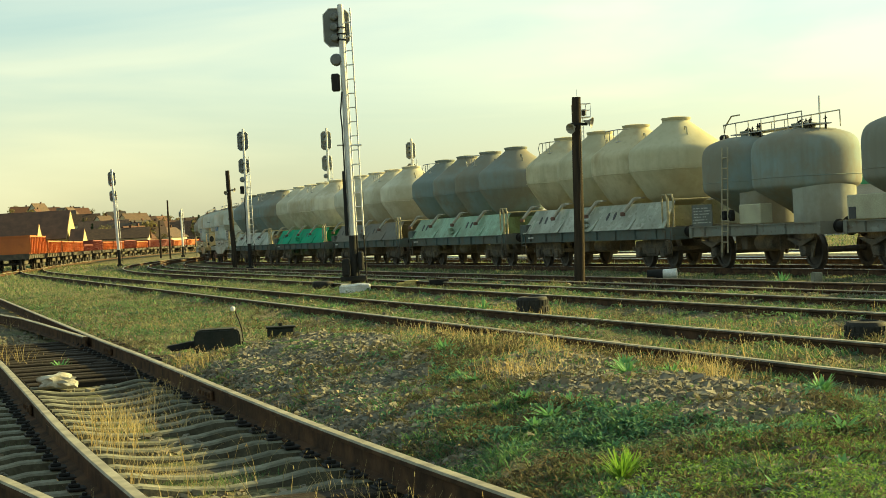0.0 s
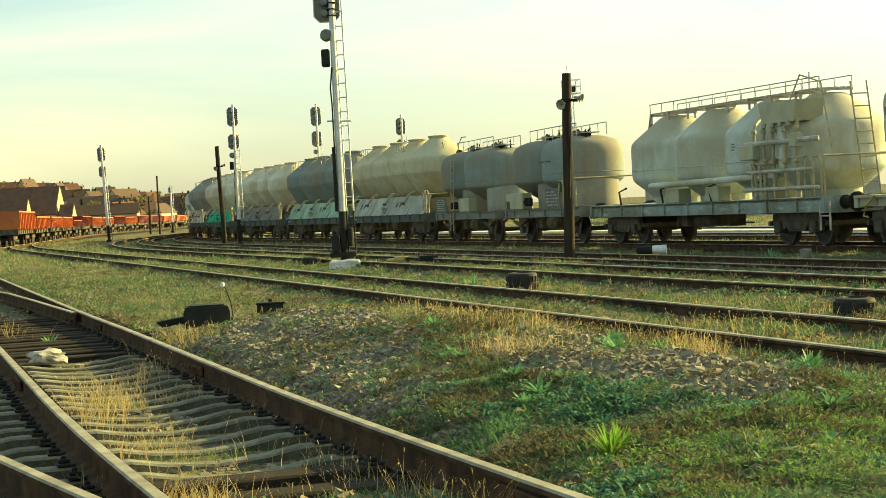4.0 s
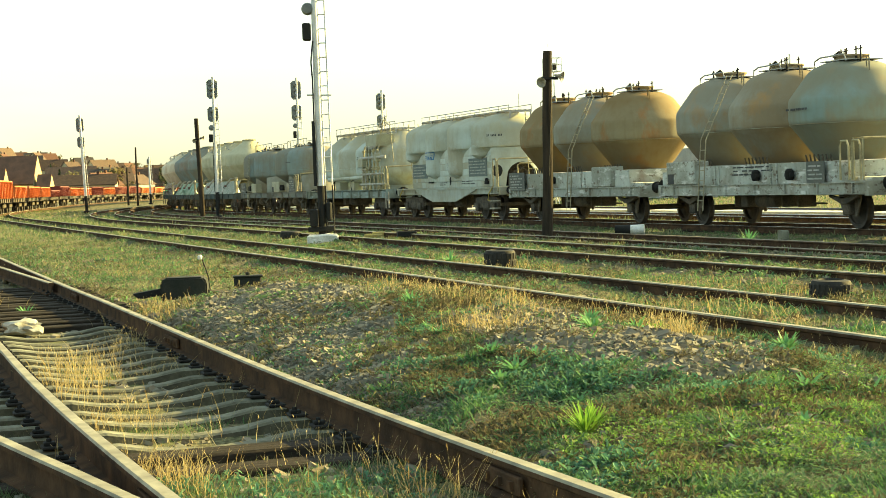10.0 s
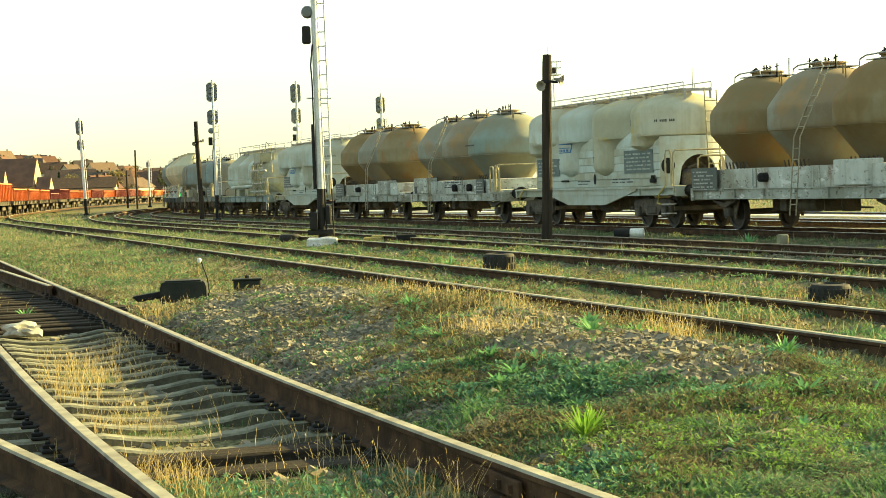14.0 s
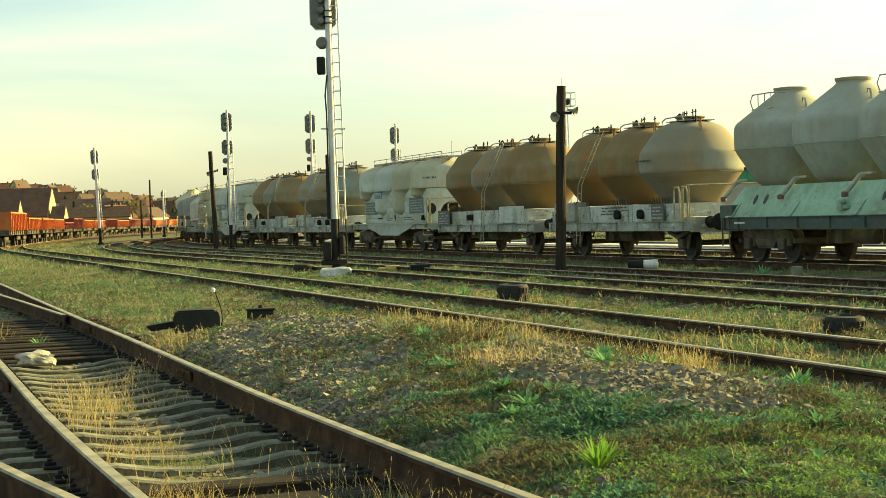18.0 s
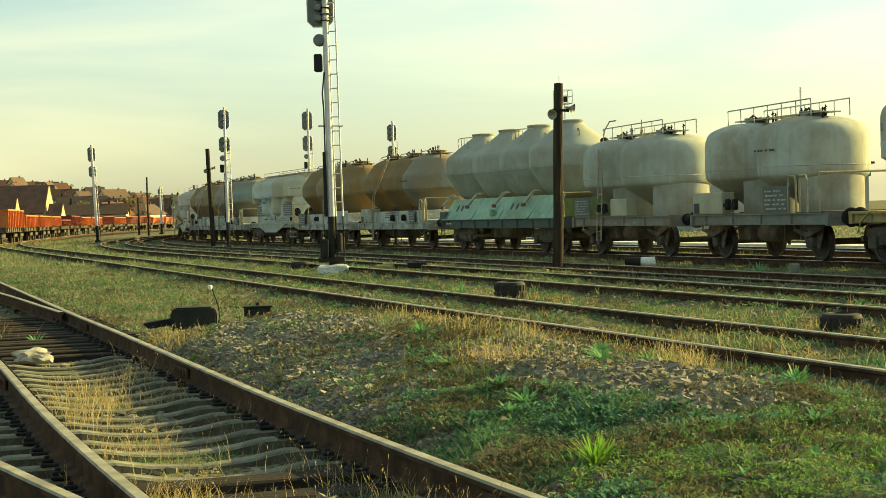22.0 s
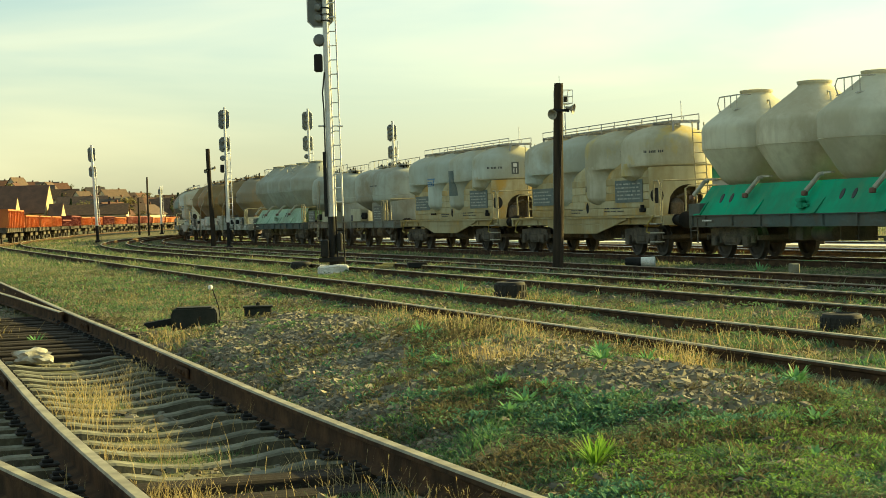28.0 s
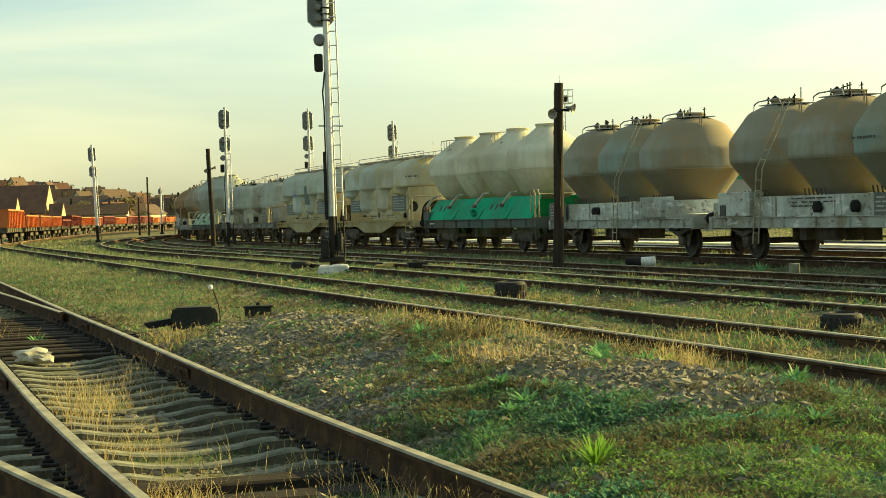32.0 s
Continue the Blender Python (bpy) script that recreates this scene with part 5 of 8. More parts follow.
    frame_box(w, length, BEAM_BLUE, 0.84, 1.2, 1.4)
    ladder(w, "step", (15.3, -1.44, 0.4), (15.3, -1.44, 1.1), 0.45, 0.3, 0.025, PIPE_GREY)
    for x in (2.3, 13.2):
        bogie(w, x)
    brake_gear(w, 7.5, 0.2)
    buffers(w, length)
    return w


# the train, from the far end to the near one: where each wagon starts along it, and the wagon
TRAIN = [
    (-93.4, barrel_wagon("two-axle three-silo cement wagon, rust stained, close coupled", TANK_RUST, False)),
    (-79.4, hanging_wagon("dusty white bogie cement wagon with hanging side cylinders", TANK_WHITE, TANK_CREAM)),
    (-65.5, hanging_wagon("dusty white bogie cement wagon with hanging side cylinders", TANK_WHITE, TANK_WHITE)),
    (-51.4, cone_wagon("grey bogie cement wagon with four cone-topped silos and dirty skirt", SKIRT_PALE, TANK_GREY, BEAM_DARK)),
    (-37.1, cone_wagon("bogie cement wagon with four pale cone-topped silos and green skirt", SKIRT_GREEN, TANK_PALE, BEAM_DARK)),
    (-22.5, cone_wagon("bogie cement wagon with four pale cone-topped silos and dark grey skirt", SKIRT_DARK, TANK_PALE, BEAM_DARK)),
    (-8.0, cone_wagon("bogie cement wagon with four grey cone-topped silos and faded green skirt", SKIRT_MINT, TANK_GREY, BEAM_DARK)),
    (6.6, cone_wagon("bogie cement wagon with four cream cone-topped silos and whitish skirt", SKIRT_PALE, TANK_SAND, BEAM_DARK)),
    (20.7, dome_wagon("two-axle cement wagon with two dark blue-grey domed tanks", TANK_GREY, True)),
    (29.2, dome_wagon("two-axle cement wagon with two dark blue-grey domed tanks and railed platform", TANK_GREY, False)),
    (37.5, piped_wagon("bogie flat wagon with four white silos and yellowish pipe tower")),
    (53.3, hanging_wagon("white bogie cement wagon with hanging side cylinders and blue emblem", TANK_WHITE, TANK_WHITE)),
    (67.25, barrel_wagon("two-axle cement wagon with three rusty grey barrel tanks on white beam", TANK_RUST, True)),
    (79.45, barrel_wagon("two-axle cement wagon with three faded blue rusty tanks and railed platform", TANK_RUST_LIGHT, False)),
    (91.5, hanging_wagon("white bogie cement wagon streaked with yellow, blue emblem", TANK_WHITE, TANK_WHITE, 1, False, TANK_YELLOWED)),
    (105.35, barrel_wagon("two-axle cement wagon with three brownish barrel tanks on white beam", TANK_RUST, True)),
    (117.7, barrel_wagon("two-axle cement wagon with three rust-blotched tanks and railed platform", TANK_RUST, False)),
    (130.35, cone_wagon("bogie cement wagon with four greenish-grey cone-topped silos and mint skirt", SKIRT_MINT, TANK_LIGHT, BEAM_DARK)),
    (144.2, dome_wagon("two-axle cement wagon with two light blue-grey domed tanks", TANK_LIGHT, True)),
    (152.85, dome_wagon("two-axle cement wagon with two light grey domed tanks and railed platform", TANK_LIGHT, False)),
    (161.0, hanging_wagon("cream bogie cement wagon stained ochre, hanging side cylinders", TANK_WHITE, TANK_CREAM, 1, True)),
    (175.0, hanging_wagon("cream bogie cement wagon with dusty white drums, no emblem", TANK_WHITE, TANK_CREAM, 0, False, TANK_YELLOWED)),
    (189.6, cone_wagon("bogie cement wagon with four pale cone-topped silos and bright green skirt", SKIRT_GREEN, TANK_PALE, BEAM_DARK)),
    (203.65, barrel_wagon("two-axle cement wagon with three grey-blue barrel tanks on chipped white beam", TANK_RUST_LIGHT, True)),
    (215.55, barrel_wagon("two-axle cement wagon with three grey-blue barrel tanks and railed platform", TANK_RUST_LIGHT, False)),
    # two more wagons, always out of view, added to throw shade on the foreground
    (227.9, cone_wagon("unseen bogie cement wagon added to shade the foreground, four pale cone-topped silos and pale skirt", SKIRT_PALE, TANK_PALE, BEAM_DARK)),
    (242.2, cone_wagon("unseen bogie cement wagon added to shade the foreground, four grey cone-topped silos and dark grey skirt", SKIRT_DARK, TANK_GREY, BEAM_DARK)),
]
# ---- turnout rails beside the siding ----
def loose_rail(parent, pts, z=0.0, top=None):
    line = []
    for i, (a, q) in enumerate(pts):
        p = plan(a, q)
        d = (plan(*pts[min(i + 1, len(pts) - 1)]) - plan(*pts[max(i - 1, 0)])).normalized()
        line.append((p, d))
    return part("rail", rail_mesh(line, z, top or RAIL_TOP), None, parent)


turnout = group_of("turnout", "rusty hand-set turnout leading off the siding", "track", "tracks of the yard", "structure")
loose_rail(turnout, [(24.6, 2.325), (27, 2.24), (30, 2.14), (33.4, 2.0), (38, 1.6), (44, 0.9), (52, -0.4), (62, -2.6)])
loose_rail(turnout, [(24.6, 1.0), (27, 0.9), (30, 0.72), (33.4, 0.5), (38, 0.1), (44, -0.6), (52, -1.9), (62, -4.1)])
branch = group_of("turnout", "rusty crossing rails branching beside the siding", "track", "tracks of the yard", "structure")
loose_rail(branch, [(6.4, 1.02), (7.1, 0.9), (7.8, 0.78), (8.5, 0.65), (9.3, 0.51), (12, 0.03), (18, -1.05), (30, -3.2)], -0.008)
loose_rail(branch, [(5.0, -0.25), (8.5, -0.85), (12, -1.47), (18, -2.55), (30, -4.7)], -0.008)
for k in range(20):
    p = plan(8.6 + k * 0.56, -0.25 - 0.16 * 0.56 * k)
    part("sleeper", CONCRETE_SLEEPER if k < 12 else WOOD_SLEEPER, None, branch, at=pose(p.x, p.y, -0.075, 0, 0, HEADING + 9))


def clip_mesh():
    """A rail chair with its bolt and spring clip."""
    bm = bmesh.new()
    box(bm, -0.055, 0.055, -0.07, 0.07, 0, 0.018, 0.005)
    box(bm, -0.045, 0.02, -0.03, 0.03, 0.018, 0.04, 0.005)
    revolve(bm, [(0.014, 0.036), (0.014, 0.056), (0.005, 0.058)], -0.015, 0, 6)
    me = bpy.data.meshes.new("rail_clip")
    bm.to_mesh(me)
    bm.free()
    me.materials.append(DARK_IRON)
    return me


CLIP = clip_mesh()
siding = bpy.data.objects["railway_track"]
for k in range(42):
    a = 4.2 + 0.54 * k
    if a < 8.5:
        continue
    for q in (0.92, 2.42):
        for s in (-1, 1):
            p = plan(a, q + sway(a) + s * 0.115)
            part("rail_clip", CLIP, None, siding, at=pose(p.x, p.y, 0.004, 0, 0, HEADING + (0 if s < 0 else 180)))
for a in (7.1, 15.0, 22.4):
    for q in (0.92, 2.42):
        for s in (-1, 1):
            bm = bmesh.new()
            box(bm, -0.012, 0.012, -0.3, 0.3, -0.04, 0.04, 0.005)
            for y in (-0.22, -0.08, 0.08, 0.22):
                box(bm, -0.03, 0.03, y - 0.018, y + 0.018, -0.018, 0.018)
            p = plan(a, q + sway(a) + s * 0.032)
            part("fishplate", bm, RAIL_SIDE, siding, at=pose(p.x, p.y, 0.08, 0, 0, HEADING))

# ---- signals ----


def signal_head(parent, z, w, h, cx, lamps, x_off):
    """A backing plate with clipped corners, seen from behind, with its lamp housings."""
    c = min(w, h) * 0.22
    out = [(-w / 2 + c, -h / 2), (w / 2 - c, -h / 2), (w / 2, -h / 2 + c), (w / 2, h / 2 - c), (w / 2 - c, h / 2), (-w / 2 + c, h / 2), (-w / 2, h / 2 - c), (-w / 2, -h / 2 + c)]
    bm = bmesh.new()
    prism(bm, [(x_off + x, z + y) for x, y in out], 0.10, 0.125)
    head = part("signal_head", bm, SIGNAL_GREY, parent)
    bm = bmesh.new()
    rim = [(x_off + x, 0.095, z + y) for x, y in out]
    tube(bm, rim + [rim[0]], 0.014, 5)
    part("rim", bm, MAST_PAINT, head)
    for k in range(lamps):
        zz = z + (k - (lamps - 1) / 2) * h * 0.78 / max(1, lamps - 0.2)
        bm = bmesh.new()
        revolve(bm, [(0.02, -0.12), (0.07, -0.11), (0.095, -0.02), (0.1, 0.1), (0.1, 0.16)], x_off - 0.05, 0, 14, "y")
        bmesh.ops.translate(bm, vec=(0, 0.0, zz), verts=bm.verts[:])
        part("lamp_housing", bm, SIGNAL_GREY, head, smooth_it=True)
    return head


def signal(label, x, y, z, height, heads, black=1.35, r=0.085, extras=True, turn=0.0, lean=0.0, x_off=-0.05):
    s = group_of("railway_signal", label, "railway signal", "yard light signals", at=pose(x, y, z, 0, lean, turn))
    bm = bmesh.new()
    revolve(bm, [(r, black), (r, black + 0.02), (r * 0.78, height), (r * 0.3, height + 0.02)], 0, 0, 16)
    part("mast", bm, MAST_PAINT, s, smooth_it=True)
    bm = bmesh.new()
    revolve(bm, [(r * 1.02, 0.0), (r * 1.02, black)], 0, 0, 16)
    box(bm, -0.2, 0.2, -0.2, 0.2, -0.1, 0.08, 0.02)
    part("mast_foot", bm, DARK_IRON, s)
    for zz, w, h, lamps in heads:
        signal_head(s, zz, w, h, 0, lamps, x_off)
    low = heads[-1][0] - heads[-1][2] / 2
    ladder(s, "ladder", (0.19, 0.0, black), (0.15, 0.0, low + 0.9), 0.17, 0.34, 0.02, MAST_PAINT)
    ladder(s, "ladder_foot", (0.2, 0.0, 0.05), (0.19, 0.0, black), 0.17, 0.34, 0.018, DARK_IRON)
    if extras:
        bm = bmesh.new()
        revolve(bm, [(0.02, -0.1), (0.12, -0.08), (0.15, 0.02), (0.15, 0.1)], -0.16, 0, 16, "y")
        bmesh.ops.translate(bm, vec=(0, 0, low - 0.32), verts=bm.verts[:])
        part("round_lamp", bm, SIGNAL_GREY, s, smooth_it=True)
        bm = bmesh.new()
        box(bm, -0.3, -0.1, -0.1, 0.14, low - 1.08, low - 0.66, 0.03)
        part("route_indicator", bm, DARK_IRON, s)
        bm = bmesh.new()
        tube(bm, [(-0.06, -0.07, low - 1.1), (-0.12, -0.07, low - 1.6), (-0.1, -0.07, low - 2.0), (-0.1, -0.07, black)], 0.02, 6)
        part("conduit", bm, DARK_IRON, s)
    return s


sig = signal("tall silver signal mast with ladder and black foot, seen from behind", -2.65, 41.95, -0.02, 6.95, [(6.42, 0.62, 0.92, 3)], 1.4, 0.088, x_off=-0.12)
bm = bmesh.new()
box(bm, -0.16, -0.1, -0.12, 0.0, 1.4, 2.95)
part("cable_box", bm, DARK_IRON, sig)
bm = bmesh.new()
tube(bm, [(-0.25, 0, 3.58), (0.34, 0, 3.56)], 0.022, 6)
part("ladder_bracket", bm, MAST_PAINT, sig)
bm = bmesh.new()
box(bm, -0.34, 0.3, -0.15, 0.1, 0.3, 0.42, 0.02)
box(bm, -0.28, -0.1, -0.2, 0.15, 0.42, 0.85, 0.03)
box(bm, 0.12, 0.24, -0.15, 0.15, 0.55, 1.0, 0.03)
part("cable_cabinet", bm, DARK_IRON, sig)
for k, z in enumerate((6.1, 6.25, 6.4)):
    bm = bmesh.new()
    tube(bm, [(0.11 * math.cos(j * math.tau / 12), 0.11 * math.sin(j * math.tau / 12), z) for j in range(13)], 0.014, 4)
    part("clamp", bm, DARK_IRON, sig)
signal("slim silver signal mast with two grey heads, black foot", -11.28, 91.9, -0.05, 7.35, [(6.72, 0.56, 1.0, 3), (5.4, 0.56, 0.78, 2)], 1.3, 0.08)
signal("slim silver signal mast with two grey heads behind the train", -8.1, 108.0, -0.25, 8.35, [(7.6, 0.62, 1.15, 3), (6.2, 0.62, 0.95, 2)], 1.4, 0.09)
signal("slim silver signal mast with two grey heads behind the train", -2.4, 90.0, -0.25, 6.45, [(5.85, 0.46, 0.86, 3), (4.85, 0.44, 0.68, 2)], 1.3, 0.08)
signal("leaning silver signal mast with two grey heads, black foot", -29.0, 146.8, -0.05, 8.1, [(7.3, 0.62, 1.2, 3), (5.85, 0.62, 0.9, 2)], 1.3, 0.13, False, 0.0, -2.0)
signal("small distant silver signal post with white foot", -29.6, 184.0, 0.2, 4.9, [(4.4, 0.4, 0.6, 2)], 1.0, 0.10, False)

# ---- poles ----
HORN_GREY = mat("faded_horn_paint", (0.30, 0.28, 0.22), (0.2, 0.18, 0.14), 4, 0.6)


def horn(parent, p, d, size):
    d = Vector(d).normalized()
    bm = bmesh.new()
    revolve(bm, [(0.03, -0.1), (0.05, -0.08), (0.05, 0.0), (0.07, 0.08), (0.12, 0.16), (0.19, 0.22), (0.2, 0.22), (0.18, 0.2), (0.05, 0.06)], 0, 0, 18)
    m = Matrix.Translation(p) @ d.to_track_quat("Z", "Y").to_matrix().to_4x4() @ Matrix.Diagonal((size, size, size, 1))
    bmesh.ops.transform(bm, matrix=m, verts=bm.verts[:])
    return part("loudspeaker", bm, HORN_GREY, parent, smooth_it=True)


def wood_pole(label, x, y, z, h, r, lean_x, lean_y, horns):
    s = group_of("wooden_pole", label, "pole", "wooden yard poles", at=pose(x, y, z, lean_y, lean_x, 20))
    bm = bmesh.new()
    rings = []
    for k in range(13):
        t = k / 12
        ring = []
        for j in range(14):
            a = j * math.tau / 14
            rr = r * (1 - 0.18 * t) * (1 + 0.06 * noise.noise((math.cos(a) * 1.5, math.sin(a) * 1.5, t * 3 + x)))
            ring.append(bm.verts.new((rr * math.cos(a) + 0.012 * math.sin(t * 6), rr * math.sin(a), h * t)))
        rings.append(ring)
    for r0, r1 in zip(rings, rings[1:]):
        for j in range(14):
            bm.faces.new((r0[j], r0[(j + 1) % 14], r1[(j + 1) % 14], r1[j]))
    bm.faces.new(rings[-1])
    part("post", bm, POLE_WOOD, s, smooth_it=True)
    if horns:
        zz = h - horns
        bm = bmesh.new()
        box(bm, -0.2, 0.2, -r - 0.03, -r + 0.02, zz - 0.03, zz + 0.03)
        part("bracket", bm, DARK_IRON, s)
        horn(s, (-0.15, -r - 0.02, zz - 0.08), (-0.7, -0.5, -0.2), 0.6)
        horn(s, (0.17, -r - 0.02, zz + 0.06), (0.7, -0.6, -0.2), 0.62)
        bm = bmesh.new()
        tube(bm, [(0, -r - 0.02, zz), (0.02, -r - 0.02, zz - 0.5), (-0.02, -r - 0.015, zz * 0.4)], 0.012, 5)
        part("cable", bm, DARK_IRON, s)
    return s


wood_pole("thick weathered wooden pole with two loudspeaker horns", 2.6, 39.75, -0.05, 4.3, 0.125, 2.2, 0, 0.62)
wood_pole("reddish-brown wooden pole with two loudspeaker horns", -12.85, 97.8, -0.1, 5.5, 0.14, -1.6, 0, 1.15)
wood_pole("thin distant wooden pole", -28.6, 170.0, 0.1, 5.7, 0.10, 0, 0, 0)
wood_pole("thin distant wooden pole", -31.6, 182.0, 0.1, 3.9, 0.11, 0, 0, 0)
wood_pole("thin distant wooden pole", -29.0, 205.0, 0.4, 5.2, 0.13, 0, 0, 0)

tower = group_of("floodlight_tower", "white lattice tower with a railed basket on top", "tower", at=pose(6.6, 95, -0.25, 0, 0, 15))
for sx in (-1, 1):
    for sy in (-1, 1):
        bm = bmesh.new()
        tube(bm, [(sx * 0.28, sy * 0.28, 0), (sx * 0.2, sy * 0.2, 7.4)], 0.03, 5)
        part("leg", bm, MAST_PAINT, tower)
for k in range(14):
    bm = bmesh.new()
    z = 0.5 * k + 0.2
    w = 0.28 - 0.08 * z / 7.4
    for s in (-1, 1):
        tube(bm, [(-w, s * w, z), (w, s * w, z + 0.5)], 0.015, 4)
        tube(bm, [(s * w, -w, z), (s * w, w, z + 0.5)], 0.015, 4)
    part("lattice", bm, MAST_PAINT, tower)
part("basket_floor", box(bmesh.new(), -0.2, 0.6, -0.4, 0.4, 7.35, 7.4), MAST_PAINT, tower)
for z in (7.75, 8.1):
    part("basket_rail", tube(bmesh.new(), [(-0.2, -0.4, z), (0.6, -0.4, z), (0.6, 0.4, z), (-0.2, 0.4, z), (-0.2, -0.4, z)], 0.02, 5), MAST_PAINT, tower)
for x in (-0.2, 0.07, 0.34, 0.6):
    for y in (-0.4, 0.4):
        part("basket_post", tube(bmesh.new(), [(x, y, 7.4), (x, y, 8.1)], 0.016, 5), MAST_PAINT, tower)
bm = bmesh.new()
box(bm, 0.1, 0.35, -0.3, -0.1, 7.45, 7.8, 0.03)
part("floodlight", bm, DARK_IRON, tower)
tube_bm = bmesh.new()
tube(tube_bm, [(0, 0, 7.4), (0, 0, 8.9)], 0.015, 5)
part("lightning_rod", tube_bm, MAST_PAINT, tower)
mast = tagged(part("antenna_mast", tube(bmesh.new(), [(22.8, 110, -0.3), (22.8, 110, 6.4), (22.82, 110, 8.6)], 0.06, 6), MAST_PAINT), "thin pale antenna mast behind the running tracks", "antenna")

# ---- point machine and things on the ground ----
LID_GREEN = mat("dark_green_black_paint", (0.016, 0.02, 0.017), (0.03, 0.032, 0.026), 4, 0.8, 0.0, 0.15)
RUBBER = mat("old_tyre_rubber", (0.02, 0.021, 0.02), (0.035, 0.035, 0.032), 8, 0.75, 0, 0.4)
PLASTIC_WHITE = mat("dirty_white_sheet", (0.72, 0.72, 0.68), (0.55, 0.54, 0.48), 6, 0.5, 0, 0.3)
SACK_WHITE = mat("cracked_white_sack", (0.5, 0.5, 0.42), (0.22, 0.2, 0.14), 6, 0.6, 0, 0.5)

pm = group_of("point_machine", "black iron point machine with rounded lid on timbers", "point machine", at=pose(-3.04, 21.2, 0.0, 0, 0, 4))
bm = bmesh.new()
prism(bm, [(-0.28, 0.03), (0.28, 0.03), (0.28, 0.27), (0.23, 0.33), (-0.23, 0.33), (-0.28, 0.27)], -0.2, 0.2)
bmesh.ops.bevel(bm, geom=bm.edges[:], offset=0.02, segments=2, affect="EDGES")
part("housing", bm, LID_GREEN, pm, smooth_it=True)
bm = bmesh.new()
box(bm, -0.29, 0.29, -0.22, 0.22, 0.0, 0.05, 0.01)
part("base_plate", bm, DARK_IRON, pm)
bm = bmesh.new()
box(bm, 0.06, 0.08, -0.215, -0.2, 0.18, 0.22)
part("keyhole", bm, RAIL_SIDE, pm)
bm = bmesh.new()
prism(bm, [(-0.62, 0.15), (-0.28, 0.2), (-0.28, 0.12), (-0.55, 0.08)], -0.1, 0.12)
part("side_flap", bm, DARK_IRON, pm)
bm = bmesh.new()
tube(bm, [(0.28, 0, 0.14), (0.6, 0.6, 0.1), (0.66, 1.6, 0.06)], 0.025, 6)
part("drive_rod", bm, DARK_IRON, pm)
for y in (-0.25, 0.25):
    bm = bmesh.new()
    box(bm, -1.5, 0.5, y - 0.12, y + 0.12, -0.08, 0.02, 0.01)
    part("timber", bm, OLD_WOOD, pm)
pb = group_of("junction_box", "small black cable junction box in the grass", "cable box", at=pose(-2.5, 23.35, 0.0, 0, 0, 6))
bm = bmesh.new()
box(bm, -0.185, 0.185, -0.13, 0.13, 0.0, 0.2, 0.02)
part("housing", bm, LID_GREEN, pb)
bm = bmesh.new()
box(bm, -0.2, 0.2, -0.145, 0.145, 0.19, 0.215, 0.008)
revolve(bm, [(0.03, 0.21), (0.03, 0.25), (0.01, 0.26)], 0.0, 0, 8)
part("lid", bm, LID_GREEN, pb)
lantern = group_of("point_lantern", "small white point lantern on a bent wire", "lantern", at=pose(-2.95, 22.0, 0.0))
part("wire", tube(bmesh.new(), [(0.14, -0.1, 0.0), (0.1, -0.05, 0.3), (0.02, 0, 0.52)], 0.008, 5), DARK_IRON, lantern)
bm = bmesh.new()
revolve(bm, [(0.012, 0.5), (0.028, 0.505), (0.03, 0.54), (0.02, 0.555), (0.006, 0.56)], 0, 0, 12)
part("lamp", bm, PLASTIC_WHITE, lantern, smooth_it=True)


def tyre(label, x, y, r, h, turn=0.0):
    t = group_of("tyre", label, "tyre", "discarded tyres", at=pose(x, y, land(x, y) - 0.02, 2, 1, turn))
    prof = [(r * 0.55, 0.02), (r * 0.62, 0.0), (r * 0.92, 0.015), (r, 0.05), (r, h - 0.05), (r * 0.92, h - 0.012), (r * 0.62, h), (r * 0.55, h - 0.02), (r * 0.55, 0.02)]
    bm = bmesh.new()
    n = 32
    rings = [[bm.verts.new((rr * math.cos(k * math.tau / n), rr * math.sin(k * math.tau / n), z)) for k in range(n)] for rr, z in prof[:-1]]
    for i in range(len(rings)):
        r0, r1 = rings[i], rings[(i + 1) % len(rings)]
        for k in range(n):
            bm.faces.new((r0[k], r0[(k + 1) % n], r1[(k + 1) % n], r1[k]))
    part("carcass", bm, RUBBER, t, smooth_it=True)
    bm = bmesh.new()
    for k in range(22):
        a = k * math.tau / 22
        for z0, z1 in ((0.05, h * 0.45), (h * 0.55, h - 0.05)):
            m = Matrix.Rotation(a + (0.07 if z0 > 0.06 else 0), 4, "Z") @ Matrix.Translation((r, 0, (z0 + z1) / 2)) @ Matrix.Diagonal((0.025, r * 0.17, z1 - z0, 1))
            bmesh.ops.create_cube(bm, size=1.0, matrix=m)
    tr = part("tread", bm, RUBBER, t)
    tr["kind"] = "stuff"
    return t


tyre("old black tyre lying flat in the grass beside the rail", 1.03, 27.3, 0.24, 0.30)
tyre("old black tyre lying flat by the yard track", 4.24, 18.65, 0.22, 0.22, 20)
tyre("old black tyre lying in weeds near the signal", -3.7, 45.3, 0.26, 0.22, 40)
bm = bmesh.new()
box(bm, -0.23, 0.23, -0.12, 0.12, 0.1, 0.24, 0.02)
for x in (-0.17, 0.17):
    box(bm, x - 0.04, x + 0.04, -0.1, 0.1, 0.0, 0.1)
tagged(part("cable_box", bm, DARK_IRON, at=pose(-0.62, 41.2, 0, 0, 0, 10)), "small black iron box on two feet", "cable box")
bm = bmesh.new()
box(bm, -0.25, 0.25, -0.14, 0.14, 0.0, 0.16, 0.03)
box(bm, -0.05, 0.28, -0.1, 0.1, 0.14, 0.2, 0.02)
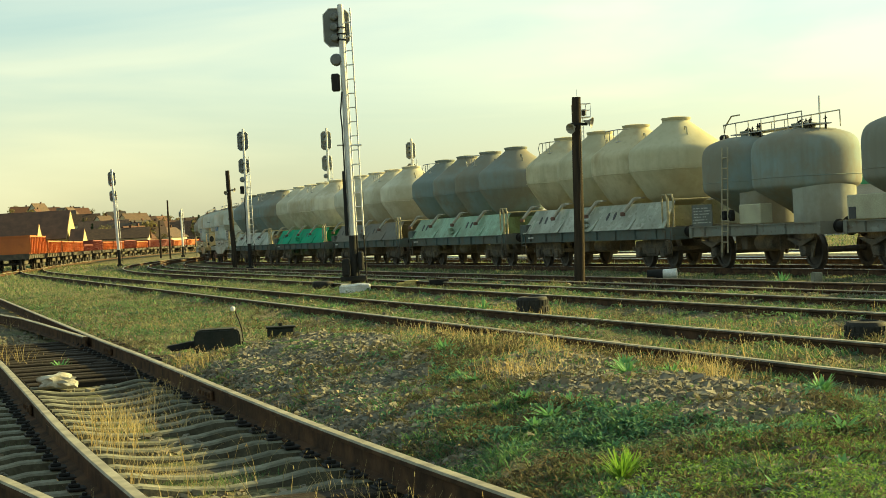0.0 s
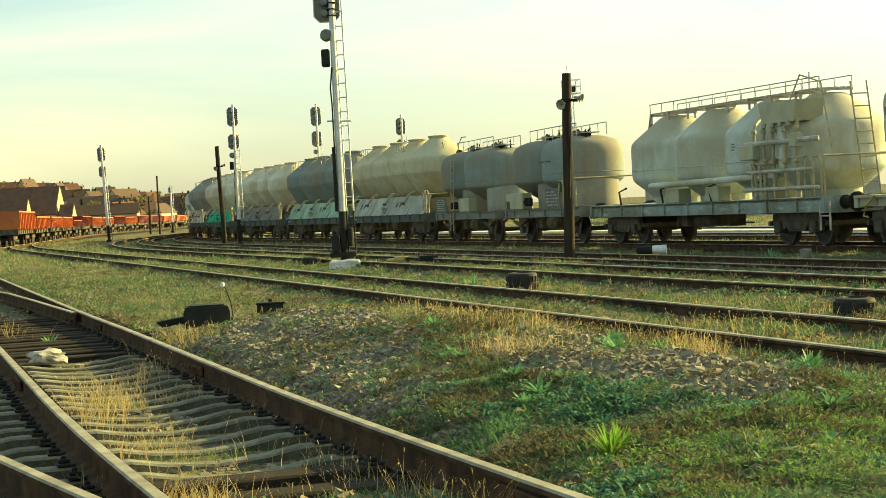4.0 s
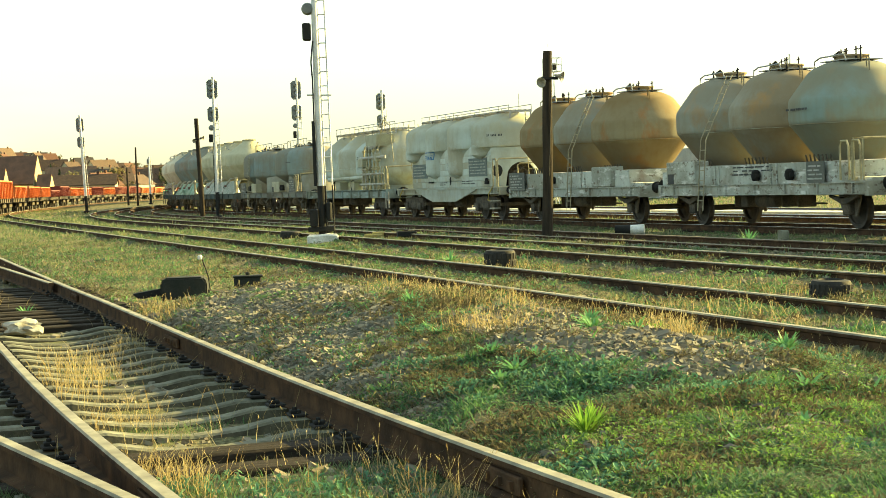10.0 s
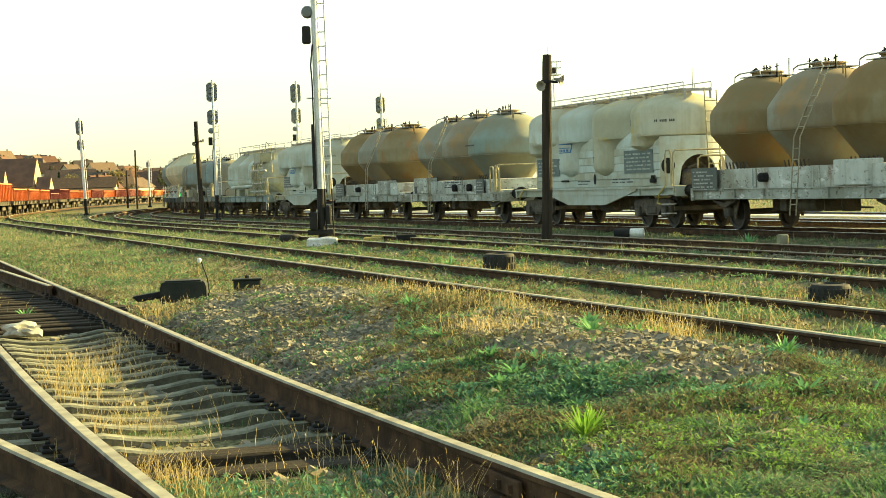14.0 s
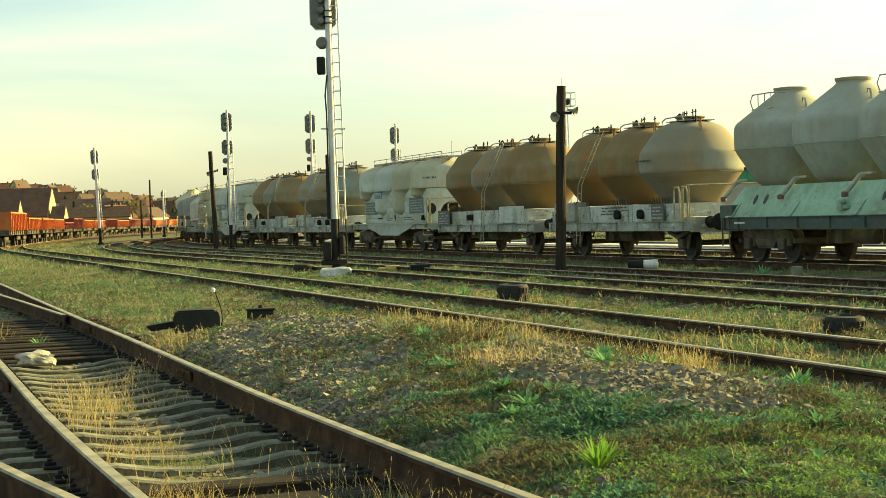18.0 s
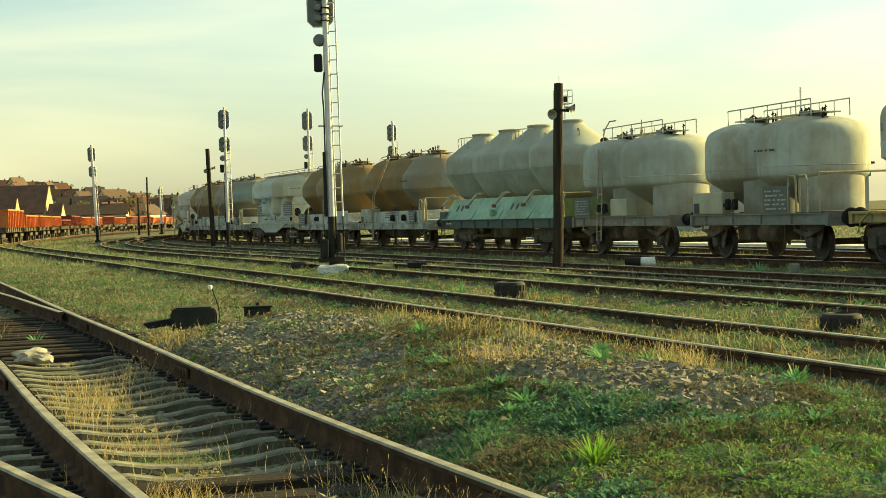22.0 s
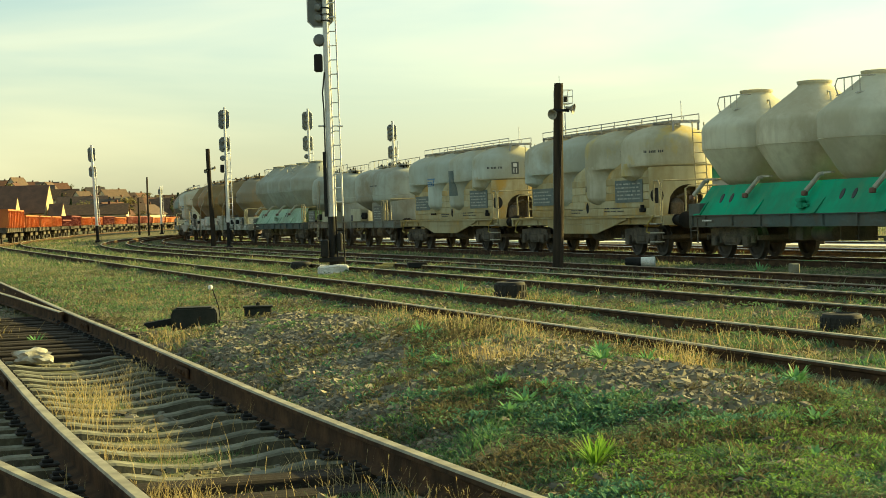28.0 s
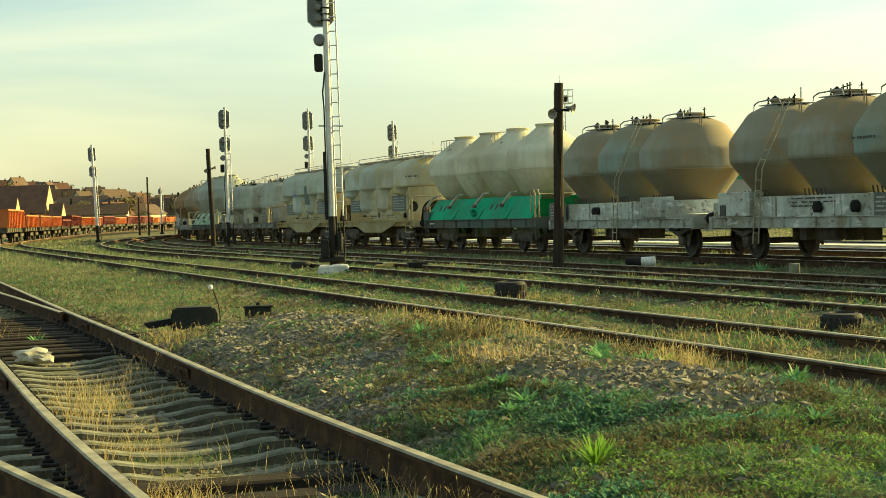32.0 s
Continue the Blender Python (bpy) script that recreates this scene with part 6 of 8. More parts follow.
tagged(part("point_weight", bm, YELLOW_PAINT, at=pose(-1.45, 43.4, -0.02, 0, 0, -12)), "dull yellow point lever weight in the weeds", "lever weight")


def lump(name, label, category, m, x, y, z, sx, sy, sz, seed, turn=0):
    """A crumpled or broken block."""
    bm = bmesh.new()
    bmesh.ops.create_icosphere(bm, subdivisions=3, radius=0.5)
    for v in bm.verts:
        k = 1 + 0.45 * noise.noise(v.co * 2.6 + Vector((seed, 0, 0))) - 0.35 * abs(noise.noise(v.co * 4.5 + Vector((0, seed, 0)))) + 0.12 * noise.noise(v.co * 11)
        v.co = Vector((max(-0.46, min(0.46, v.co.x * k)) * sx, max(-0.46, min(0.46, v.co.y * k)) * sy, max(-0.3, v.co.z * k) * sz))
    return tagged(part(name, bm, m, at=pose(x, y, z, 0, 0, turn), smooth_it=True), label, category)


lump("plastic_sack", "crumpled dirty white sack lying on the sleepers", "sack", SACK_WHITE, -4.2, 17.7, 0.04, 0.46, 0.32, 0.2, 3, 8)
bm = bmesh.new()
box(bm, -0.36, 0.36, -0.16, 0.16, -0.05, 0.19, 0.04)
bmesh.ops.subdivide_edges(bm, edges=bm.edges[:], cuts=2, use_grid_fill=True)
for v in bm.verts:
    v.co += noise.noise_vector(v.co * 5) * 0.035
tagged(part("white_block", bm, PLASTIC_WHITE, at=pose(-2.62, 41.55, 0.03, 0, 0, 4)), "broken whitewashed block at the signal foot", "block")
bm = bmesh.new()
revolve(bm, [(0.05, 0.0), (0.12, 0.01), (0.13, 0.36), (0.05, 0.38)], 0, 0, 14)
pc = group_of("drain_pipe", "short pipe lying half white and half black", "pipe", at=pose(5.05, 44.6, -0.03, 0, 90, -12))
part("white_half", bm, PLASTIC_WHITE, pc, smooth_it=True)
bm = bmesh.new()
revolve(bm, [(0.05, -0.4), (0.125, -0.39), (0.125, 0.0), (0.05, 0.0)], 0, 0, 14)
part("black_half", bm, DARK_IRON, pc, smooth_it=True)
bm = bmesh.new()
box(bm, -0.09, 0.09, -0.09, 0.09, -0.2, 0.24, 0.02)
tagged(part("marker_stub", bm, CONCRETE, at=pose(6.95, 34.6, -0.08, 0, 2, 12)), "short weathered concrete marker stub by the track", "marker")

# ---- the red train standing in the yard ----
RED_BODY = mat("sunlit_red_oxide_paint", (0.50, 0.145, 0.03), (0.36, 0.10, 0.026), 1.2, 0.7, 0, 0.15)
RED_DARK = mat("dark_red_oxide_paint", (0.2, 0.035, 0.02), (0.14, 0.03, 0.02), 1.2, 0.7, 0, 0.15)


def open_wagon(label, top, paint):
    length = 13.4
    w = group_of("open_wagon", label, "rail wagon", "standing red wagons")
    bm = bmesh.new()
    for y0, y1 in ((-1.4, -1.34), (1.34, 1.4)):
        box(bm, 0.6, length - 0.6, y0, y1, 1.2, top)
    for x in (0.6, length - 0.66):
        box(bm, x, x + 0.06, -1.34, 1.34, 1.2, top)
    box(bm, 0.6, length - 0.6, -1.34, 1.34, 1.15, 1.22)
    part("body", bm, paint, w)
    for s in (-1, 1):
        for k in range(11):
            bm = bmesh.new()
            x = 0.7 + k * (length - 1.4) / 10
            box(bm, x - 0.06, x + 0.06, min(s * 1.4, s * 1.52), max(s * 1.4, s * 1.52), 1.1, top)
            part("side_post", bm, paint, w)
    bm = bmesh.new()
    for y in (-1.43, 1.43):
        box(bm, 0.55, length - 0.55, y - 0.07, y + 0.07, top, top + 0.1)
    for x in (0.55, length - 0.7):
        box(bm, x, x + 0.14, -1.4, 1.4, top, top + 0.1)
    part("top_rim", bm, paint, w)
    frame_box(w, length, UNDERFRAME, 0.8, 1.12, 1.3)
    for x in (2.2, length - 2.2):
        for y in (0.95, -0.95):
            b = part("side_frame", box(bmesh.new(), x - 1.2, x + 1.2, y - 0.08, y + 0.08, 0.4, 0.75, 0.06), UNDERFRAME, w)
        for dx in (-0.9, 0.9):
            wl = part("wheelset", WHEELS, None, b)
            wl.matrix_basis = Matrix.Translation((x + dx, 0, 0.46))
    return w


red_track = group_of("railway_track", "yard track under the standing red wagons", "track", "tracks of the yard", "structure")


def red_place(d):
    """A place on the standing train's track, d metres along it, and its heading in degrees left of north."""
    if d < 60:
        return Vector((-30.9 - 0.149 * d, 118 + 0.989 * d, 0)), 8.6
    turn = (d - 60) / 800
    h = radians(8.6) - turn
    c = Vector((-30.9 - 0.149 * 60, 118 + 0.989 * 60, 0))
    return c + Vector((800 * (math.cos(radians(8.6)) - math.cos(h)), 800 * (math.sin(radians(8.6)) - math.sin(h)), 0)), math.degrees(h)


for off in (-0.75, 0.75):
    line = []
    for k in range(-6, 30):
        p, h = red_place(k * 8.0)
        d = Vector((-math.sin(radians(h)), math.cos(radians(h)), 0))
        line.append((p + Vector((d.y, -d.x, 0)) * off, d))
    part("rail", rail_mesh(line, 0.02, RAIL_TOP), None, red_track)
protos = [open_wagon("tall red-oxide open wagon with ribbed sides in low sun", 2.3, RED_BODY), open_wagon("red-oxide open goods wagon with ribbed sides in low sun", 1.95, RED_BODY), open_wagon("dark red empty open wagon with low sides", 1.65, RED_DARK), open_wagon("faded dark red open goods wagon", 2.1, RED_DARK)]
used = set()
for k, kind in enumerate((0, 1, 1, 1, 2, 3, 1, 1, 3, 1, 3, 3, 1, 1, 3, 1, 1, 3, 3)):
    p, h = red_place(14.0 * k)
    p2, h2 = red_place(14.0 * k + 13)
    m = pose(p.x, p.y, 0.19, 0, 0, 90 + (h + h2) / 2)
    if kind in used:
        copy_thing(protos[kind], m)
    else:
        protos[kind].matrix_basis = m
        used.add(kind)
# ---- the town on the hill ----
ROOF_BROWN = mat("brown_roof_tiles", (0.065, 0.045, 0.034), (0.10, 0.066, 0.046), 1.5, 0.85, 0, 0.3, vary=0.3)
ROOF_SLATE = mat("dark_slate_roof", (0.045, 0.04, 0.038), (0.065, 0.055, 0.05), 0.5, 0.85, 0, 0.2)
ROOF_RED = mat("orange_roof_tiles", (0.115, 0.055, 0.036), (0.085, 0.045, 0.03), 1.5, 0.85, 0, 0.3, vary=0.2)
WALL_CREAM = mat("cream_house_render", (0.58, 0.50, 0.34), (0.5, 0.42, 0.28), 0.8, 0.9, 0, 0.1, vary=0.15)
WALL_GREY = mat("grey_house_render", (0.34, 0.34, 0.31), (0.27, 0.27, 0.25), 0.8, 0.9, 0, 0.1, vary=0.15)
PANE = mat("dark_window_pane", (0.03, 0.035, 0.04), None, 3, 0.15)


def house(label, x, y, z, w, d, h, roof_h, turn, roof, wall, floors=1):
    """A rendered house with a pitched roof, its ridge along its width."""
    g = group_of("house", label, "house", "houses on the hill", at=pose(x, y, z, 0, 0, turn))
    bm = bmesh.new()
    prism(bm, [(-d / 2, -4.0), (d / 2, -4.0), (d / 2, h), (0, h + roof_h), (-d / 2, h)], -w / 2, w / 2)
    bmesh.ops.rotate(bm, cent=(0, 0, 0), matrix=Matrix.Rotation(math.pi / 2, 3, "Z"), verts=bm.verts[:])
    part("wall", bm, wall, g)
    for s in (-1, 1):
        bm = bmesh.new()
        e = 0.45
        pts = [(-w / 2 - e, s * (d / 2 + e), h - e * roof_h / (d / 2)), (w / 2 + e, s * (d / 2 + e), h - e * roof_h / (d / 2)), (w / 2 + e, 0, h + roof_h + 0.02), (-w / 2 - e, 0, h + roof_h + 0.02)]
        lo = [bm.verts.new(p) for p in pts]
        up = [bm.verts.new((a, b, c + 0.18)) for a, b, c in pts]
        bm.faces.new(lo)
        bm.faces.new(up[::-1])
        for k in range(4):
            bm.faces.new((lo[k], up[k], up[(k + 1) % 4], lo[(k + 1) % 4]))
        bmesh.ops.recalc_face_normals(bm, faces=bm.faces[:])
        part("roof", bm, roof, g)
    bm = bmesh.new()
    box(bm, w * 0.2, w * 0.2 + 0.6, -0.3, 0.3, h + roof_h * 0.5, h + roof_h + 0.9)
    part("chimney", bm, ROOF_RED, g)
    for f in range(floors):
        for k in range(max(1, int(w / 3))):
            bm = bmesh.new()
            xx = -w / 2 + (k + 0.5) * w / max(1, int(w / 3))
            box(bm, xx - 0.5, xx + 0.5, -d / 2 - 0.04, -d / 2 + 0.02, 0.9 + 2.7 * f, 2.2 + 2.7 * f)
            part("window", bm, PANE, g)
        for k in (-1, 1):
            bm = bmesh.new()
            box(bm, w / 2 - 0.02, w / 2 + 0.04, k * d / 4 - 0.45, k * d / 4 + 0.45, 0.9 + 2.7 * f, 2.2 + 2.7 * f)
            part("window", bm, PANE, g)
    return g


def at_hill(bearing_px, y):
    return (bearing_px - 784) / 3086 * y


rng = random.Random(12)
# (bearing, distance, base height, width, depth, wall, roof, turn, roof kind, wall kind)
for b, y, zb, w, d, h, rh, turn, rk, wk in (
        (35, 420, 12.6, 9, 8, 2.4, 4.0, 70, ROOF_BROWN, WALL_CREAM), (75, 400, 11.2, 11, 8, 2.4, 3.0, 10, ROOF_SLATE, WALL_GREY),
        (90, 410, 10.6, 7, 8, 3.0, 3.2, 80, ROOF_BROWN, WALL_CREAM), (5, 430, 12.4, 9, 8, 2.4, 2.6, 20, ROOF_RED, WALL_CREAM),
        (120, 390, 7.0, 10, 8, 2.6, 3.0, 15, ROOF_BROWN, WALL_CREAM), (150, 380, 8.2, 8, 7, 3.0, 3.0, 65, ROOF_BROWN, WALL_CREAM),
        (172, 430, 11.4, 8, 8, 2.4, 3.0, 30, ROOF_SLATE, WALL_GREY), (205, 400, 7.8, 13, 9, 2.6, 4.0, 55, ROOF_BROWN, WALL_CREAM),
        (225, 420, 9.4, 8, 8, 2.4, 2.8, 20, ROOF_BROWN, WALL_GREY), (250, 440, 9.0, 8, 7, 2.6, 2.6, 70, ROOF_RED, WALL_CREAM),
        (150, 330, 3.2, 16, 9, 3.6, 2.8, 5, ROOF_BROWN, WALL_GREY), (190, 320, 2.6, 12, 8, 3.8, 2.2, 8, ROOF_SLATE, WALL_CREAM),
        (230, 360, 4.4, 10, 8, 2.8, 3.0, 25, ROOF_BROWN, WALL_CREAM), (262, 380, 5.0, 9, 8, 2.6, 2.8, 60, ROOF_RED, WALL_CREAM),
        (285, 400, 6.0, 9, 8, 2.6, 2.8, 15, ROOF_BROWN, WALL_GREY), (310, 420, 6.2, 9, 8, 2.4, 2.6, 50, ROOF_BROWN, WALL_CREAM),
        (240, 300, 1.6, 9, 7, 2.6, 2.0, 12, ROOF_BROWN, WALL_CREAM), (280, 330, 2.2, 8, 7, 2.6, 2.4, 70, ROOF_RED, WALL_CREAM),
        (108, 440, 12.0, 8, 8, 2.4, 2.6, 40, ROOF_RED, WALL_GREY), (55, 460, 13.6, 9, 8, 2.2, 2.4, 25, ROOF_RED, WALL_CREAM),
        (335, 430, 5.5, 9, 8, 2.6, 2.6, 30, ROOF_RED, WALL_CREAM), (355, 440, 5.0, 9, 8, 2.6, 2.6, 60, ROOF_BROWN, WALL_CREAM)):
    kind = {ROOF_BROWN: "brown", ROOF_RED: "orange", ROOF_SLATE: "dark slate"}[rk]
    tone = "cream" if wk == WALL_CREAM else "grey"
    y, w2 = y * 2.1, w
    x = at_hill(b, y)
    house("small %s house with %s pitched roof on the hill" % (tone, kind), x, y, land(x, y) + 0.3, w * 1.2, d * 1.15, h * 1.5, rh * 1.55, turn, rk, wk)
for k in range(20):
    y, b = rng.uniform(560, 1010), rng.uniform(-20, 370)
    x = at_hill(b, y)
    rk, wk = rng.choice((ROOF_BROWN, ROOF_BROWN, ROOF_RED, ROOF_SLATE)), rng.choice((WALL_CREAM, WALL_CREAM, WALL_GREY))
    kind = {ROOF_BROWN: "brown", ROOF_RED: "orange", ROOF_SLATE: "dark slate"}[rk]
    house("small %s house with %s pitched roof on the hill" % ("cream" if wk == WALL_CREAM else "grey", kind), x, y, land(x, y) + 0.2, rng.uniform(8, 13), rng.uniform(7, 9), rng.uniform(3.0, 4.6), rng.uniform(3.4, 5.2), rng.choice((10, 25, 60, 75, 85)), rk, wk)

for b, y, w, d, h, rh, turn, rk, lab in ((172, 470, 17, 9, 4.2, 2.6, 6, ROOF_BROWN, "long low whitewashed store with brown roof below the hill"), (202, 500, 9, 8, 4.0, 3.4, 62, ROOF_RED, "small cream house with pale gable below the hill"),
                                          (225, 540, 11, 8, 4.2, 3.0, 20, ROOF_BROWN, "small cream house with brown roof below the hill"), (262, 560, 12, 8, 4.0, 2.8, 75, ROOF_BROWN, "small cream house with brown roof below the hill")):
    x = at_hill(b, y)
    house(lab, x, y, land(x, y), w, d, h, rh, turn, rk, WALL_CREAM)

# station hall with great brown roofs and pale end gables in the sun
STONE_PALE = mat("pale_gable_stone", (0.50, 0.40, 0.22), (0.40, 0.32, 0.18), 1.5, 0.85, 0, 0.2)
ROOF_HALL = mat("red_brown_hall_roof", (0.15, 0.085, 0.055), (0.10, 0.06, 0.042), 0.6, 0.85, 0, 0.3)
HALL_Y = 420.0
hall = group_of("station_hall", "long hall with great red-brown roofs and pale pointed gables", "building", at=pose(0, HALL_Y, 0.0))
for b0, b1, y0, deep, eave, ridge, panes in ((-90, 79, 2.0, 11.5, 4.6, 11.2, 3), (14, 37, -4.0, 5.6, 4.4, 8.2, 1), (84, 109, 1.0, 6.0, 3.0, 6.5, 1)):
    x0, x1 = at_hill(b0, HALL_Y), at_hill(b1, HALL_Y)
    bm = bmesh.new()
    prism(bm, [(y0, -1.0), (y0 + deep, -1.0), (y0 + deep, eave), (y0 + deep / 2, ridge - 0.1), (y0, eave)], -x1, -x0)
    bmesh.ops.rotate(bm, cent=(0, 0, 0), matrix=Matrix.Rotation(math.pi / 2, 3, "Z"), verts=bm.verts[:])
    wing = part("wing", bm, STONE_PALE, hall, "pale rendered wing with pointed gable")
    for s in (-1, 1):
        bm = bmesh.new()
        ye, k = y0 + deep / 2 + s * (deep / 2 + 0.3), (ridge - eave) / (deep / 2)
        lo = [bm.verts.new(p) for p in ((x0, ye, eave - 0.3 * k), (x1 - 0.02, ye, eave - 0.3 * k), (x1 - 0.02, y0 + deep / 2, ridge), (x0, y0 + deep / 2, ridge))]
        up = [bm.verts.new((v.co.x, v.co.y + s * 0.12, v.co.z + 0.22)) for v in lo]
        bm.faces.new(lo)
        bm.faces.new(up[::-1])
        for n in range(4):
            bm.faces.new((lo[n], up[n], up[(n + 1) % 4], lo[(n + 1) % 4]))
        bmesh.ops.recalc_face_normals(bm, faces=bm.faces[:])
        part("roof", bm, ROOF_HALL, wing)
    for n in range(panes):
        bm = bmesh.new()
        yc = y0 + deep / 2 + (n - (panes - 1) / 2) * 2.4
        box(bm, x1 - 0.02, x1 + 0.05, yc - 0.6, yc + 0.6, eave - 2.4, eave + 0.4)
        part("window", bm, PANE, wing)

SPIRE_TILE = mat("weathered_spire_tiles", (0.2, 0.13, 0.09), (0.26, 0.17, 0.12), 1.5, 0.85, 0, 0.2)
# spire and sheds behind the running tracks
spire = group_of("church", "distant church with slim brown pointed spire", "church", at=pose(34.8, 300, -2.6))
bm = bmesh.new()
box(bm, -1.4, 1.4, -1.4, 1.4, -1, 11)
part("tower", bm, WALL_GREY, spire)
bm = bmesh.new()
revolve(bm, [(1.25, 11), (0.65, 14.6), (0.05, 18.2)], 0, 0, 8)
part("spire", bm, SPIRE_TILE, spire)
bm = bmesh.new()
tube(bm, [(0, 0, 18.1), (0, 0, 19.0)], 0.06, 5)
part("finial", bm, DARK_IRON, spire)
GREEN_SHEET = mat("green_sheet_cladding", (0.03, 0.26, 0.12), (0.04, 0.2, 0.1), 2, 0.6)
shed = group_of("goods_shed", "low goods shed with green sheet cladding behind the tracks", "shed", at=pose(19.5, 112, -0.25, 0, 0, 17))
bm = bmesh.new()
box(bm, -3, 9, 0, 8, -0.2, 3.2)
part("wall", bm, WALL_GREY, shed)
for k in range(16):
    bm = bmesh.new()
    x = -3.1 + k * 0.765
    box(bm, x, x + 0.745, -0.1, -0.04, 3.2, 4.0, 0.01)
    part("panel", bm, GREEN_SHEET, shed)
bm = bmesh.new()
prism(bm, [(-3.3, 4.0), (9.3, 4.0), (9.3, 4.15), (-3.3, 4.15)], -0.3, 8.4)
part("roof", bm, ROOF_SLATE, shed)

# ---- trees and hedges on the hill ----
LEAF_AUTUMN = island_mat("autumn_leaves", [(0.10, 0.10, 0.05), (0.15, 0.125, 0.055), (0.20, 0.15, 0.065), (0.11, 0.125, 0.055)], 0.8, 0.3)
LEAF_DARK = island_mat("dark_evergreen_leaves", [(0.02, 0.035, 0.015), (0.035, 0.05, 0.02), (0.03, 0.045, 0.02)], 0.8, 0.15)
BARK = mat("grey_brown_bark", (0.09, 0.07, 0.05), (0.05, 0.04, 0.03), 3, 0.9, 0, 0.5)


def leaf_cloud(count, spread_fn, size, seed):
    """Small tilted leaves in a crown."""
    r = np.random.RandomState(seed)
    verts, faces = [], []
    for k in range(count):
        c = Vector(spread_fn(r))
        u = Vector(r.normal(size=3)).normalized()
        v = u.orthogonal().normalized()
        s = size * r.uniform(0.6, 1.4)
        i = len(verts)
        verts += [c - u * s, c + v * s * 0.6, c + u * s, c - v * s * 0.6]
        faces.append((i, i + 1, i + 2, i + 3))
    return mesh_of("crown", verts, faces)


def tree(label, x, y, z, h, conifer, seed):
    r = random.Random(seed)
    g = group_of("tree", label, "tree", "trees on the hill", at=pose(x, y, z, 0, 0, r.uniform(0, 360)))
    bm = bmesh.new()
    revolve(bm, [(h * 0.03, -1), (h * 0.022, h * 0.35), (h * 0.008, h * 0.9)], 0, 0, 8)
    for k in range(6):
        a, zz = k * 2.4, h * (0.3 + 0.09 * k)
        tube(bm, [(0, 0, zz), (math.cos(a) * h * 0.12, math.sin(a) * h * 0.12, zz + h * 0.07), (math.cos(a) * h * 0.22, math.sin(a) * h * 0.22, zz + h * 0.16)], h * 0.007, 5)
    part("trunk", bm, BARK, g)
    if conifer:
        def where(q):
            t = q.uniform(0.12, 1.0)
            rad = (1 - t) * h * 0.2 * q.uniform(0.3, 1.15)
            a = q.uniform(0, math.tau)
            return (rad * math.cos(a), rad * math.sin(a), h * t)
    else:
        blobs = [(r.uniform(-0.2, 0.2) * h, r.uniform(-0.2, 0.2) * h, h * r.uniform(0.45, 0.9), h * r.uniform(0.1, 0.18)) for _ in range(9)]

        def where(q):
            bx, by, bz, br = blobs[q.randint(len(blobs))]
            d = q.normal(size=3)
            d = d / np.linalg.norm(d) * br * q.uniform(0.5, 1.1)
            return (bx + d[0], by + d[1], bz + d[2] * 0.8)
    part("crown", leaf_cloud(200, where, h * 0.045, seed), LEAF_DARK if conifer else LEAF_AUTUMN, g)
    return g


for k in range(170):
    y = rng.uniform(480, 1010)
    b = rng.uniform(-15, 345)
    z = land(at_hill(b, y), y)
    con = rng.random() < 0.12
    tree("dark conifer among the houses" if con else "bushy tree with thinning brown-green leaves", at_hill(b, y), y, z - 0.3, rng.uniform(5.0, 10.0), con, 100 + k)
hedge = tagged(part("hedge", leaf_cloud(24000, lambda q: (lambda y, b: (at_hill(b, y), y, land(at_hill(b, y), y) + q.uniform(0.0, 2.2) * q.uniform(0.3, 1)))(q.uniform(430, 1010), q.uniform(-40, 370)), 0.6, 77), LEAF_AUTUMN), "brown-green scrub and hedges over the hillside", "hedge", kind="stuff")
# ---- grass, weeds and stones ----
GRASS = island_mat("short_green_grass", [(0.0586, 0.12, 0.0429), (0.0907, 0.178, 0.0645), (0.129, 0.209, 0.0861), (0.171, 0.193, 0.107), (0.0586, 0.11, 0.0473), (0.129, 0.126, 0.0861)], 0.8, 0.35)
YELLOWED = island_mat("yellowed_short_grass", [(0.178, 0.211, 0.0981), (0.26, 0.265, 0.138), (0.134, 0.199, 0.0785), (0.313, 0.289, 0.168), (0.146, 0.151, 0.0883)], 0.8, 0.35)
THATCH = island_mat("dead_brown_thatch", [(0.165, 0.147, 0.101), (0.0988, 0.0957, 0.0706), (0.242, 0.216, 0.144), (0.0772, 0.0765, 0.0605), (0.332, 0.299, 0.201)], 0.9, 0.1)
COVER = island_mat("small_leafy_ground_cover", [(0.0595, 0.151, 0.0655), (0.112, 0.247, 0.0891), (0.178, 0.329, 0.118), (0.0418, 0.0965, 0.0524), (0.149, 0.22, 0.118), (0.0745, 0.137, 0.105)], 0.8, 0.3)
STRAW = island_mat("dry_straw_grass", [(0.418, 0.335, 0.144), (0.475, 0.398, 0.218), (0.361, 0.252, 0.092), (0.247, 0.242, 0.132)], 0.7, 0.4)
FRESH_LEAF = island_mat("fresh_grass_leaf", [(0.131, 0.281, 0.0374), (0.205, 0.356, 0.0562), (0.0936, 0.225, 0.0281)], 0.6, 0.4)
WEED = island_mat("broad_green_weed", [(0.0809, 0.218, 0.095), (0.138, 0.305, 0.124), (0.0647, 0.16, 0.0761), (0.194, 0.334, 0.134)], 0.6, 0.35)
CLUMP_DEEP = island_mat("deep_green_weed_leaves", [(0.0718, 0.176, 0.11), (0.123, 0.269, 0.152), (0.0512, 0.117, 0.0794), (0.185, 0.337, 0.182)], 0.6, 0.35)
CLUMP_MID = island_mat("mid_green_weed_leaves", [(0.0868, 0.173, 0.0767), (0.139, 0.239, 0.103), (0.0577, 0.116, 0.064), (0.174, 0.265, 0.129), (0.127, 0.133, 0.103)], 0.65, 0.35)
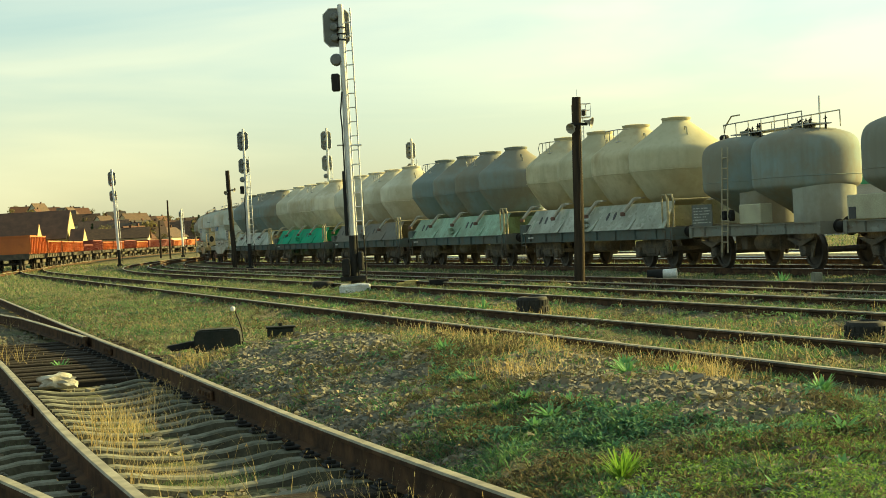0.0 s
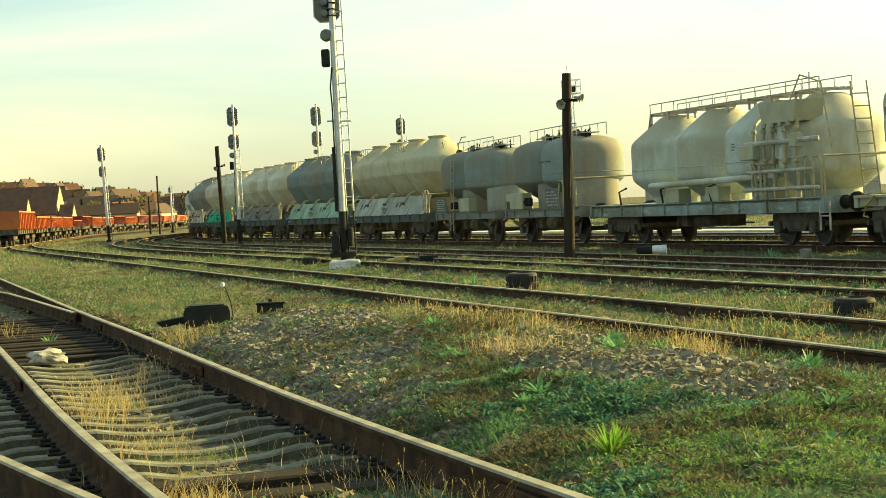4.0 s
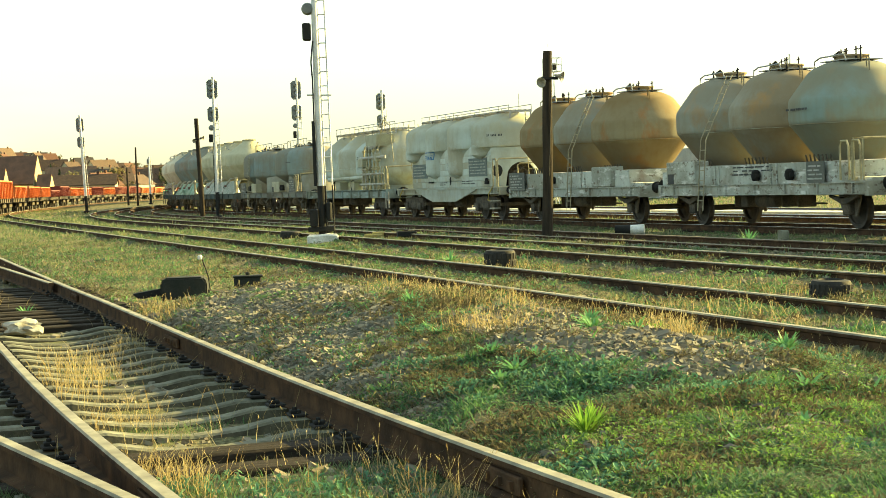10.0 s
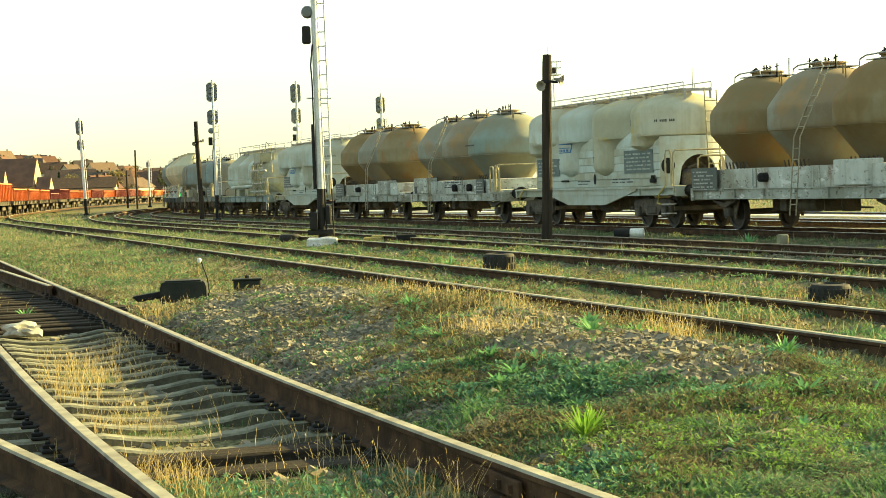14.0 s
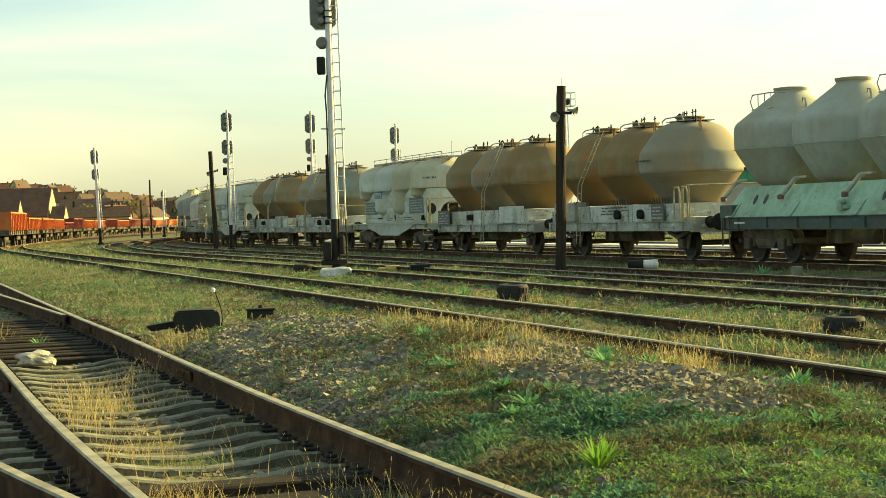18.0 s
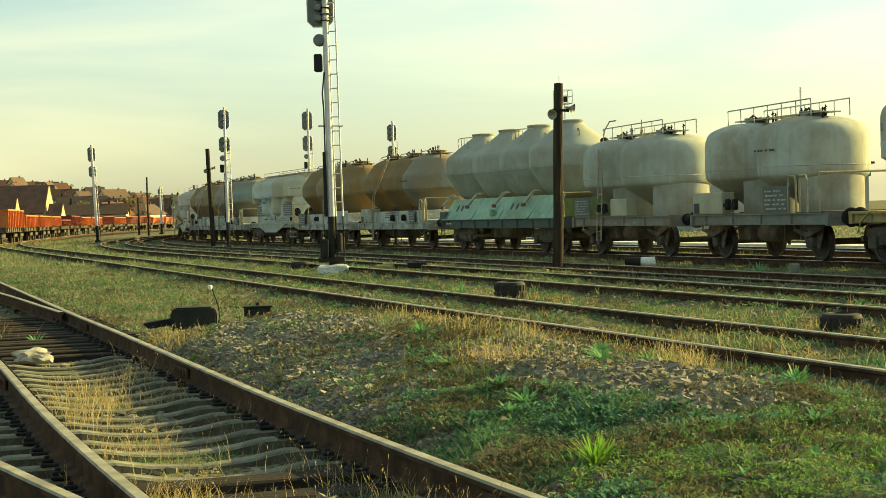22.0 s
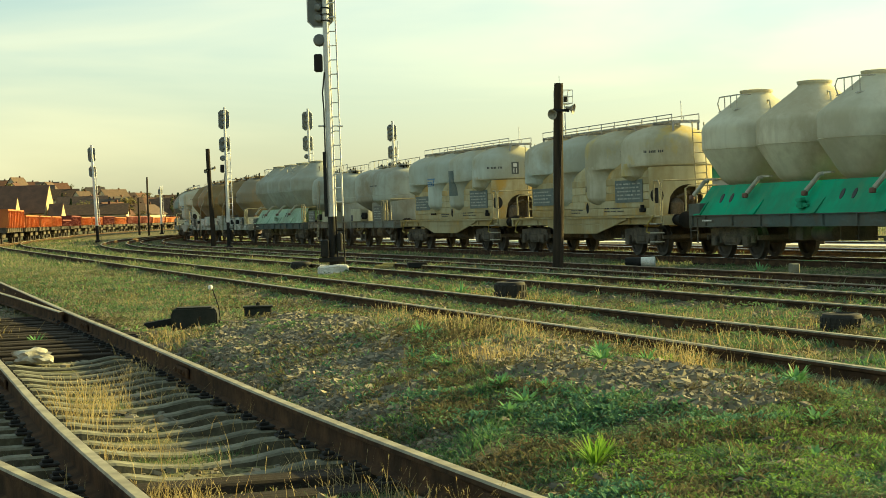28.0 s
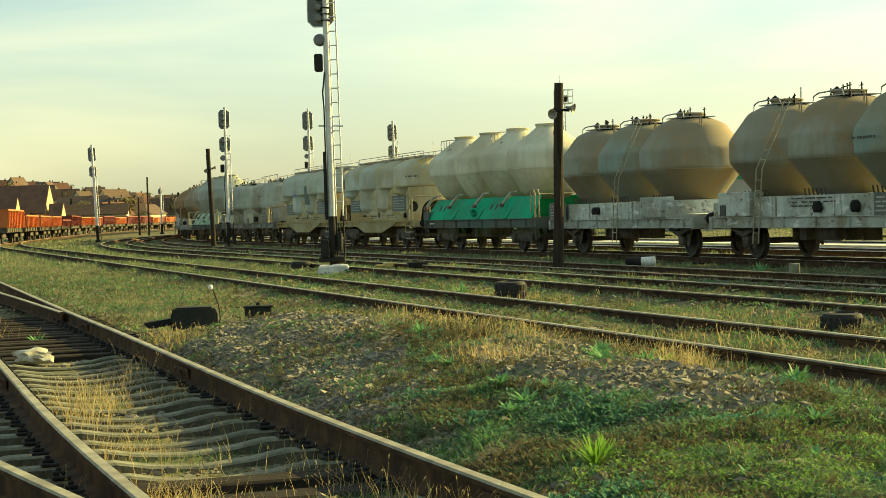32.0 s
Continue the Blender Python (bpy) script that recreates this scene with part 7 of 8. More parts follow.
CLUMP_MOSS = island_mat("yellow_green_moss_leaves", [(0.172, 0.303, 0.0673), (0.236, 0.376, 0.0942), (0.118, 0.217, 0.0592), (0.279, 0.338, 0.134)], 0.7, 0.35)
CLUMP_BROWN = island_mat("withered_brown_leaves", [(0.182, 0.149, 0.0798), (0.107, 0.0907, 0.0559), (0.247, 0.214, 0.119), (0.14, 0.156, 0.0718), (0.0643, 0.0583, 0.0414)], 0.8, 0.2)
STONE = island_mat("ballast_stone", [(0.118, 0.118, 0.0898), (0.171, 0.164, 0.125), (0.258, 0.237, 0.174), (0.186, 0.152, 0.101), (0.0909, 0.0889, 0.068), (0.145, 0.147, 0.12), (0.213, 0.184, 0.129)], 0.9)


def patch(x, y, f, k):
    return noise.noise((x * f, y * f, k))


def blades(name, spots, material, label, category, heads=False):
    """Single grass blades: foot, height, width, lean. Every one tapers and bends over a little."""
    rng = np.random.RandomState(len(spots))
    n = len(spots)
    s = np.array(spots)
    az = rng.uniform(0, math.tau, n)
    wide = np.stack([np.cos(az), np.sin(az), np.zeros(n)], 1) * s[:, 4:5] * 0.5
    la = rng.uniform(0, math.tau, n)
    lean = np.stack([np.cos(la), np.sin(la), np.zeros(n)], 1) * (s[:, 3] * s[:, 5])[:, None]
    foot = s[:, :3] - [0, 0, 0.01]
    up = np.array([0, 0, 1.0]) * s[:, 3:4]
    high = np.sqrt(np.maximum(0.02, 1 - s[:, 5:6] ** 2))
    mid = foot + up * (0.12 + 0.45 * high) + lean * 0.4
    tip = foot + up * (0.04 + 0.96 * high) + lean
    v = np.stack([foot - wide, foot + wide, mid + wide * 0.8, mid - wide * 0.8, tip], 1).reshape(-1, 3)
    base = np.arange(n)[:, None] * 5
    quads = base + np.array([[0, 1, 2, 3]])
    tris = base + np.array([[3, 2, 4]])
    faces = [tuple(f) for f in quads.tolist()] + [tuple(f) for f in tris.tolist()]
    if heads:
        hw = wide * 1.3
        d = (tip - mid)
        h = np.stack([tip - d * 0.1, tip + hw + d * 0.1, tip + d * 0.2, tip - hw + d * 0.1], 1).reshape(-1, 3)
        keep = rng.uniform(size=n) < 0.3
        off = len(v)
        v = np.concatenate([v, h])
        faces += [tuple(f) for f in (off + np.arange(n)[keep][:, None] * 4 + np.array([[0, 1, 2, 3]])).tolist()]
    me = mesh_of(name, v.tolist(), faces)
    return tagged(part(name, me, material), label, category, kind="stuff")


def on_rail(q, a):
    if q < 3:
        q -= sway(a)
    return any(abs(q - c) < 0.06 for c in (0.92, 2.42, 6.7, 8.2, 10.6, 12.1, 14.4, 15.9, 21.9, 23.4))


def between(q):
    return any(abs(q - c) < 1.0 for c in (1.67, 7.45, 11.35, 15.15, 22.65))


def gravelly(a, q):
    """How far a spot lies in one of the two bare patches of ballast on the mound."""
    p = plan(a, q)
    wob = 0.5 * patch(p.x, p.y, 0.8, 51) + 0.45 * patch(p.x, p.y, 2.6, 53)
    u, v = (a - 15.4) / 5.0, (q - 2.75 - 0.15 * (a - 10.0)) / 0.8
    u2, v2 = (a - 10.3) / 2.0, (q - 4.45) / 0.72
    return max(1.0 - u * u - v * v, 1.0 - u2 * u2 - v2 * v2) + wob


def sow():
    rng = np.random.RandomState(4)
    green, dry, sere, cover, thatch = [], [], [], [], []
    for n in range(780000):
        r = 5.4 * (17 / 5.4) ** rng.uniform() if n > 560000 else 5.2 * (110 / 5.2) ** rng.uniform() if rng.uniform() < 0.84 else rng.uniform(5, 60)
        t = rng.uniform(-0.29, 0.29)
        x, y = r * math.sin(t), r * math.cos(t)
        a, q = -0.3056 * x + 0.952 * y, 0.952 * x + 0.3056 * y
        if on_rail(q, a) or q > 21.5:
            continue
        g = 0.55 * patch(x, y, 0.45, 2) + 0.5 * patch(x, y, 1.7, 5)
        d = 0.5 * patch(x, y, 0.4, 9) + 0.5 * patch(x, y, 1.3, 11)
        w = 0.0014 + 0.00040 * r
        far = (1 + 0.012 * r) * (0.45 + 1.5 * smooth(-0.35, 0.5, patch(x, y, 2.7, 61)))
        if -0.4 < q < 2.4:                       # inside the siding
            if a < 8.5 and 0.98 < q < 2.36 and rng.uniform() < (0.5 if g > 0.05 else 0.12):
                (green if rng.uniform() < 0.4 else cover if rng.uniform() < 0.5 else thatch).append((x, y, land(x, y), rng.uniform(0.03, 0.08), w, rng.uniform(0.3, 0.9)))
            elif d > 0.1 and rng.uniform() < 0.2 * smooth(0.1, 0.4, d) + (0.05 if a < 9 else 0):
                dry.append((x, y, land(x, y) - 0.03, rng.uniform(0.08, 0.32), w * 0.5, rng.uniform(0.2, 0.85)))
            elif g > (-0.1 if q < 0.86 else 0.22) and rng.uniform() < 0.4:
                green.append((x, y, land(x, y) - 0.03, rng.uniform(0.04, 0.12), w, rng.uniform(0.2, 0.8)))
            continue
        bare = gravelly(a, q) if 2.5 < q < 6 and a < 24 else -1.0
        if 2.5 < q < 13 and r < 30 and rng.uniform() < (0.5 if patch(x, y, 1.1, 101) + 0.5 * patch(x, y, 3.3, 103) > 0.12 else 0.1) and not (bare > 0 and rng.uniform() < 0.6):
            thatch.append((x, y, land(x, y) + 0.003, rng.uniform(0.03, 0.11), w * 0.8, rng.uniform(0.8, 0.99)))
            continue
        if q < 6.4 and a > 16 and rng.uniform() < 0.3:
            thatch.append((x, y, land(x, y) + 0.003, rng.uniform(0.03, 0.09), w, rng.uniform(0.6, 0.97)))
            continue
        if bare > 0 and rng.uniform() < (0.8 if bare > 0.6 else 0.5):
            continue
        near = 2.5 < q < 6.3 and a < 14
        limit = -0.15 if q > 14 else -0.5
        if between(q):
            limit = -0.3 if q < 13 else 0.05
        yellow = 0.28 if near else 0.82 if q < 6.4 else 0.62
        if patch(x, y, 1.5, 71) + 0.6 * patch(x, y, 5.0, 73) > 0.25 and rng.uniform() < 0.85:
            continue
        # green thinned over the crest, which darkens it in place of shade
        if near and rng.uniform() < (0.82 if a > 8.4 and q > 3.9 else 0.35):
            continue
        h = 0.6 * patch(x, y, 0.9, 41) + 0.5 * patch(x, y, 3.1, 43)
        if q < 14 and a < 45 and h > (-0.3 if near else 0.05) and rng.uniform() < (0.78 if near else 0.6):
            cover.append((x, y, land(x, y) + 0.004, rng.uniform(0.02, 0.05) * far, w * rng.uniform(1.8, 3.2), rng.uniform(0.5, 0.95)))
        elif d > -0.2 and rng.uniform() < yellow * smooth(-0.2, 0.2, d):
            sere.append((x, y, land(x, y), rng.uniform(0.02, 0.065) * far, w, rng.uniform(0.35, 0.95)))
        elif g > limit and rng.uniform() < 0.35 + 0.65 * smooth(limit, limit + 0.4, g):
            green.append((x, y, land(x, y), rng.uniform(0.018, 0.055) * far, w * 1.1, rng.uniform(0.4, 0.95)))
        elif d > (0.12 if q < 14 else 0.25) and rng.uniform() < 0.16:
            dry.append((x, y, land(x, y), rng.uniform(0.04, 0.13) * far, w * 0.6, rng.uniform(0.1, 0.7)))
    # thick stands of dry stalks: place along and across, radii, count, height
    for a0, q0, ra, rq, n, hgt in ((13.0, 1.3, 0.9, 0.26, 210, 0.36), (8.4, 1.5, 1.0, 0.6, 90, 0.22), (8.9, 2.25, 0.8, 0.2, 170, 0.24), (7.7, 2.28, 0.45, 0.14, 90, 0.26), (14.2, 1.5, 0.9, 0.25, 120, 0.26), (8.3, 1.3, 0.5, 0.14, 300, 0.26), (10.6, 1.2, 0.4, 0.1, 60, 0.26), (9.3, 0.95, 0.6, 0.12, 60, 0.24),
                                   (13.6, 4.8, 1.4, 0.35, 500, 0.2), (11.65, 4.1, 0.4, 0.3, 260, 0.21), (12.2, 4.3, 0.6, 0.35, 150, 0.17), (10.2, 4.9, 0.22, 0.14, 170, 0.28), (14.6, 4.4, 1.0, 0.4, 160, 0.12), (15.5, 6.3, 3.4, 0.25, 700, 0.22), (11.2, 6.1, 1.6, 0.3, 120, 0.2), (20.5, 6.4, 2.4, 0.3, 420, 0.2), (26, 9.4, 3.0, 0.6, 420, 0.2),
                                   (19.2, 2.9, 1.4, 0.3, 620, 0.18), (10.1, 3.1, 0.7, 0.25, 60, 0.14), (14.5, 7.4, 1.8, 0.5, 260, 0.26), (17.5, 9.4, 2.2, 0.7, 400, 0.2),
                                   (8.6, 6.0, 1.6, 0.4, 120, 0.2), (30, 4.6, 6, 1.6, 700, 0.13), (38, 13.2, 8, 0.8, 500, 0.18), (17, 5.3, 1.5, 0.5, 260, 0.2), (23.3, 1.1, 1.2, 0.5, 120, 0.4)):
        for _ in range(int(n * 0.95)):
            a, q = a0 + rng.normal() * ra * 0.6, q0 + rng.normal() * rq * 0.6
            if on_rail(q, a):
                continue
            p = plan(a, q)
            dry.append((p.x, p.y, land(p.x, p.y) - 0.02, hgt * rng.uniform(0.3, 1.05), 0.0022 + 0.00026 * a, rng.uniform(0.1, 0.85)))
    # ragged low growth farther off, and beyond the running track
    for _ in range(42000):
        r, t = rng.uniform(55, 190), rng.uniform(-0.29, 0.27)
        x, y = r * math.sin(t), r * math.cos(t)
        a, q = -0.3056 * x + 0.952 * y, 0.952 * x + 0.3056 * y
        if on_rail(q, a) or 20.8 < q < 24.4 or patch(x, y, 0.12, 81) + 0.5 * patch(x, y, 0.5, 83) < -0.25:
            continue
        (sere if rng.uniform() < 0.62 else green).append((x, y, land(x, y), rng.uniform(0.05, 0.2), 0.0006 * r, rng.uniform(0.2, 0.8)))
    for _ in range(26000):
        a, q = rng.uniform(18, 120), rng.choice((24.9, 29.6, 34.4)) + rng.normal() * 0.7
        p = plan(a, q)
        if p.x < 0.29 * p.y:
            sere.append((p.x, p.y, land(p.x, p.y), rng.uniform(0.03, 0.09), 0.02, rng.uniform(0.2, 0.8)))
    # a mat of fine dry grass along the foot of the yard track
    for _ in range(5200):
        a, q = rng.uniform(11.5, 24), 5.9 + rng.normal() * 0.35
        p = plan(a, q)
        if patch(p.x, p.y, 0.7, 91) > 0.05 and not on_rail(q, a):
            dry.append((p.x, p.y, land(p.x, p.y), rng.uniform(0.04, 0.13), 0.002 + 0.00022 * a, rng.uniform(0.3, 0.95)))
    for _ in range(900):
        a, q = rng.uniform(6.5, 18.5), rng.uniform(0.98, 2.36)
        p = plan(a, q)
        if patch(p.x, p.y, 0.9, 95) > 0.05 and rng.uniform() < 0.6:
            dry.append((p.x, p.y, land(p.x, p.y), rng.uniform(0.08, 0.28), 0.0018 + 0.00022 * a, rng.uniform(0.2, 0.9)))
    blades("green_grass", green, GRASS, "short green grass over the yard ground", "grass")
    blades("dead_grass", thatch, THATCH, "flattened dead brown grass between the green patches", "dead grass")
    blades("ground_cover", cover, COVER, "small-leaved green ground cover over the grassy mound", "ground cover")
    blades("yellow_grass", sere, YELLOWED, "yellowed short grass in patches over the yard", "grass")
    blades("dry_grass", dry, STRAW, "dry straw-coloured grass stalks with seed heads", "dry grass", True)


sow()


def weed(a, q, size, leaves, upright, seed, label):
    """A tuft of broad pointed leaves."""
    r = random.Random(seed)
    p = plan(a, q)
    g = group_of("weed", label, "weed", "leafy weeds", at=pose(p.x, p.y, land(p.x, p.y)))
    for k in range(leaves):
        bm = bmesh.new()
        az, tilt = r.uniform(0, math.tau), r.uniform(upright - 0.35, upright + 0.35)
        ln, wd = size * (r.uniform(0.45, 1.15) if upright > 1.0 else r.uniform(0.3, 0.85)), size * r.uniform(0.05, 0.09) * (0.75 if upright < 0.72 else 0.2 if upright > 1.0 else 0.7)
        rows = []
        for i in range(5):
            t = i / 4
            ww = wd * (math.sin(math.pi * min(0.97, 0.12 + 0.86 * t)) * (0.75 if upright < 1.0 and i % 2 else 1.0)) + 0.002
            out, zz = ln * t * math.cos(tilt) * (1 + 0.2 * t), ln * t * math.sin(tilt) - 0.25 * ln * t * t * math.cos(tilt)
            c = Vector((math.cos(az) * out, math.sin(az) * out, zz + 0.005))
            side = Vector((-math.sin(az), math.cos(az), 0)) * ww
            rows.append((bm.verts.new(c - side), bm.verts.new(c + Vector((0, 0, -0.15 * ww))), bm.verts.new(c + side)))
        for r0, r1 in zip(rows, rows[1:]):
            bm.faces.new((r0[0], r0[1], r1[1], r1[0]))
            bm.faces.new((r0[1], r0[2], r1[2], r1[1]))
        part("leaf", bm, FRESH_LEAF if upright > 1.0 else WEED, g, smooth_it=True)
    return g



def clumps(name, count, place, material, label, category, seed, leaf=(0.02, 0.05), rise=(0.15, 0.9), wide=0.4):
    """Low leafy plants: each a loose rosette of folded pointed leaves."""
    r = np.random.RandomState(seed)
    verts, faces = [], []
    made = 0
    while made < count:
        got = place(r)
        if got is None:
            continue
        made += 1
        x, y, size, n = got
        z = land(x, y)
        az = r.uniform(0, math.tau, n)
        tilt = r.uniform(rise[0], rise[1], n)
        ln = r.uniform(leaf[0], leaf[1], n) * size
        root = np.stack([x + r.normal(size=n) * 0.030 * size, y + r.normal(size=n) * 0.030 * size, np.full(n, z) + r.uniform(0, 0.03, n) * size], 1)
        ahead = np.stack([np.cos(az) * np.cos(tilt), np.sin(az) * np.cos(tilt), np.sin(tilt)], 1)
        side = np.stack([-np.sin(az), np.cos(az), np.zeros(n)], 1) * (ln * wide * r.uniform(0.7, 1.2, n) / 2)[:, None]
        mid = root + ahead * (ln * 0.55)[:, None]
        tip = root + ahead * ln[:, None] - np.array([0, 0, 1.0]) * (ln * 0.18)[:, None]
        lift = np.array([0, 0, 1.0]) * (ln * 0.08)[:, None]
        base = len(verts)
        block = np.stack([root, mid + side + lift, tip, mid - side + lift], 1).reshape(-1, 3)
        verts.extend(block.tolist())
        for k in range(n):
            i = base + 4 * k
            faces.append((i, i + 1, i + 2))
            faces.append((i, i + 2, i + 3))
    return tagged(part(name, mesh_of(name, verts, faces), material), label, category, kind="stuff")


def mound_plants(lo, hi, k, scale=1.0, a1=15.5, q1=6.35):
    """Spots on the grassy mound where one kind of plant keeps to its own patches."""
    def place(r):
        a = 5.2 * (a1 / 5.2) ** r.uniform()
        q = r.uniform(2.5, q1)
        p = plan(a, q)
        if on_rail(q, a) or abs(p.x / p.y) > 0.29:
            return None
        v = patch(p.x, p.y, 0.8, k) + 0.55 * patch(p.x, p.y, 2.4, k + 1)
        # other plants kept sparse on the crest, so brown ones stand in for shade
        if not lo < v < hi or gravelly(a, q) > 0.0 and r.uniform() < 0.86 or a > 8.6 and q > 3.9 and k != 151 and r.uniform() < 0.6:
            return None
        if k == 151 and a < 7.6 and r.uniform() < 0.7:
            return None
        return p.x, p.y, scale * r.uniform(0.6, 1.4), r.randint(9, 24)
    return place


def yard_plants(k, thresh, a0, a1, q0, q1, scale=1.3):
    """Spots farther out in the yard, away from the rails."""
    def place(r):
        a, q = a0 * (a1 / a0) ** r.uniform(), r.uniform(q0, q1)
        p = plan(a, q)
        if on_rail(q, a) or abs(p.x / p.y) > 0.29 or patch(p.x, p.y, 0.5, k) + 0.6 * patch(p.x, p.y, 1.6, k + 1) < thresh:
            return None
        return p.x, p.y, scale * r.uniform(0.6, 1.4), r.randint(6, 14)
    return place


clumps("leafy_weeds", 700, mound_plants(0.12, 9, 121), CLUMP_DEEP, "deep green leafy weeds in patches over the mound", "weeds", 21, (0.02, 0.05), (0.2, 1.1), 0.4)
clumps("clover_cover", 2000, mound_plants(-0.1, 9, 131), CLUMP_MID, "mid green small-leaved plants over the mound", "ground cover", 22, (0.012, 0.032), (0.1, 0.9), 0.5)
clumps("moss", 1700, mound_plants(0.12, 9, 141, 0.8), CLUMP_MOSS, "yellow-green moss cushions on the mound", "moss", 23, (0.008, 0.024), (0.1, 1.2), 0.6)
# light moss packed along the near strip, painting its sunlight in by colour
clumps("moss_mat", 1900, yard_plants(181, -0.2, 5.4, 8.0, 2.9, 5.6, 0.9), CLUMP_MOSS, "bright yellow-green moss and short grass, massed to make the ground look sunlit", "moss", 27, (0.012, 0.035), (0.2, 1.2), 0.35)
# withered weeds, also crowded on the crest to put its dimness into colour
clumps("withered_weeds", 3200, mound_plants(-0.1, 9, 151), CLUMP_BROWN, "withered brown weeds among the green ones", "dead weeds", 24, (0.02, 0.055), (0.2, 1.3), 0.16)
clumps("siding_weeds", 240, yard_plants(191, -0.15, 6.0, 8.4, 1.15, 2.4, 1.0), CLUMP_DEEP, "green weeds in dark soil between the rails of the siding", "weeds", 28, (0.02, 0.06), (0.2, 1.1), 0.35)
clumps("field_weeds", 2600, yard_plants(161, -0.1, 14, 60, 2.6, 14.0), CLUMP_MID, "low green weeds scattered between the tracks", "weeds", 25, (0.02, 0.055), (0.1, 0.8), 0.4)
clumps("field_dead_weeds", 1800, yard_plants(171, 0.0, 13, 50, 2.6, 14.0), CLUMP_BROWN, "withered brown weeds scattered between the tracks", "dead weeds", 26, (0.03, 0.07), (0.3, 1.3), 0.16)


STONE_BIG = mat("loose_stone", (0.18, 0.16, 0.126), (0.105, 0.0943, 0.077), 14, 0.9, 0, 0.5, vary=0.3)
FRESH, BROAD = "fresh bright green grass tuft", "low broad-leaved green weed"
for i, (a, q, size, n, up, lab) in enumerate((
        (12.1, 5.1, 0.18, 44, 0.8, BROAD), (11.7, 5.3, 0.18, 44, 0.8, BROAD), (11.9, 5.0, 0.16, 40, 0.7, BROAD), (10.9, 5.05, 0.12, 50, 1.02, FRESH), (10.6, 4.95, 0.12, 50, 1.02, FRESH),
        (7.6, 3.16, 0.17, 120, 1.05, FRESH), (7.72, 3.26, 0.13, 60, 1.02, FRESH), (13.68, 4.18, 0.18, 50, 0.85, BROAD), (10.19, 3.62, 0.15, 40, 0.55, BROAD), (9.48, 3.52, 0.17, 44, 0.5, BROAD),
        (9.7, 3.75, 0.15, 40, 0.5, BROAD), (11.25, 4.77, 0.17, 44, 0.7, BROAD), (11.0, 5.1, 0.15, 36, 0.6, BROAD), (9.27, 5.17, 0.18, 50, 0.8, BROAD), (9.29, 3.35, 0.14, 30, 0.5, BROAD),
        (8.02, 4.59, 0.17, 46, 0.45, BROAD), (7.9, 4.9, 0.14, 34, 0.45, BROAD), (13.24, 2.75, 0.13, 30, 0.6, BROAD), (21.7, 1.74, 0.24, 36, 0.7, BROAD), (11.6, 3.75, 0.14, 34, 0.55, BROAD),
        (8.5, 3.5, 0.12, 30, 0.5, BROAD), (12.3, 3.9, 0.14, 34, 0.6, BROAD), (27.6, 9.15, 0.3, 30, 1.0, FRESH), (33, 17.6, 0.5, 30, 1.0, FRESH), (7.2, 4.1, 0.12, 30, 0.5, BROAD), (6.9, 3.6, 0.11, 28, 0.5, BROAD))):
    weed(a, q, size * (1.05 if lab == BROAD else 1.0), int(n * 1.6) if lab == BROAD else n, up + (0.12 if lab == BROAD else 0.0), 40 + i, lab)


def stones(name, count, place, label, seed):
    """Broken ballast: small blocks with every corner knocked to another place."""
    r = np.random.RandomState(seed)
    bv = np.array([(x, y, z) for x in (-1, 1) for y in (-1, 1) for z in (-1, 1)], float)
    bf = np.array([(0, 1, 3, 2), (4, 6, 7, 5), (0, 4, 5, 1), (2, 3, 7, 6), (0, 2, 6, 4), (1, 5, 7, 3)])
    verts, faces = [], []
    while len(verts) < count:
        got = place(r)
        if got is None:
            continue
        x, y, size = got
        v = (bv + r.uniform(-0.4, 0.4, (8, 3))) * (size * np.array([r.uniform(0.7, 1.3), r.uniform(0.6, 1.0), r.uniform(0.4, 0.8)]))
        e = Euler(r.uniform(-0.5, 0.5, 2).tolist() + [r.uniform(0, 6.3)]).to_matrix()
        v = v @ np.array(e) + [x, y, land(x, y) + size * 0.3]
        faces.append(bf + len(verts) * 8)
        verts.append(v)
    me = mesh_of(name, np.concatenate(verts).tolist(), [tuple(f) for f in np.concatenate(faces).tolist()])
    return tagged(part(name, me, STONE), label, "gravel", kind="stuff")


def mound_place(r):
    a, q = r.uniform(6.5, 21.5), r.uniform(2.52, 6.0)
    bare = gravelly(a, q)
    p = plan(a, q)
    if bare < 0 and (patch(p.x, p.y, 0.9, 21) < 0.0 or r.uniform() < 0.72):
        return None
    big = 0.014 * r.uniform() if r.uniform() < (0.05 if a < 12.5 else 0.02) else 0.0
    return p.x, p.y, (0.006 + big + 0.02 * r.uniform() ** 3) * (0.7 + 0.03 * a)


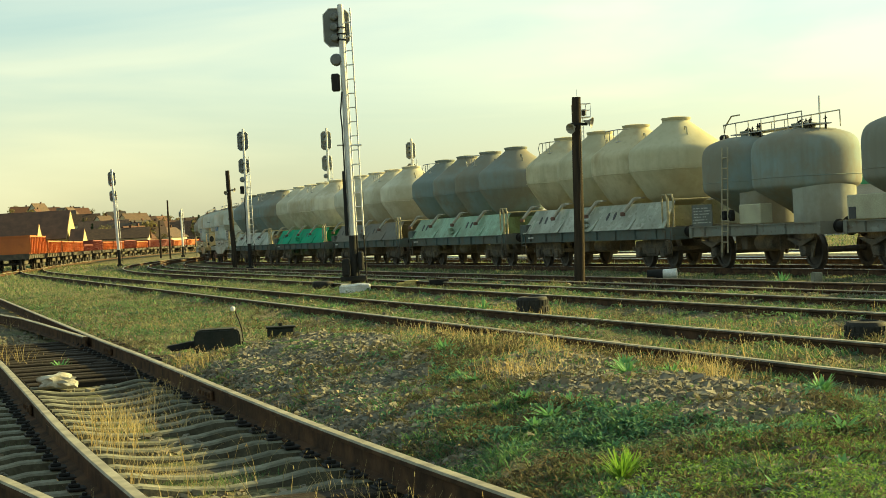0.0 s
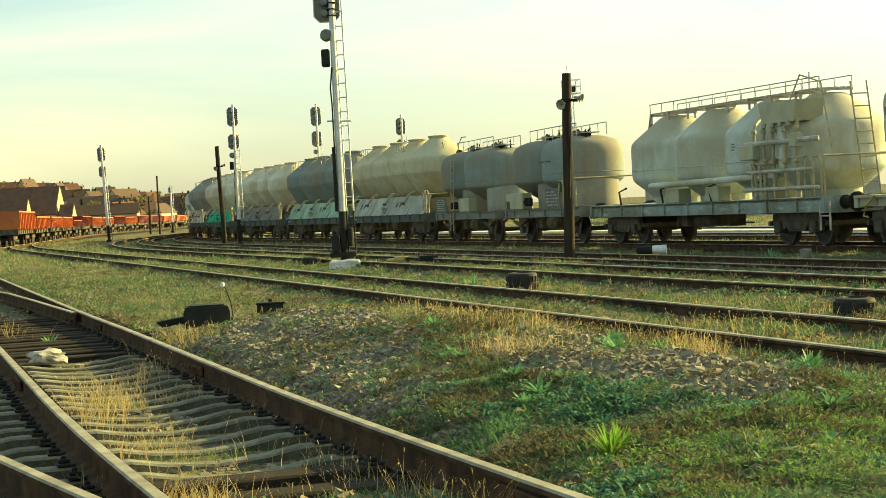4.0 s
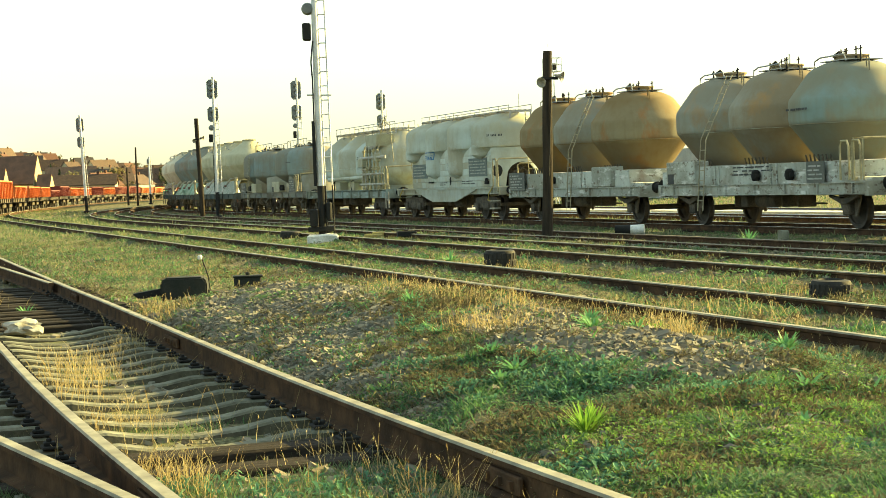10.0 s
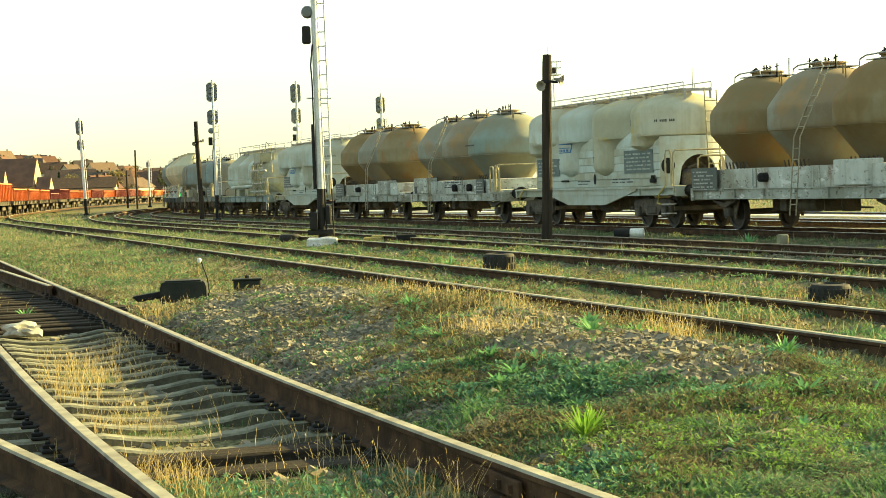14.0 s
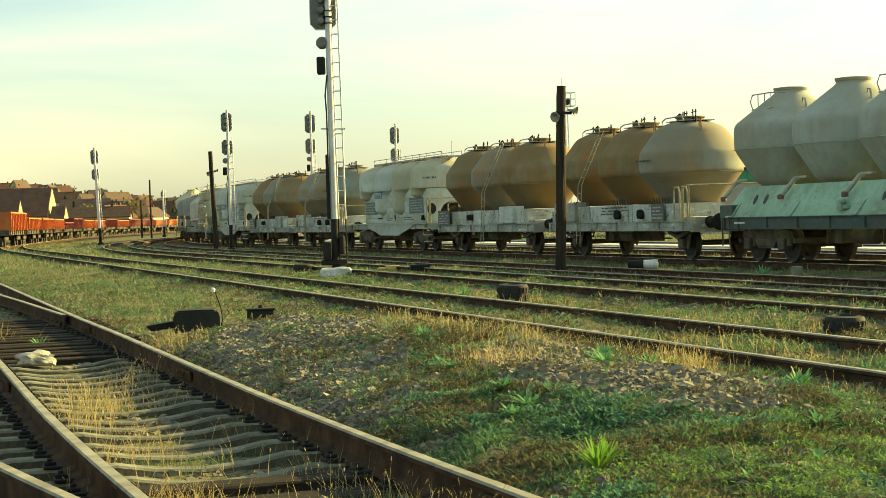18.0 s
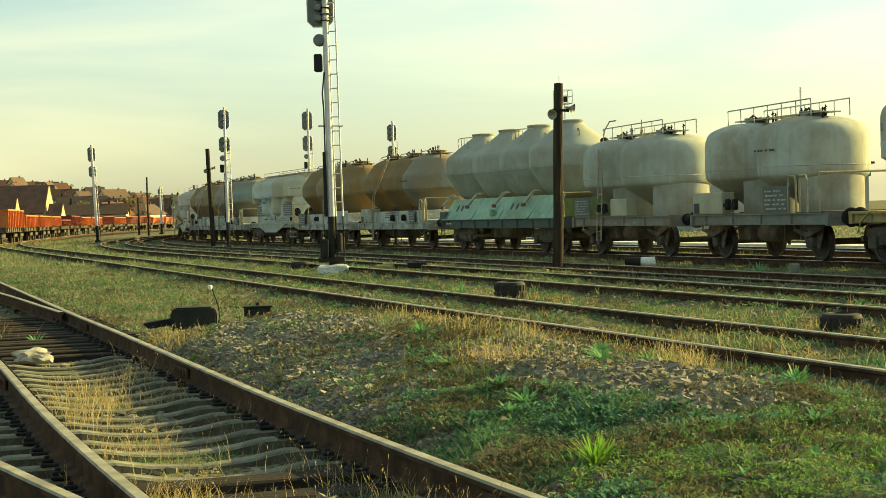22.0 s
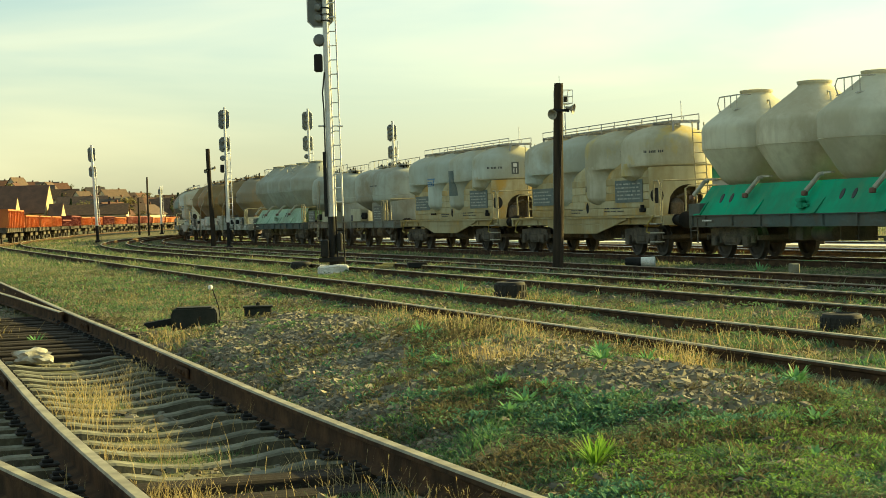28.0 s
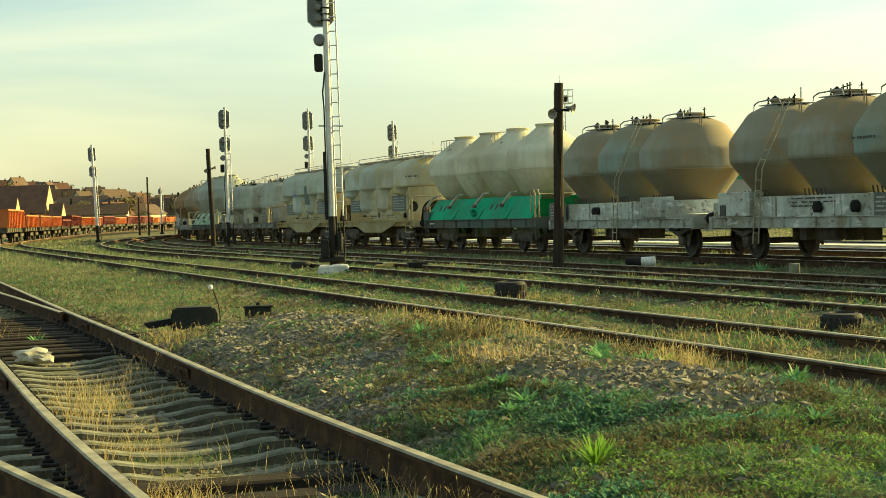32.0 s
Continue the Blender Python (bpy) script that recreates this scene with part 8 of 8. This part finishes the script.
def bed_place(r):
    q0 = (0.9, 1.67, 7.45, 11.35, 15.15, 15.15)[r.randint(6)]
    a, q = r.uniform(4.5, 40), q0 + r.uniform(-1.5, 1.5)
    p = plan(a, q)
    if on_rail(q, a) or patch(p.x, p.y, 0.7, 31) < -0.05 or abs(p.x / max(1, p.y)) > 0.3:
        return None
    return p.x, p.y, 0.012 + 0.022 * r.uniform() ** 2


stones("mound_gravel", 84000, mound_place, "heap of grey-brown ballast stones by the siding", 5)
stones("track_gravel", 6000, bed_place, "scattered grey ballast stones between the tracks", 6)
for i in range(34):
    r = random.Random(300 + i)
    a, q = r.uniform(6.3, 11.5), r.uniform(2.8, 5.2)
    p = plan(a, q)
    bm = bmesh.new()
    for _ in range(14):
        d = Vector((r.gauss(0, 1), r.gauss(0, 1), r.gauss(0, 1))).normalized()
        bm.verts.new((d.x * r.uniform(0.04, 0.065), d.y * r.uniform(0.035, 0.05), d.z * r.uniform(0.02, 0.035)))
    hull = bmesh.ops.convex_hull(bm, input=bm.verts[:])
    bmesh.ops.delete(bm, geom=[v for v in bm.verts if not v.link_faces], context="VERTS")
    tagged(part("stone", bm, STONE_BIG, at=pose(p.x, p.y, land(p.x, p.y) + 0.015, 0, 0, r.uniform(0, 180))), "loose grey-brown stone on the grassy mound", "stone", "larger stones on the mound")
# ---- movement ----
def travelled(t):
    """How far the train has gone away by t seconds, in metres."""
    return 5.8 * t + 0.0065 * t * t


def on_line(s):
    """The pose of a wagon end that stands s metres short of the plan's far mark, on the middle of the running track."""
    p, turn = along(66.5 - s, 22.65, 112, 260)
    return p + Vector((0, 0, -0.078)), turn


def motions():
    for start, wagon in TRAIN:
        rows = []
        for k in range(33):
            p, turn = on_line(start - travelled(k))
            q, _ = on_line(start + 10 - travelled(k))
            d = q - p
            rows.append((float(k), pose(p.x, p.y, p.z, 0, 0, math.degrees(math.atan2(d.y, d.x)))))
        walk(wagon, rows)
    rows = []
    for k in range(321):
        rows.append((k / 10, pose(0, 0, 0, 0, -math.degrees(travelled(k / 10) / 0.46) % 360, 0)))
    walk(WHEELSETS[0], rows)
    turning = WHEELSETS[0].animation_data
    for w in WHEELSETS[1:]:
        w.rotation_mode = "QUATERNION"
        keys = w.animation_data_create()
        keys.action = turning.action
        keys.action_slot = turning.action_slot


motions()
